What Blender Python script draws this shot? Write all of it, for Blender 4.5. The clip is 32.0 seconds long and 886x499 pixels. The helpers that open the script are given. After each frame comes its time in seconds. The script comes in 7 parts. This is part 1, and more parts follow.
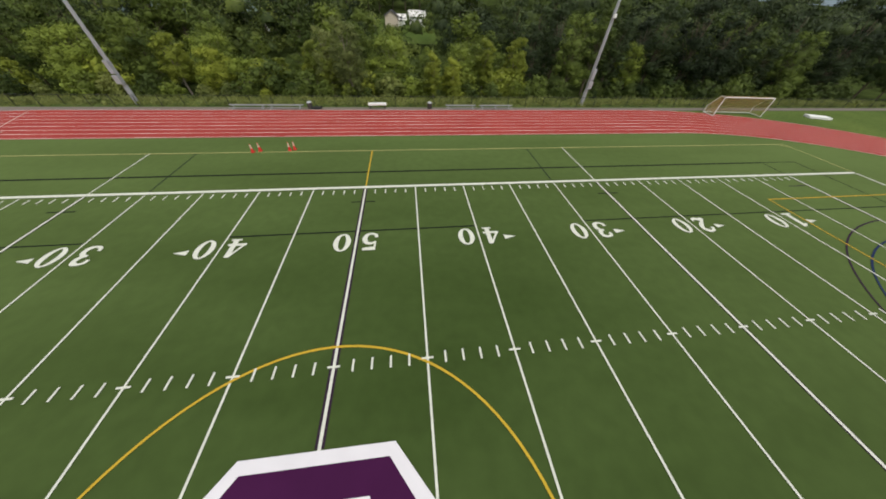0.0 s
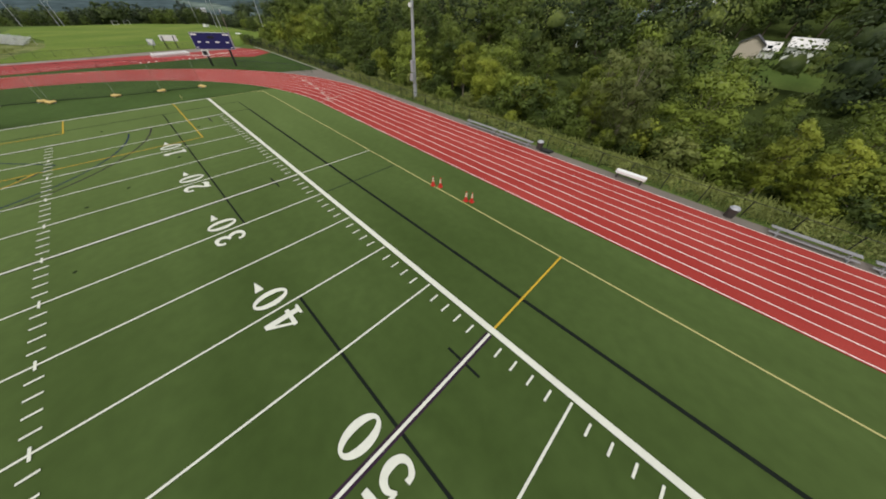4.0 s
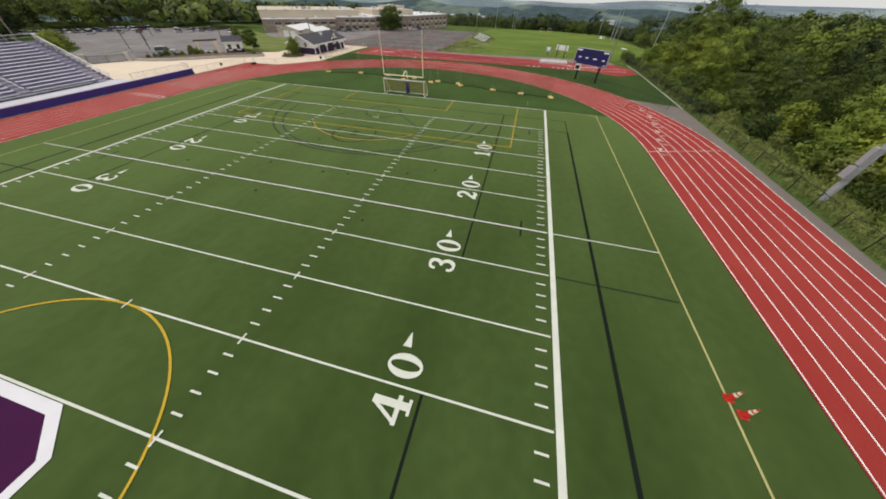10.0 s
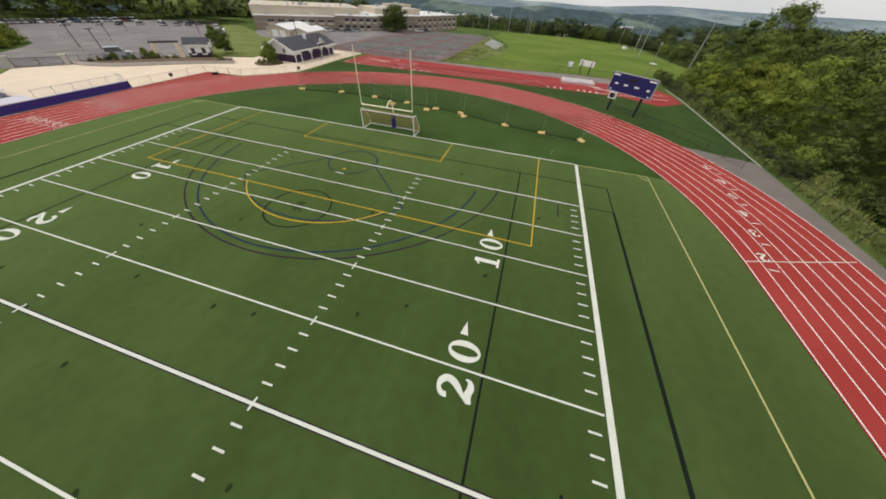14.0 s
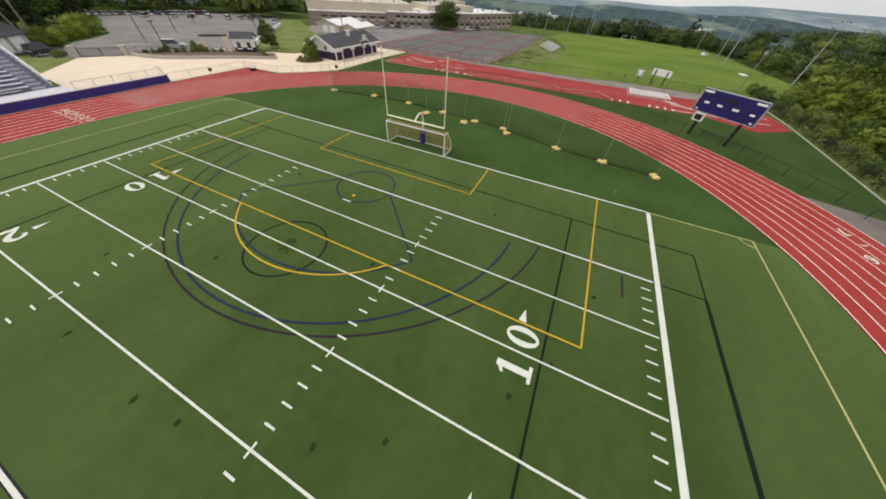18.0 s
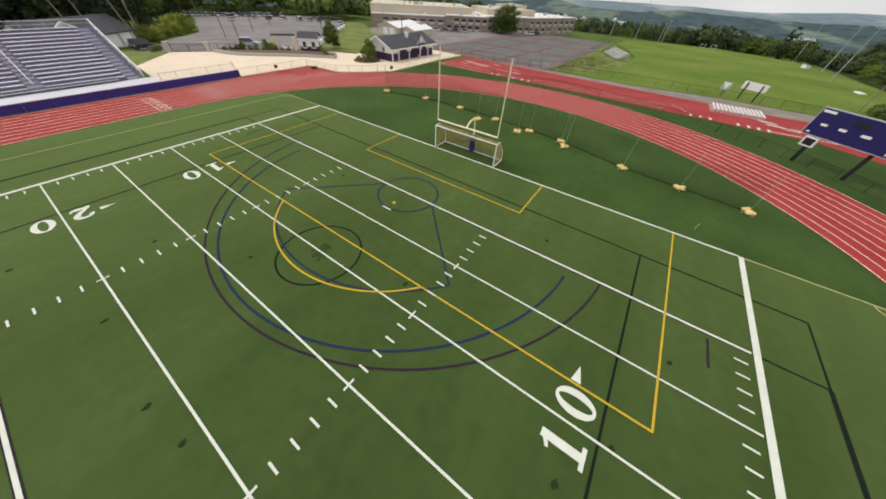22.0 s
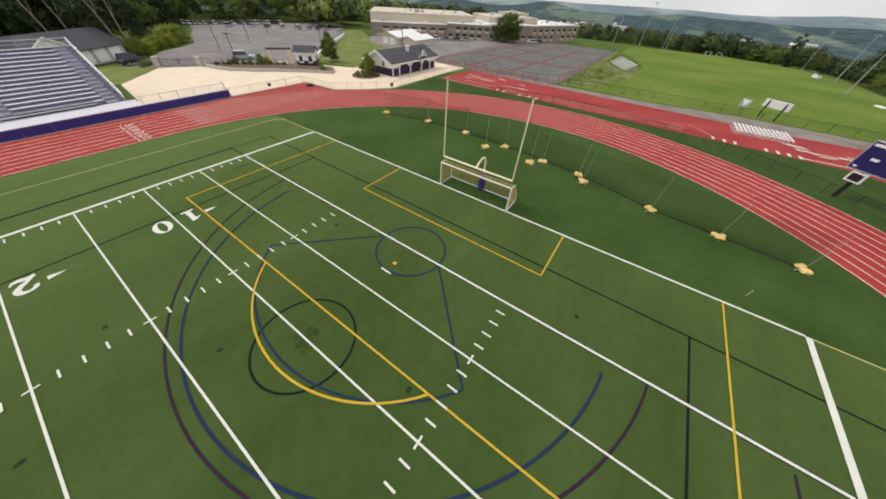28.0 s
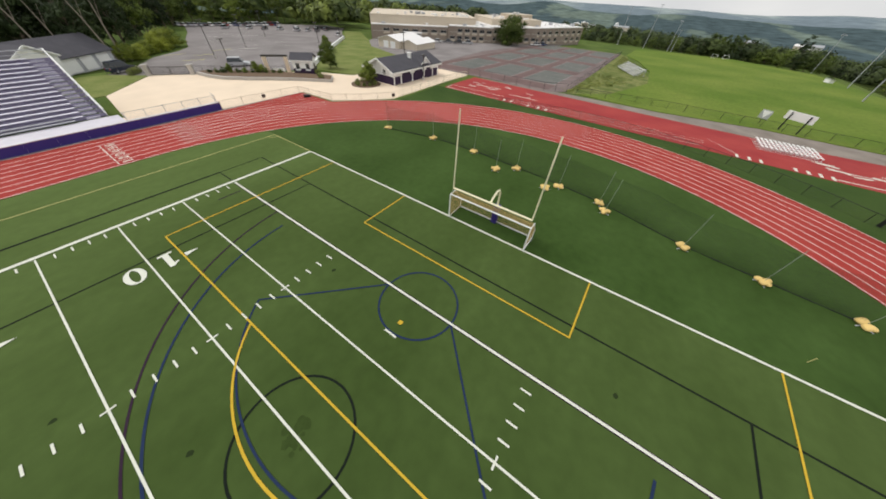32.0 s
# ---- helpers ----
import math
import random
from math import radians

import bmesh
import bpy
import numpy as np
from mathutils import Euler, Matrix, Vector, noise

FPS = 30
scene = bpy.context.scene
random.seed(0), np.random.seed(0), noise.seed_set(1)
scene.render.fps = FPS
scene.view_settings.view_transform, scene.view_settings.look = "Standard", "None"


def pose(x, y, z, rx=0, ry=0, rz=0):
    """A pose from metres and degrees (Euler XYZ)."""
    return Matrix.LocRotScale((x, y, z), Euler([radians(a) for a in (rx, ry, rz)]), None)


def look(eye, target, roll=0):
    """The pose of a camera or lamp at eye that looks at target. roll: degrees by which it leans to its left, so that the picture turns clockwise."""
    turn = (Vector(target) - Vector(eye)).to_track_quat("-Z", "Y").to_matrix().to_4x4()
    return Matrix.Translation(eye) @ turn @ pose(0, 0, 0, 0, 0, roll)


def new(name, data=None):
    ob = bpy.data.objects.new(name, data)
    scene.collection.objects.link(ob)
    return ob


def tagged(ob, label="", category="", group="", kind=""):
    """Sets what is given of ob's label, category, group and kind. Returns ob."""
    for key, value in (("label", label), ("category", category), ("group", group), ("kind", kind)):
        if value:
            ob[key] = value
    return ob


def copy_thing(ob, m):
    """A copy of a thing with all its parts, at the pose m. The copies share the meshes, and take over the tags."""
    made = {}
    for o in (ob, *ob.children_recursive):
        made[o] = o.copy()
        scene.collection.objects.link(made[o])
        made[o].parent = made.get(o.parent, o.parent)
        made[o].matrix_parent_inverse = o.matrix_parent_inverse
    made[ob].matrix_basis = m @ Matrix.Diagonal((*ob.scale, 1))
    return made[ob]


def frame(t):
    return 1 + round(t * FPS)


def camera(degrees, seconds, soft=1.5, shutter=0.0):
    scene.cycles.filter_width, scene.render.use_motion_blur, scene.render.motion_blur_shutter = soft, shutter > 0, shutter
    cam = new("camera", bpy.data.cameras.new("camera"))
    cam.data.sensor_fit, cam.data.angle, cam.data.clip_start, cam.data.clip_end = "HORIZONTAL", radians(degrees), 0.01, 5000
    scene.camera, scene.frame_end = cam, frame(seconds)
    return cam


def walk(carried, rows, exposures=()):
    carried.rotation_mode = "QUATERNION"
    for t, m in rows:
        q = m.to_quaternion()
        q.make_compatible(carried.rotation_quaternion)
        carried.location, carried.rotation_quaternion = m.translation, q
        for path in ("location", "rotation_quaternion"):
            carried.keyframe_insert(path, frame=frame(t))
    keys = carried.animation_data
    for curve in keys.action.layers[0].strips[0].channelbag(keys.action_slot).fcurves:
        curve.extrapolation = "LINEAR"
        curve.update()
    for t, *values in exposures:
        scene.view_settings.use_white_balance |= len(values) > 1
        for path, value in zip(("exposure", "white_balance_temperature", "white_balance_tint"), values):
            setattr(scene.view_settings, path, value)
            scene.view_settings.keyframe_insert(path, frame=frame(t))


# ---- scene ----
cam = camera(119.00, 32.0, soft=1.85)
walk(cam, [
    (0.0, look((-4.27, -2.61, 13.22), (-6.36, -16.67, -0.85), 2.79)),
    (0.5, look((-4.45, -5.10, 12.95), (-5.98, -19.33, -1.02), 3.02)),
    (1.0, look((-4.41, -7.64, 12.93), (-5.39, -21.91, -1.05), 2.70)),
    (1.5, look((-4.58, -10.40, 12.97), (-4.11, -24.52, -1.19), 2.36)),
    (2.0, look((-4.51, -12.68, 12.86), (-1.83, -26.51, -1.33), 1.60)),
    (2.5, look((-3.75, -14.28, 12.66), (1.87, -27.30, -1.45), 1.50)),
    (3.0, look((-3.43, -15.88, 12.78), (2.96, -28.52, -1.34), 1.70)),
    (3.5, look((-3.22, -17.16, 12.79), (3.87, -29.42, -1.33), 1.73)),
    (4.0, look((-2.68, -17.53, 12.73), (7.03, -28.00, -1.27), 2.40)),
    (4.5, look((-2.21, -17.88, 12.98), (9.37, -26.02, -1.15), 1.80)),
    (5.0, look((-1.99, -18.61, 13.15), (10.42, -25.18, -1.09), 0.94)),
    (5.5, look((-1.89, -19.48, 13.16), (10.93, -25.16, -1.11), 0.32)),
    (6.0, look((-1.75, -20.15, 13.09), (11.41, -25.13, -1.12), 0.06)),
    (6.5, look((-1.40, -20.26, 13.03), (12.22, -24.18, -1.08), 0.26)),
    (7.0, look((-0.79, -19.81, 13.03), (13.32, -21.97, -0.97), 0.80)),
    (7.5, look((-0.13, -19.74, 13.09), (14.12, -20.28, -0.93), 1.02)),
    (8.0, look((0.71, -19.90, 13.21), (14.92, -19.46, -0.86), 1.05)),
    (8.5, look((1.58, -20.06, 13.28), (15.77, -18.73, -0.75), 1.18)),
    (9.0, look((2.63, -20.02, 13.34), (16.67, -17.64, -0.70), 1.35)),
    (9.5, look((3.97, -19.99, 13.43), (17.89, -16.88, -0.59), 1.57)),
    (10.0, look((5.44, -19.97, 13.54), (19.27, -16.63, -0.52), 1.80)),
    (10.5, look((7.01, -19.93, 13.78), (20.85, -16.62, -0.28), 2.24)),
    (11.0, look((8.90, -19.67, 14.02), (22.74, -16.43, -0.05), 2.99)),
    (11.5, look((10.74, -19.43, 14.09), (24.54, -16.20, -0.03), 3.41)),
    (12.0, look((12.79, -19.07, 14.14), (26.56, -15.80, 0.01), 3.44)),
    (12.5, look((14.96, -18.65, 14.16), (28.71, -15.35, 0.02), 3.44)),
    (13.0, look((17.32, -18.17, 14.18), (31.03, -14.79, 0.02), 3.40)),
    (13.5, look((19.62, -17.66, 14.25), (33.33, -14.21, 0.11), 3.70)),
    (14.0, look((21.87, -17.11, 14.25), (35.59, -13.64, 0.12), 3.79)),
    (14.5, look((23.61, -16.70, 14.27), (37.28, -13.18, 0.10), 3.78)),
    (15.0, look((25.02, -16.38, 14.18), (38.59, -12.62, -0.03), 3.76)),
    (15.5, look((26.20, -16.12, 13.99), (39.64, -12.00, -0.23), 3.76)),
    (16.0, look((27.14, -15.92, 13.79), (40.47, -11.45, -0.44), 3.83)),
    (16.5, look((27.87, -15.78, 13.67), (41.12, -11.10, -0.55), 4.02)),
    (17.0, look((28.41, -15.68, 13.68), (41.65, -10.96, -0.54), 4.26)),
    (17.5, look((28.84, -15.53, 13.77), (41.97, -10.60, -0.49), 4.20)),
    (18.0, look((29.17, -15.35, 13.85), (42.03, -9.89, -0.45), 4.00)),
    (18.5, look((29.37, -15.14, 13.81), (41.85, -8.98, -0.54), 3.65)),
    (19.0, look((29.40, -14.86, 13.66), (41.57, -8.10, -0.70), 3.64)),
    (19.5, look((29.37, -14.69, 13.52), (41.29, -7.44, -0.81), 3.60)),
    (20.0, look((29.38, -14.57, 13.41), (41.27, -7.14, -0.85), 3.74)),
    (20.5, look((29.71, -14.49, 13.40), (41.58, -7.16, -0.93), 3.62)),
    (21.0, look((30.06, -14.18, 13.36), (41.89, -6.74, -0.95), 3.65)),
    (21.5, look((30.44, -13.79, 13.32), (42.15, -6.16, -0.98), 3.65)),
    (22.0, look((30.93, -13.53, 13.29), (42.73, -5.98, -0.99), 3.70)),
    (22.5, look((31.37, -13.27, 13.20), (43.22, -5.73, -1.04), 3.72)),
    (23.0, look((31.64, -13.12, 13.13), (43.47, -5.55, -1.10), 3.70)),
    (23.5, look((31.89, -12.99, 13.19), (43.73, -5.39, -1.02), 3.81)),
    (24.0, look((32.07, -12.84, 13.41), (43.93, -5.25, -0.79), 3.83)),
    (24.5, look((32.24, -12.61, 13.71), (44.09, -5.01, -0.50), 3.89)),
    (25.0, look((32.49, -12.22, 14.03), (44.37, -4.66, -0.18), 3.94)),
    (25.5, look((32.80, -11.88, 14.32), (44.71, -4.40, 0.10), 3.80)),
    (26.0, look((33.25, -11.46, 14.42), (45.19, -4.02, 0.20), 3.75)),
    (26.5, look((33.81, -10.97, 14.38), (45.74, -3.53, 0.17), 3.80)),
    (27.0, look((34.36, -10.48, 14.31), (46.29, -2.99, 0.11), 3.84)),
    (27.5, look((34.81, -10.06, 14.30), (46.73, -2.50, 0.13), 3.76)),
    (28.0, look((35.12, -9.75, 14.43), (47.00, -2.12, 0.27), 3.56)),
    (28.5, look((35.37, -9.50, 14.57), (47.22, -1.86, 0.38), 3.49)),
    (29.0, look((35.59, -9.31, 14.63), (47.40, -1.63, 0.42), 3.35)),
    (29.5, look((35.97, -9.01, 14.62), (47.75, -1.28, 0.42), 3.17)),
    (30.0, look((36.38, -8.65, 14.65), (48.06, -0.91, 0.38), 2.86)),
    (30.5, look((36.82, -8.25, 14.59), (48.51, -0.47, 0.36), 2.80)),
    (31.0, look((37.23, -7.72, 14.70), (49.00, 0.06, 0.53), 3.15)),
    (31.5, look((37.63, -7.13, 15.00), (49.47, 0.47, 0.77), 3.55)),
    (32.0, look((38.21, -6.50, 15.18), (50.08, 1.10, 0.99), 3.61)),
], exposures=[(0.0, 0.0), (7.0, -0.03), (13.0, -0.03), (17.0, 0.04), (20.0, 0.10), (32.0, 0.12)])

# ---- world and sun: a bright overcast sky ----
world = bpy.data.worlds.new("world")
scene.world = world
world.use_nodes = True
wt = world.node_tree
wt.nodes.clear()
w_out = wt.nodes.new("ShaderNodeOutputWorld")
w_bg = wt.nodes.new("ShaderNodeBackground")
w_sky = wt.nodes.new("ShaderNodeTexSky")
w_sky.sky_type = "NISHITA"
w_sky.sun_disc = False
w_sky.sun_elevation = radians(52)
w_sky.sun_rotation = radians(200)
w_sky.air_density = 1.5
w_sky.dust_density = 3.0
w_hsv = wt.nodes.new("ShaderNodeHueSaturation")
w_hsv.inputs["Saturation"].default_value = 0.30
w_co = wt.nodes.new("ShaderNodeTexCoord")
w_map = wt.nodes.new("ShaderNodeMapping")
w_map.inputs["Scale"].default_value = (1.0, 1.0, 3.5)
w_noise = wt.nodes.new("ShaderNodeTexNoise")
w_noise.inputs["Scale"].default_value = 3.2
w_noise.inputs["Detail"].default_value = 6.0
w_ramp = wt.nodes.new("ShaderNodeValToRGB")
w_ramp.color_ramp.elements[0].position, w_ramp.color_ramp.elements[0].color = 0.30, (8.6, 8.75, 8.95, 1)
w_ramp.color_ramp.elements[1].position, w_ramp.color_ramp.elements[1].color = 0.72, (11.0, 10.95, 10.75, 1)
w_mix = wt.nodes.new("ShaderNodeMix")
w_mix.data_type = "RGBA"
w_mix.inputs[0].default_value = 0.72
wt.links.new(w_co.outputs["Generated"], w_map.inputs["Vector"])
wt.links.new(w_map.outputs["Vector"], w_noise.inputs["Vector"])
wt.links.new(w_noise.outputs["Fac"], w_ramp.inputs["Fac"])
wt.links.new(w_sky.outputs["Color"], w_hsv.inputs["Color"])
wt.links.new(w_hsv.outputs["Color"], w_mix.inputs[6])
wt.links.new(w_ramp.outputs["Color"], w_mix.inputs[7])
wt.links.new(w_mix.outputs[2], w_bg.inputs["Color"])
w_bg.inputs["Strength"].default_value = 0.093
wt.links.new(w_bg.outputs["Background"], w_out.inputs["Surface"])

sun = new("sun", bpy.data.lights.new("sun", "SUN"))
sun.data.energy = 1.75
sun.data.angle = radians(25)
sun.data.color = (1.0, 0.97, 0.93)
sun.rotation_euler = (radians(38), 0, radians(200))
scene.view_settings.exposure = 0.0

# ---- materials ----
def material(name, colour, rough=0.8, metal=0.0, vary=0.12, scale=3.0, fine=40.0, bump=0.0, random_tint=0.0, island=0.0, spec=0.4):
    """A surface with a base colour varied at two scales, in metres, and a fine relief."""
    m = bpy.data.materials.new(name)
    m.use_nodes = True
    n, l = m.node_tree.nodes, m.node_tree.links
    b = n["Principled BSDF"]
    b.inputs["Roughness"].default_value = rough
    b.inputs["Metallic"].default_value = metal
    b.inputs["Specular IOR Level"].default_value = spec
    co = n.new("ShaderNodeNewGeometry")
    big = n.new("ShaderNodeTexNoise")
    big.inputs["Scale"].default_value = 1.0 / scale
    big.inputs["Detail"].default_value = 4.0
    small = n.new("ShaderNodeTexNoise")
    small.inputs["Scale"].default_value = fine
    small.inputs["Detail"].default_value = 2.0
    l.new(co.outputs["Position"], big.inputs["Vector"])
    l.new(co.outputs["Position"], small.inputs["Vector"])
    add = n.new("ShaderNodeMath")
    add.operation = "MULTIPLY_ADD"
    add.inputs[1].default_value = 0.55
    l.new(small.outputs["Fac"], add.inputs[0])
    l.new(big.outputs["Fac"], add.inputs[2])
    value = add.outputs[0]
    if random_tint or island:
        src = n.new("ShaderNodeObjectInfo").outputs["Random"] if random_tint else co.outputs["Random Per Island"]
        mul = n.new("ShaderNodeMath")
        mul.operation = "MULTIPLY_ADD"
        mul.inputs[1].default_value = random_tint or island
        l.new(src, mul.inputs[0])
        l.new(value, mul.inputs[2])
        value = mul.outputs[0]
    top = 1.25 + (random_tint or island)
    ramp = n.new("ShaderNodeMapRange")
    ramp.inputs[1].default_value, ramp.inputs[2].default_value = 0.3, top
    ramp.inputs[3].default_value, ramp.inputs[4].default_value = 1 - vary, 1 + vary
    l.new(value, ramp.inputs[0])
    mix = n.new("ShaderNodeVectorMath")
    mix.operation = "SCALE"
    mix.inputs[0].default_value = colour
    l.new(ramp.outputs[0], mix.inputs["Scale"])
    l.new(mix.outputs[0], b.inputs["Base Color"])
    if bump:
        bp = n.new("ShaderNodeBump")
        bp.inputs["Strength"].default_value = bump
        bp.inputs["Distance"].default_value = 0.02
        l.new(small.outputs["Fac"], bp.inputs["Height"])
        l.new(bp.outputs[0], b.inputs["Normal"])
    return m


def leaf_material(name, dark, light, scale=4.0, by_tree=0.60, lo=0.45, hi=0.70):
    """Leaves: tint by tree, by clump and a little by leaf, with some light let through."""
    m = bpy.data.materials.new(name)
    m.use_nodes = True
    n, l = m.node_tree.nodes, m.node_tree.links
    b = n["Principled BSDF"]
    b.inputs["Roughness"].default_value = 0.6
    b.inputs["Specular IOR Level"].default_value = 0.2
    geo = n.new("ShaderNodeNewGeometry")
    info = n.new("ShaderNodeObjectInfo")
    noise_ = n.new("ShaderNodeTexNoise")
    noise_.inputs["Scale"].default_value = 1.0 / scale
    l.new(geo.outputs["Position"], noise_.inputs["Vector"])
    a = n.new("ShaderNodeMath")
    a.operation = "MULTIPLY_ADD"
    a.inputs[1].default_value = 0.10
    l.new(geo.outputs["Random Per Island"], a.inputs[0])
    l.new(noise_.outputs["Fac"], a.inputs[2])
    c = n.new("ShaderNodeMath")
    c.operation = "MULTIPLY_ADD"
    c.inputs[1].default_value = by_tree
    l.new(info.outputs["Random"], c.inputs[0])
    l.new(a.outputs[0], c.inputs[2])
    r = n.new("ShaderNodeMapRange")
    r.inputs[1].default_value, r.inputs[2].default_value = lo, hi + by_tree
    l.new(c.outputs[0], r.inputs[0])
    mix = n.new("ShaderNodeMix")
    mix.data_type = "RGBA"
    mix.inputs[6].default_value = (*dark, 1)
    mix.inputs[7].default_value = (*light, 1)
    l.new(r.outputs[0], mix.inputs[0])
    l.new(mix.outputs[2], b.inputs["Base Color"])
    tr = n.new("ShaderNodeBsdfTranslucent")
    l.new(mix.outputs[2], tr.inputs["Color"])
    sh = n.new("ShaderNodeMixShader")
    sh.inputs[0].default_value = 0.15
    l.new(b.outputs[0], sh.inputs[1])
    l.new(tr.outputs[0], sh.inputs[2])
    l.new(sh.outputs[0], n["Material Output"].inputs["Surface"])
    return m


def patchy(name, first, second, size, lo, hi, rough=0.95, stretch=(1, 1, 1), fine=25.0, fine_amount=0.12, spec=0.05, bump=0.0, sheen=0.0):
    """Two colours meeting in soft patches of the given size in metres, with a finer grain over both."""
    m = bpy.data.materials.new(name)
    m.use_nodes = True
    n, l = m.node_tree.nodes, m.node_tree.links
    b = n["Principled BSDF"]
    b.inputs["Roughness"].default_value = rough
    b.inputs["Specular IOR Level"].default_value = spec
    b.inputs["Sheen Weight"].default_value = sheen
    b.inputs["Sheen Roughness"].default_value = 0.5
    b.inputs["Sheen Tint"].default_value = (0.62, 0.80, 0.26, 1)
    geo = n.new("ShaderNodeNewGeometry")
    mp = n.new("ShaderNodeMapping")
    mp.inputs["Scale"].default_value = [v / size for v in stretch]
    l.new(geo.outputs["Position"], mp.inputs["Vector"])
    big = n.new("ShaderNodeTexNoise")
    big.inputs["Scale"].default_value = 1.0
    big.inputs["Detail"].default_value = 5.0
    l.new(mp.outputs["Vector"], big.inputs["Vector"])
    rr = n.new("ShaderNodeMapRange")
    rr.inputs[1].default_value, rr.inputs[2].default_value = lo, hi
    l.new(big.outputs["Fac"], rr.inputs[0])
    mix = n.new("ShaderNodeMix")
    mix.data_type = "RGBA"
    mix.inputs[6].default_value, mix.inputs[7].default_value = (*first, 1), (*second, 1)
    l.new(rr.outputs[0], mix.inputs[0])
    small = n.new("ShaderNodeTexNoise")
    small.inputs["Scale"].default_value = fine
    l.new(geo.outputs["Position"], small.inputs["Vector"])
    r2 = n.new("ShaderNodeMapRange")
    r2.inputs[1].default_value, r2.inputs[2].default_value = 0.3, 0.7
    r2.inputs[3].default_value, r2.inputs[4].default_value = 1 - fine_amount, 1 + fine_amount
    l.new(small.outputs["Fac"], r2.inputs[0])
    sc = n.new("ShaderNodeVectorMath")
    sc.operation = "SCALE"
    l.new(mix.outputs[2], sc.inputs[0])
    l.new(r2.outputs[0], sc.inputs["Scale"])
    l.new(sc.outputs[0], b.inputs["Base Color"])
    if bump:
        bp = n.new("ShaderNodeBump")
        bp.inputs["Strength"].default_value = bump
        bp.inputs["Distance"].default_value = 0.02
        l.new(small.outputs["Fac"], bp.inputs["Height"])
        l.new(bp.outputs[0], b.inputs["Normal"])
    return m


TURF = patchy("turf", (0.035, 0.059, 0.014), (0.053, 0.084, 0.023), 7.0, 0.32, 0.68, 0.9, (0.4, 1.3, 1), 1.4, 0.09, 0.05, 0.15, 0.32)
LINE_WHITE = material("line_white", (0.609, 0.618, 0.537), 0.8, vary=0.14, scale=0.8, fine=30, spec=0.05)
LINE_YELLOW = material("line_yellow", (0.50, 0.33, 0.035), 0.8, vary=0.14, scale=0.8, fine=30, spec=0.05)
LINE_PALE = material("line_pale_yellow", (0.42, 0.39, 0.16), 0.8, vary=0.12, scale=0.8, fine=30, spec=0.05)
LINE_BLACK = material("line_black", (0.010, 0.014, 0.010), 0.8, vary=0.2, scale=0.8, fine=30, spec=0.05)
LINE_FADED = material("line_faded_dark", (0.026, 0.042, 0.020), 0.8, vary=0.3, scale=0.8, fine=30, spec=0.05)
LINE_BLUE = material("line_blue", (0.018, 0.030, 0.068), 0.8, vary=0.2, scale=0.8, fine=30, spec=0.05)
LINE_MAROON = material("line_maroon", (0.032, 0.018, 0.032), 0.8, vary=0.2, scale=0.8, fine=30, spec=0.05)
PURPLE_TURF = material("purple_turf", (0.050, 0.009, 0.046), 0.8, vary=0.18, scale=1.5, fine=30, spec=0.05)
LANE_WHITE = material("lane_white", (0.84, 0.75, 0.71), 0.8, vary=0.14, scale=0.8, fine=30, spec=0.05)
LOGO_WHITE = material("logo_white", (0.68, 0.66, 0.68), 0.8, vary=0.10, scale=1.5, fine=30, spec=0.05)
TRACK_RED = patchy("track_red", (0.288, 0.033, 0.027), (0.335, 0.048, 0.039), 5.0, 0.32, 0.68, 0.9, (1, 1, 1), 15.0, 0.08, 0.10, 0.1)
TRACK_WORN = patchy("jump_red", (0.264, 0.022, 0.023), (0.317, 0.037, 0.032), 5.0, 0.35, 0.65, 0.85, (1, 1, 1), 12.0, 0.08, 0.25, 0.1)
ASPHALT = patchy("asphalt", (0.172, 0.155, 0.150), (0.236, 0.216, 0.210), 7.0, 0.32, 0.68, 0.9, (1, 1, 1), 6.0, 0.10, 0.15, 0.1)
ASPHALT_DARK = material("asphalt_dark", (0.165, 0.142, 0.122), 0.9, vary=0.2, scale=3.0, fine=8, bump=0.1, spec=0.25)
SERVICE = patchy("service_asphalt", (0.175, 0.150, 0.128), (0.255, 0.222, 0.192), 4.0, 0.35, 0.65, 0.9, (1, 1, 1), 8.0, 0.10, 0.1, 0.1)
TURF_END = patchy("end_turf", (0.027, 0.054, 0.011), (0.041, 0.076, 0.018), 6.0, 0.32, 0.68, 0.9, (1, 1, 1), 1.4, 0.10, 0.05, 0.15, 0.10)
PLAZA = material("plaza_concrete", (0.70, 0.575, 0.435), 0.9, vary=0.10, scale=4.0, fine=10)
CONCRETE = material("concrete", (0.42, 0.395, 0.365), 0.9, vary=0.18, scale=1.2, fine=20)
GRASS = patchy("grass_ground", (0.062, 0.098, 0.022), (0.105, 0.145, 0.034), 10.0, 0.32, 0.68, 0.95, (1, 1, 1), 2.5, 0.15, 0.05, 0.3)
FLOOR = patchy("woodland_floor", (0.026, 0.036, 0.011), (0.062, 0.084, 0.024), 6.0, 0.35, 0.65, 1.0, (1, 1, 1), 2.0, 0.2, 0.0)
LAWN = patchy("lawn", (0.092, 0.148, 0.022), (0.150, 0.196, 0.038), 19.0, 0.34, 0.68, 0.95, (1, 1, 1), 1.4, 0.14, 0.05, 0.2)
BANK = patchy("bank_grass", (0.085, 0.115, 0.028), (0.19, 0.20, 0.075), 2.6, 0.35, 0.65, 0.95, (1, 1, 1), 4.0, 0.2, 0.05, 0.3)
TERRACE = patchy("inner_grass", (0.033, 0.061, 0.015), (0.052, 0.085, 0.022), 7.0, 0.32, 0.68, 0.95, (1, 1, 1), 9.0, 0.14, 0.05, 0.2)
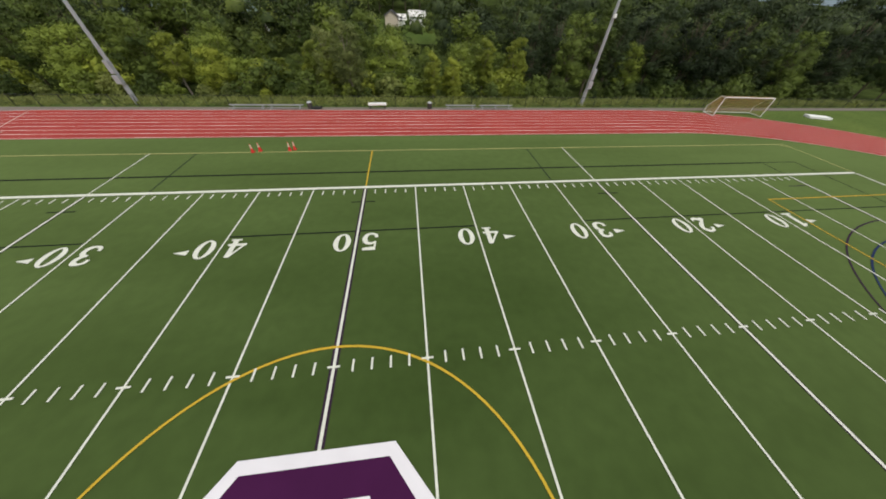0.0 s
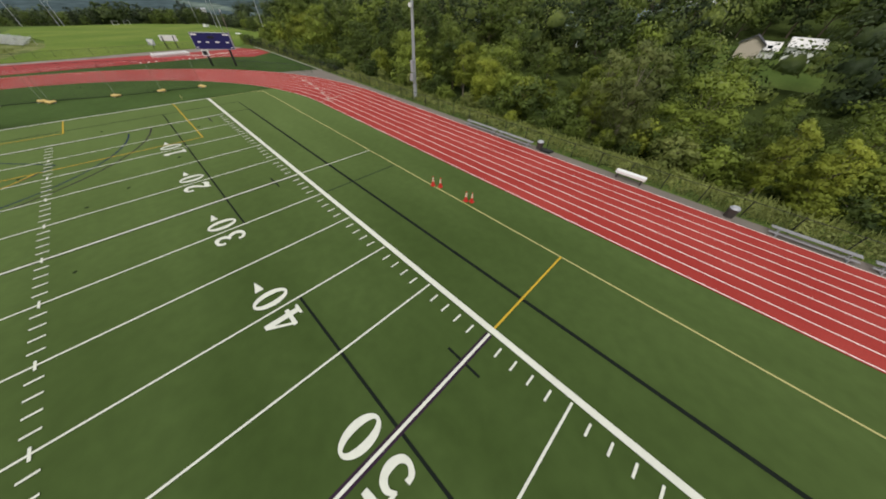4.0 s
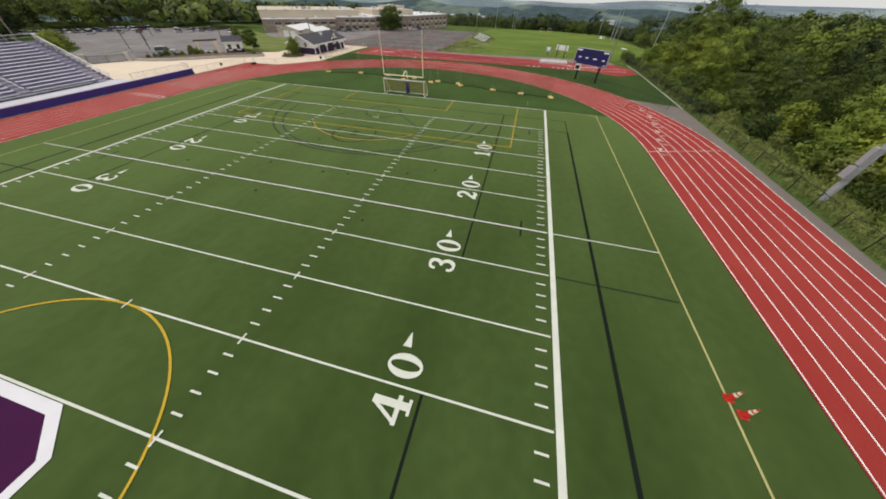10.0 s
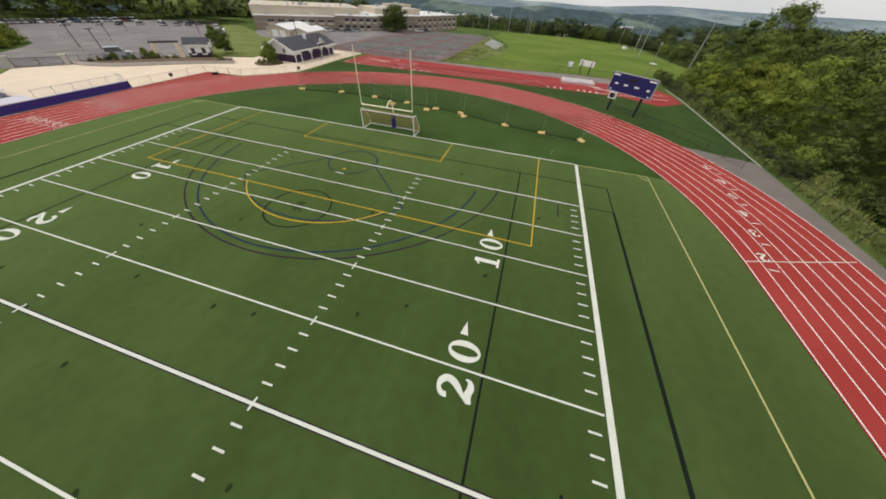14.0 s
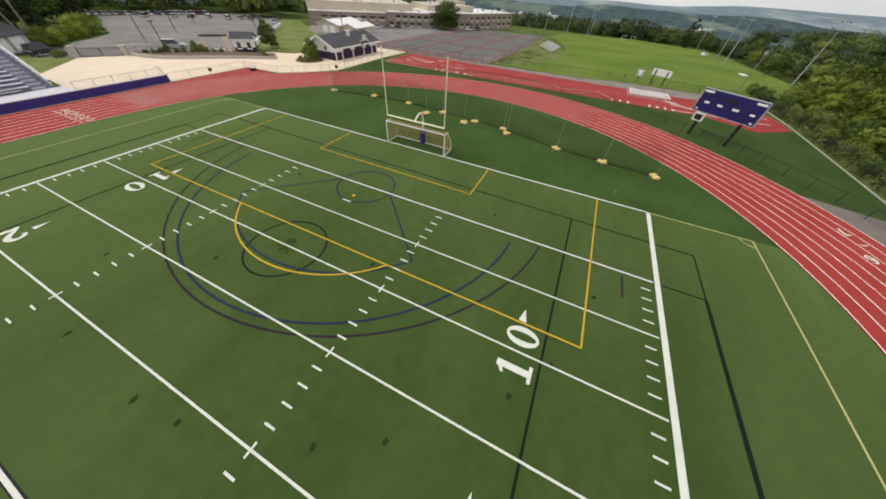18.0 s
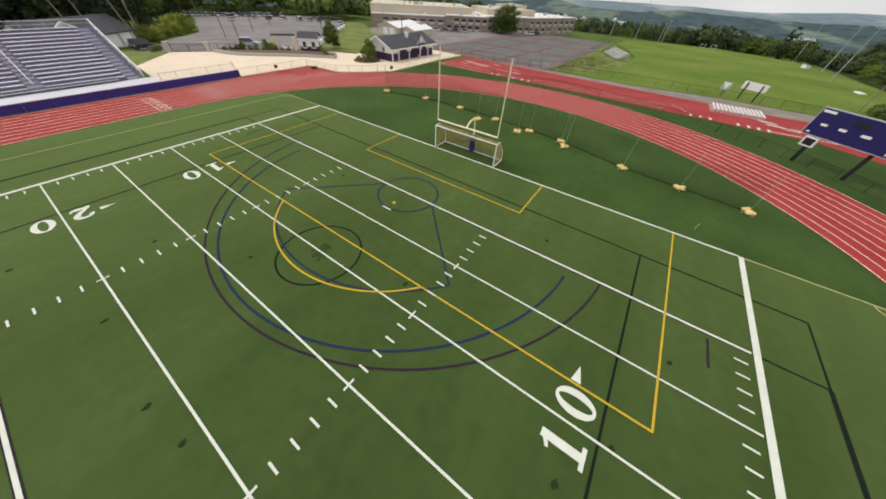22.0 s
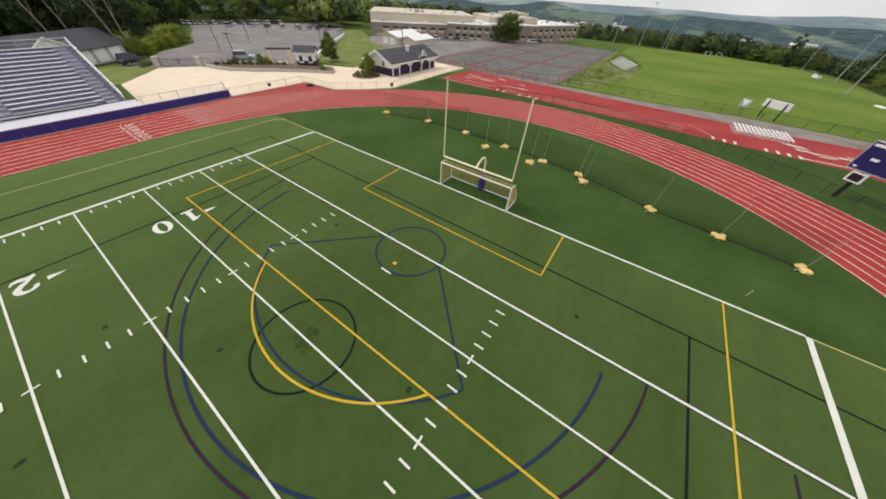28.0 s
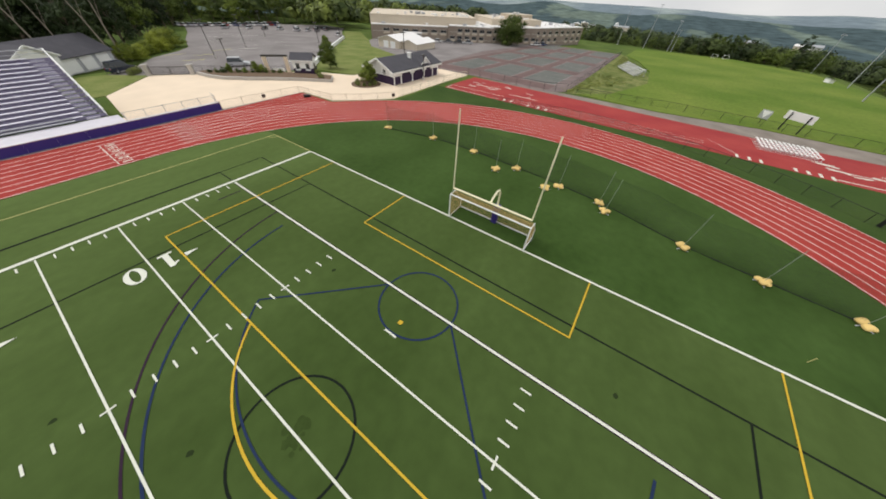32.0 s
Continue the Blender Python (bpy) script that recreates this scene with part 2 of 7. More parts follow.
ALUMINIUM = material("aluminium", (0.62, 0.63, 0.66), 0.42, 0.75, vary=0.10, scale=1.0, fine=20)
GALV = material("galvanised_steel", (0.40, 0.41, 0.43), 0.6, 0.4, vary=0.12, scale=1.0, fine=12)
WHITE_PAINT = material("white_paint", (0.78, 0.78, 0.76), 0.5, vary=0.06, scale=1.0, fine=20)
CREAM_PAINT = material("cream_paint", (0.78, 0.72, 0.50), 0.5, vary=0.06, scale=1.0, fine=20)
BLACK_PAINT = material("black_paint", (0.012, 0.012, 0.013), 0.5, vary=0.15, scale=1.0, fine=20)
PURPLE_PAD = material("purple_panel", (0.035, 0.022, 0.17), 0.55, vary=0.10, scale=2.0, fine=10)
NAVY = material("navy_board", (0.012, 0.012, 0.095), 0.45, vary=0.10, scale=2.0, fine=10)
ORANGE = material("cone_orange", (0.52, 0.026, 0.018), 0.5, vary=0.08, scale=0.4, fine=20)
CREAM_BAND = material("cream_band", (0.72, 0.66, 0.50), 0.5, vary=0.06, scale=0.4, fine=20)
SANDBAG = material("sandbag_yellow", (0.66, 0.47, 0.17), 0.8, vary=0.2, scale=0.4, fine=20, random_tint=0.5)
SHINGLE = material("roof_shingle", (0.060, 0.058, 0.068), 0.9, vary=0.25, scale=1.5, fine=6, bump=0.3)
METAL_ROOF = material("pale_metal_roof", (0.74, 0.72, 0.70), 0.45, vary=0.06, scale=3.0, fine=6)
PURPLE_BLOCK = material("purple_block", (0.030, 0.014, 0.045), 0.75, vary=0.15, scale=1.0, fine=10)
BEIGE_WALL = material("beige_wall", (0.56, 0.49, 0.39), 0.9, vary=0.08, scale=3.0, fine=6)
TAN_BRICK = material("tan_brick", (0.265, 0.215, 0.175), 0.9, vary=0.16, scale=5.0, fine=4)
TAN_PANEL = material("tan_panel", (0.54, 0.465, 0.365), 0.85, vary=0.08, scale=6.0, fine=3)
GLASS_DARK = material("dark_window", (0.02, 0.025, 0.03), 0.12, vary=0.1, scale=2.0, fine=3, spec=0.6)
BARK = material("bark", (0.11, 0.085, 0.06), 0.95, vary=0.3, scale=0.5, fine=8, bump=0.5)
PALE_BARK = material("pale_bark", (0.22, 0.19, 0.15), 0.95, vary=0.3, scale=0.5, fine=8, bump=0.5)
LEAF_DARK = leaf_material("leaf_dark", (0.020, 0.038, 0.009), (0.152, 0.202, 0.036))
LEAF_MID = leaf_material("leaf_mid", (0.034, 0.057, 0.010), (0.248, 0.312, 0.046))
LEAF_LIGHT = leaf_material("leaf_light", (0.086, 0.119, 0.014), (0.333, 0.374, 0.047))
LEAF_WEED = leaf_material("leaf_weed", (0.099, 0.131, 0.030), (0.252, 0.278, 0.074), 2.5, 0.2)
LEAF_DEEP = leaf_material("leaf_deep", (0.014, 0.025, 0.009), (0.050, 0.075, 0.024))
LEAF_FAR = leaf_material("leaf_far", (0.038, 0.059, 0.013), (0.195, 0.239, 0.047), 9.0, 0.0, 0.42, 0.74)
LEAF_HILL = leaf_material("leaf_hill", (0.026, 0.042, 0.014), (0.098, 0.132, 0.036), 14.0, 0.0, 0.44, 0.74)
LEAF_PALE = leaf_material("leaf_pale", (0.095, 0.118, 0.034), (0.198, 0.227, 0.067), 4.0, 0.3)
COURT_RED = patchy("court_red", (0.123, 0.082, 0.076), (0.166, 0.112, 0.105), 5.0, 0.3, 0.7, 0.9, (1, 1, 1), 2.0, 0.12, 0.1)
COURT_GREEN = patchy("court_green", (0.105, 0.116, 0.106), (0.150, 0.146, 0.135), 5.0, 0.3, 0.7, 0.9, (1, 1, 1), 2.0, 0.12, 0.1)
COURT_GREY = patchy("court_grey", (0.145, 0.112, 0.108), (0.20, 0.158, 0.15), 6.0, 0.3, 0.7, 0.9, (1, 1, 1), 2.0, 0.12, 0.1)
RUBBER = material("rubber", (0.015, 0.015, 0.015), 0.8, vary=0.2, scale=0.3, fine=20)
BRONZE = material("dark_bronze", (0.05, 0.045, 0.04), 0.5, vary=0.1, scale=1.0, fine=20)
# distance haze is mixed into both hill colours: bluish, and paler on the far ridge
HILL_HAZED = patchy("near_hill_hazed", (0.062, 0.088, 0.094), (0.132, 0.168, 0.142), 170.0, 0.53, 0.60, 1.0, (0.2, 1.0, 6.0), 0.03, 0.30, 0.0)
HILL_FAR_HAZED = patchy("far_hill_hazed", (0.160, 0.200, 0.225), (0.27, 0.315, 0.31), 420.0, 0.52, 0.64, 1.0, (0.2, 1.0, 6.0), 0.015, 0.20, 0.0)
ROUGH = patchy("slope_grass", (0.115, 0.150, 0.038), (0.185, 0.205, 0.070), 5.0, 0.32, 0.68, 0.95, (1, 1, 1), 3.0, 0.15, 0.05, 0.2)
COURT_LINE = material("court_line", (0.36, 0.35, 0.34), 0.9, vary=0.2, scale=2.0, fine=8)
CAR_PAINTS = [material("car_" + nm, c, 0.3, 0.2, vary=0.04, scale=1.0, fine=10, spec=0.6) for nm, c in
              (("white", (0.75, 0.75, 0.75)), ("silver", (0.42, 0.43, 0.45)), ("black", (0.02, 0.02, 0.022)), ("red", (0.25, 0.02, 0.02)), ("blue", (0.03, 0.06, 0.16)), ("grey", (0.14, 0.14, 0.15)))]
NET_BROWN = material("net_mesh", (0.42, 0.30, 0.12), 0.9, vary=0.15, scale=0.5, fine=20)


# ---- kit: meshes from lists, things and parts ----
class Shape:
    def __init__(self):
        self.v, self.f = [], []

    def add(self, verts, faces):
        k = len(self.v)
        self.v.extend(verts)
        self.f.extend([tuple(i + k for i in f) for f in faces])
        return self

    def box(self, x0, y0, z0, x1, y1, z1):
        v = [(x0, y0, z0), (x1, y0, z0), (x1, y1, z0), (x0, y1, z0), (x0, y0, z1), (x1, y0, z1), (x1, y1, z1), (x0, y1, z1)]
        return self.add(v, [(3, 2, 1, 0), (4, 5, 6, 7), (0, 1, 5, 4), (1, 2, 6, 5), (2, 3, 7, 6), (3, 0, 4, 7)])

    def prism(self, poly, z0, z1):
        n = len(poly)
        v = [(p[0], p[1], z0) for p in poly] + [(p[0], p[1], z1) for p in poly]
        return self.add(v, [tuple(range(n - 1, -1, -1)), tuple(range(n, 2 * n))] + [(i, (i + 1) % n, (i + 1) % n + n, i + n) for i in range(n)])

    def beam(self, a, b, w, h=None):
        """A square bar from a to b."""
        a, b = Vector(a), Vector(b)
        d = (b - a).normalized()
        side = d.cross(Vector((0, 0, 1)))
        side = side.normalized() if side.length > 1e-4 else Vector((1, 0, 0))
        up = side.cross(d)
        s, u = side * (w / 2), up * ((h or w) / 2)
        v = [tuple(p + q) for p in (a, b) for q in (-s - u, s - u, s + u, -s + u)]
        return self.add(v, [(3, 2, 1, 0), (4, 5, 6, 7), (0, 1, 5, 4), (1, 2, 6, 5), (2, 3, 7, 6), (3, 0, 4, 7)])

    def tube(self, a, b, r0, r1=None, n=8):
        a, b = Vector(a), Vector(b)
        r1 = r0 if r1 is None else r1
        d = (b - a).normalized()
        s = d.cross(Vector((0, 0, 1)))
        s = s.normalized() if s.length > 1e-4 else Vector((1, 0, 0))
        u = s.cross(d)
        v = []
        for p, r in ((a, r0), (b, r1)):
            for i in range(n):
                c = 2 * math.pi * i / n
                v.append(tuple(p + s * (r * math.cos(c)) + u * (r * math.sin(c))))
        return self.add(v, [(i, (i + 1) % n, (i + 1) % n + n, i + n) for i in range(n)] + [tuple(range(n - 1, -1, -1)), tuple(range(n, 2 * n))])

    def strip(self, pts, widths, z, close=False):
        """A flat ribbon along pts; widths: one, or one for each point."""
        n = len(pts)
        if not isinstance(widths, (list, tuple)):
            widths = [widths] * n
        v = []
        for i in range(n):
            p = pts[(i - 1) % n] if close or i > 0 else pts[i]
            q = pts[(i + 1) % n] if close or i < n - 1 else pts[i]
            dx, dy = q[0] - p[0], q[1] - p[1]
            k = math.hypot(dx, dy) or 1.0
            nx, ny, w = -dy / k, dx / k, widths[i] / 2
            v += [(pts[i][0] - nx * w, pts[i][1] - ny * w, z), (pts[i][0] + nx * w, pts[i][1] + ny * w, z)]
        m = n if close else n - 1
        return self.add(v, [(2 * i, 2 * ((i + 1) % n), 2 * ((i + 1) % n) + 1, 2 * i + 1) for i in range(m)])

    def mesh(self, name, mat):
        me = bpy.data.meshes.new(name)
        me.from_pydata(self.v, [], self.f)
        if mat:
            me.materials.append(mat)
        me.update()
        return me


def thing(name, label="", category="", group="", kind="", at=(0, 0, 0), turn=0.0):
    ob = new(name)
    ob.matrix_basis = pose(*at, 0, 0, turn)
    return tagged(ob, label, category, group, kind)


def part(name, shape, mat, parent, label="", smooth=False, at=None):
    me = shape if isinstance(shape, bpy.types.Mesh) else shape.mesh(name, mat)
    if smooth:
        me.polygons.foreach_set("use_smooth", [True] * len(me.polygons))
    ob = new(name, me)
    ob.parent = parent
    if at:
        ob.matrix_basis = at
    return tagged(ob, label)


def setting(name, shape, mat, label, category):
    ob = new(name, shape.mesh(name, mat))
    return tagged(ob, label, category, "", "structure")


def arc(cx, cy, r, a0, a1, n):
    return [(cx + r * math.cos(radians(a0 + (a1 - a0) * i / n)), cy + r * math.sin(radians(a0 + (a1 - a0) * i / n))) for i in range(n + 1)]


YD = 0.9144
SIDE, GOAL, END, HASH = 24.38, 45.72, 54.86, 8.13
TOUCH, LAX, R_IN, BEND = 32.4, 27.43, 36.6, 42.2
LANE = 1.2375
R_OUT = R_IN + 8 * LANE


def oval(r, n=40):
    return arc(BEND, 0, r, -90, 90, n) + arc(-BEND, 0, r, 90, 270, n)

# ---- ground: one sheet to the horizon ----
def ground_height(x, y):
    z = -0.06
    lip = -49.5 - 18.0 * min(1.0, max(0.0, (x - 113) / 9.0))
    if y < lip:
        z -= 2.6 * min(1.0, (lip - y) / 16.0)
    d = math.hypot(x - 40, y)
    if y < -104:
        k = min(1.0, max(0.0, (70 - x) / 60.0))
        z += 19.0 * k * min(1.0, max(0.0, (-104 - y) / 110.0))
    if x > 118 and y < 8:
        z -= min(1.0, (x - 118) / 60.0) * min(1.0, (8 - y) / 30.0) * 0.6
    if d > 260:
        k = min(1.0, (d - 260) / 700.0)
        z -= 42.0 * k * k * (3 - 2 * k) * (1.0 if x > 0 else 0.3)
    if d > 1000:
        a = math.atan2(y, x - 40)
        b = math.degrees(a)
        far = 0.02 + 0.42 * min(1.0, max(0.0, (-b - 8) / 6.0)) + 0.20 * min(1.0, max(0.0, (b - 24) / 10.0)) + 0.03 * math.sin(17.0 * a) + 0.25 * math.exp(-((b - 40) / 14.0) ** 2) + (0.35 if abs(b) > 75 else 0.0)
        k = min(1.0, max(0.0, (d - 2300) / 1300.0))
        z += 86.0 * far * k * k * (3 - 2 * k) + 3.0 * noise.noise((x / 300, y / 300, 0))
        near = 4.0 + 25.0 * math.exp(-((b + 3) / 8.0) ** 2) + 26.0 * math.exp(-((b + 17) / 6.0) ** 2) + 38.0 * math.exp(-((b - 19) / 5.0) ** 2) + 46.0 * math.exp(-((b - 37) / 8.0) ** 2) + 22.0 * math.exp(-((b + 34) / 7.0) ** 2) + 2.0 * math.sin(31 * a)
        z += near * math.exp(-((d - 1750) / 360.0) ** 2)
    return z


def fall(x, y):
    """How far the land has dropped: it falls away gently past the jumping area and behind the plaza."""
    ease = lambda d, knee: 0.030 * np.clip(d, 0.0, knee)
    return -(ease(np.asarray(x) - 95.0, 205.0) + ease(np.asarray(y) - 62.0, 138.0))


def axis_steps(lo, hi):
    s, out, x = 4.0, [0.0], 0.0
    while x < hi:
        x += max(s, 0.07 * x)
        out.append(x)
    x = 0.0
    while x > lo:
        x -= max(s, 0.07 * -x)
        out.append(x)
    return sorted(out)


gx, gy = axis_steps(-4500, 4700), axis_steps(-4500, 4500)
gs = Shape()
gs.add([(x, y, ground_height(x, y)) for x in gx for y in gy], [(i * len(gy) + j, (i + 1) * len(gy) + j, (i + 1) * len(gy) + j + 1, i * len(gy) + j + 1) for i in range(len(gx) - 1) for j in range(len(gy) - 1)])
ground = setting("ground", gs, GRASS, "rough green grass ground running out to wooded hills", "ground")
ground.data.materials.append(HILL_HAZED)
ground.data.materials.append(HILL_FAR_HAZED)
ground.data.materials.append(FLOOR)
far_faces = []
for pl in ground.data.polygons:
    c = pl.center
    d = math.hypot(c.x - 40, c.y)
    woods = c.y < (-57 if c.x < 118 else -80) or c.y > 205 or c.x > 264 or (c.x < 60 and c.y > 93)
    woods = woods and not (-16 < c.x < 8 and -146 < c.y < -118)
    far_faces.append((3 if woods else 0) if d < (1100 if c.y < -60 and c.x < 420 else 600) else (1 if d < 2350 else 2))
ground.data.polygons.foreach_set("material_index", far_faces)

# ---- synthetic turf and its painted lines ----
turf = setting("turf_field", Shape().prism(oval(R_IN - 0.02, 48), -0.3, 0.0), TURF, "green synthetic turf sports field with many painted lines", "sports field")
Z1, Z2, Z3 = 0.004, 0.008, 0.012
half = math.degrees(math.acos((END + 0.11 - BEND) / (R_IN - 0.02)))
setting("turf_end_zone_apron", Shape().prism(arc(BEND, 0, R_IN - 0.02, -half, half, 44), -0.1, 0.005), TURF_END, "darker green turf behind the end line", "sports field")


LEVEL = {LINE_PALE: 0.010, LINE_FADED: 0.013, LINE_BLACK: 0.014, LINE_MAROON: 0.018, LINE_BLUE: 0.022, LINE_WHITE: 0.026, LINE_YELLOW: 0.030}
drawn = []


def line(name, pts, w, mat, z=Z1, close=False, parent=None):
    """A painted line; each colour lies a little above the one before it."""
    drawn.append(name)
    z = LEVEL[mat] + (0.006 if z == Z3 else 0.0) + 0.0006 * (len(drawn) % 6)
    return part(name, Shape().strip(pts, w, z, close), mat, parent or turf)


# football: yard lines, sidelines, end lines
for i in range(-10, 11):
    x = i * 5 * YD
    if i == 0:
        line("halfway_line_border", [(x, -SIDE + 0.1), (x, -4.9)], 0.38, LINE_MAROON, Z1)
        line("halfway_line_border", [(x, 4.9), (x, SIDE - 0.1)], 0.38, LINE_MAROON, Z1)
        line("yard_line", [(x, -SIDE + 0.1), (x, -4.85)], 0.14, LINE_WHITE, Z2)
        line("yard_line", [(x, 4.85), (x, SIDE - 0.1)], 0.14, LINE_WHITE, Z2)
    else:
        if abs(i) in (5, 10):
            line("yard_line_border", [(x, -SIDE + 0.1), (x, SIDE - 0.1)], 0.26, LINE_MAROON, Z1)
        line("yard_line", [(x, -SIDE + 0.1), (x, SIDE - 0.1)], 0.15 if abs(i) in (5, 10) else 0.105, LINE_WHITE, Z2)
for s in (-1, 1):
    line("sideline", [(-END, s * (SIDE + 0.16)), (END, s * (SIDE + 0.16))], 0.34, LINE_WHITE, Z3)
    line("end_line", [(s * END, -SIDE), (s * END, SIDE)], 0.18, LINE_WHITE, Z3)

dash = Shape().box(-0.05, -0.30, 0.0, 0.05, 0.30, 0.006).mesh("hash_mark", LINE_WHITE)
cross = Shape().box(-0.30, -0.05, 0.0, 0.30, 0.05, 0.006).mesh("hash_cross", LINE_WHITE)
far_marks = Shape()
for k in range(-49, 50):
    x = k * YD
    for y in (-SIDE + 0.62, -HASH, HASH, SIDE - 0.62):
        inner = abs(y) < 10
        if k % 5:
            if k >= -12 and (inner or y < 0 or k > 20):
                part("hash_mark", dash, None, turf, at=pose(x, y, 0.031))
            else:
                far_marks.box(x - 0.05, y - 0.3, 0.02, x + 0.05, y + 0.3, 0.037)
        elif inner:
            part("hash_cross", cross, None, turf, at=pose(x, y, 0.034))
tagged(part("far_hash_marks", far_marks, LINE_WHITE, turf), kind="stuff")
for s in (-1, 1):
    part("hash_cross", cross, None, turf, at=pose(s * 10 * YD, 0, 0.034))
    line("conversion_mark", [(s * (GOAL - 3 * YD), -0.45), (s * (GOAL - 3 * YD), 0.45)], 0.12, LINE_WHITE, Z2)

# soccer: touchlines, boxes, arcs, centre circle
for s in (-1, 1):
    line("touchline", [(-END, s * TOUCH), (END, s * TOUCH)], 0.11, LINE_PALE)
    for e in (-1, 1):
        line("corner_line", [(e * END, s * SIDE + s * 0.35), (e * END, s * TOUCH)], 0.11, LINE_PALE)
        line("corner_arc", arc(e * END, s * TOUCH, 0.95, {(1, -1): 90, (1, 1): 180, (-1, -1): 0, (-1, 1): 270}[(e, s)], {(1, -1): 180, (1, 1): 270, (-1, -1): 90, (-1, 1): 360}[(e, s)], 8), 0.1, LINE_PALE)
    line("penalty_box", [(s * END, -20.16), (s * (END - 16.46), -20.16)], 0.11, LINE_YELLOW, Z2)
    line("penalty_box", [(s * END, 20.16), (s * (END - 16.46), 20.16)], 0.11, LINE_YELLOW, Z2)
    line("penalty_box", [(s * (END - 16.46), -20.2), (s * (END - 16.46), 20.2)], 0.11, LINE_YELLOW, Z2)
    for y in (-9.14, 9.14):
        line("goal_area", [(s * END, y), (s * (END - 5.49), y)], 0.11, LINE_YELLOW, Z2)
    line("goal_area", [(s * (END - 5.49), -9.2), (s * (END - 5.49), 9.2)], 0.11, LINE_YELLOW, Z2)
    h = math.degrees(math.acos(5.49 / 9.15))
    line("penalty_arc", arc(s * (END - 10.97), 0, 9.15, 180 - h if s > 0 else -h, 180 + h if s > 0 else h, 28), 0.12, LINE_YELLOW, Z2)
    line("halfway_line_end", [(0, s * (SIDE + 0.34)), (0, s * TOUCH)], 0.12, LINE_YELLOW, Z2)
    line("penalty_spot", [(s * (END - 10.97), -0.14), (s * (END - 10.97), 0.14)], 0.28, LINE_YELLOW, Z2)
line("centre_circle", arc(0, 0, 9.15, 0, 359, 90), 0.12, LINE_YELLOW, Z2, True)

# lacrosse: black boundary, boxes, creases and arcs
for s in (-1, 1):
    line("lacrosse_sideline", [(-GOAL, s * LAX), (GOAL, s * LAX)], 0.22, LINE_BLACK)
    for e in (-1, 1):
        line("lacrosse_sideline_end", [(e * GOAL, s * LAX), (e * 50.3, s * LAX)], 0.11, LINE_BLACK)
        line("lacrosse_goal_extension", [(e * GOAL, s * (SIDE + 0.35)), (e * GOAL, s * LAX)], 0.11, LINE_BLACK)
        line("restraining_line", [(e * 20 * YD, s * (SIDE + 0.35)), (e * 20 * YD, s * (TOUCH - 0.2))], 0.14, LINE_FADED)
        line("attack_box_side", [(e * 20 * YD, s * 18.29), (e * 50.3, s * 18.29)], 0.12, LINE_BLACK)
        line("white_extension", [(e * 25 * YD, s * (SIDE + 0.35)), (e * 25 * YD, s * (TOUCH - 0.06))], 0.10, LINE_WHITE)
        line("dark_tick", [(e * 25 * YD - 1.0, s * 22.2), (e * 25 * YD + 1.0, s * 22.2)], 0.13, LINE_BLACK)
        line("dark_tick", [(e * 43.3, s * 22.3), (e * 45.3, s * 22.3)], 0.12, LINE_MAROON)
    line("wing_line", [(-9.14, s * 18.29), (9.14, s * 18.29)], 0.14, LINE_BLACK)
    line("dark_tick", [(-1.0, s * 22.2), (1.0, s * 22.2)], 0.13, LINE_BLACK)
    line("lacrosse_end_line", [(s * 50.3, -LAX), (s * 50.3, LAX)], 0.12, LINE_BLACK)
    line("draw_circle", arc(s * 36.5, 0, 2.75, 0, 356, 40), 0.12, LINE_BLACK, Z1, True)
    line("crease", arc(s * GOAL, 0, 2.65, 0, 356, 40), 0.12, LINE_BLUE, Z1, True)
    c = 180 if s > 0 else 0
    line("fan_arc", arc(s * 45.8, 0, 14.35, c - 86, c + 86, 60), 0.13, LINE_BLUE, Z1)
    line("outer_arc", arc(s * 47.4, 0, 16.55, c - 84, c + 84, 60), 0.12, LINE_MAROON, Z1)
    line("shooting_arc", arc(s * 45.6, 0, 10.5, c - 55, c + 55, 40), 0.11, LINE_BLUE, Z1)
    for k in (-55, 55):
        p, q = arc(s * GOAL, 0, 2.65, c + k * 1.62, c + k * 1.62, 1)[0], arc(s * 45.6, 0, 10.5, c + k, c + k, 1)[0]
        line("shooting_arc_side", [p, q], 0.11, LINE_BLUE, Z1)

# worn dark infill marks on the turf
SMUDGE = material("trodden_turf", (0.036, 0.058, 0.015), 0.95, vary=0.25, scale=0.5, fine=20, spec=0.05)
rs = random.Random(9)
for k in range(16):
    a, d, w = rs.uniform(0, 6.28), abs(rs.gauss(0, 0.42)), rs.uniform(0.10, 0.30)
    part("trodden_patch", Shape().add([(36.5 + d * math.cos(a) + w * math.cos(0.8 * j) * rs.uniform(0.7, 1.2), d * math.sin(a) + w * math.sin(0.8 * j) * rs.uniform(0.7, 1.2), 0.0035 + 0.0003 * k) for j in range(8)], [tuple(range(8))]), SMUDGE, turf)
rng = random.Random(5)
WORN = material("worn_infill", (0.022, 0.034, 0.012), 0.95, vary=0.2, scale=0.3, fine=30, spec=0.05)
for x, y in ((26.4, -1.9), (26.7, -4.5), (28.6, -10.3), (30.1, -12.9), (34.2, -17.2), (36.7, -18.8), (42.4, -20.6), (26.6, 4.6), (21.5, 2.0), (23.0, 8.0), (18.4, -4.2), (20.2, -9.5), (33.5, 3.2), (38.0, -6.4), (44.2, 6.8), (30.4, 9.6), (24.4, 13.2), (47.5, -12.2)):
    part("worn_mark", Shape().add([(x + 0.17 * math.cos(a) * rng.uniform(0.7, 1.3), y + 0.13 * math.sin(a) * rng.uniform(0.7, 1.3), 0.008) for a in [0.7 * k for k in range(9)]], [tuple(range(9))]), WORN, turf)


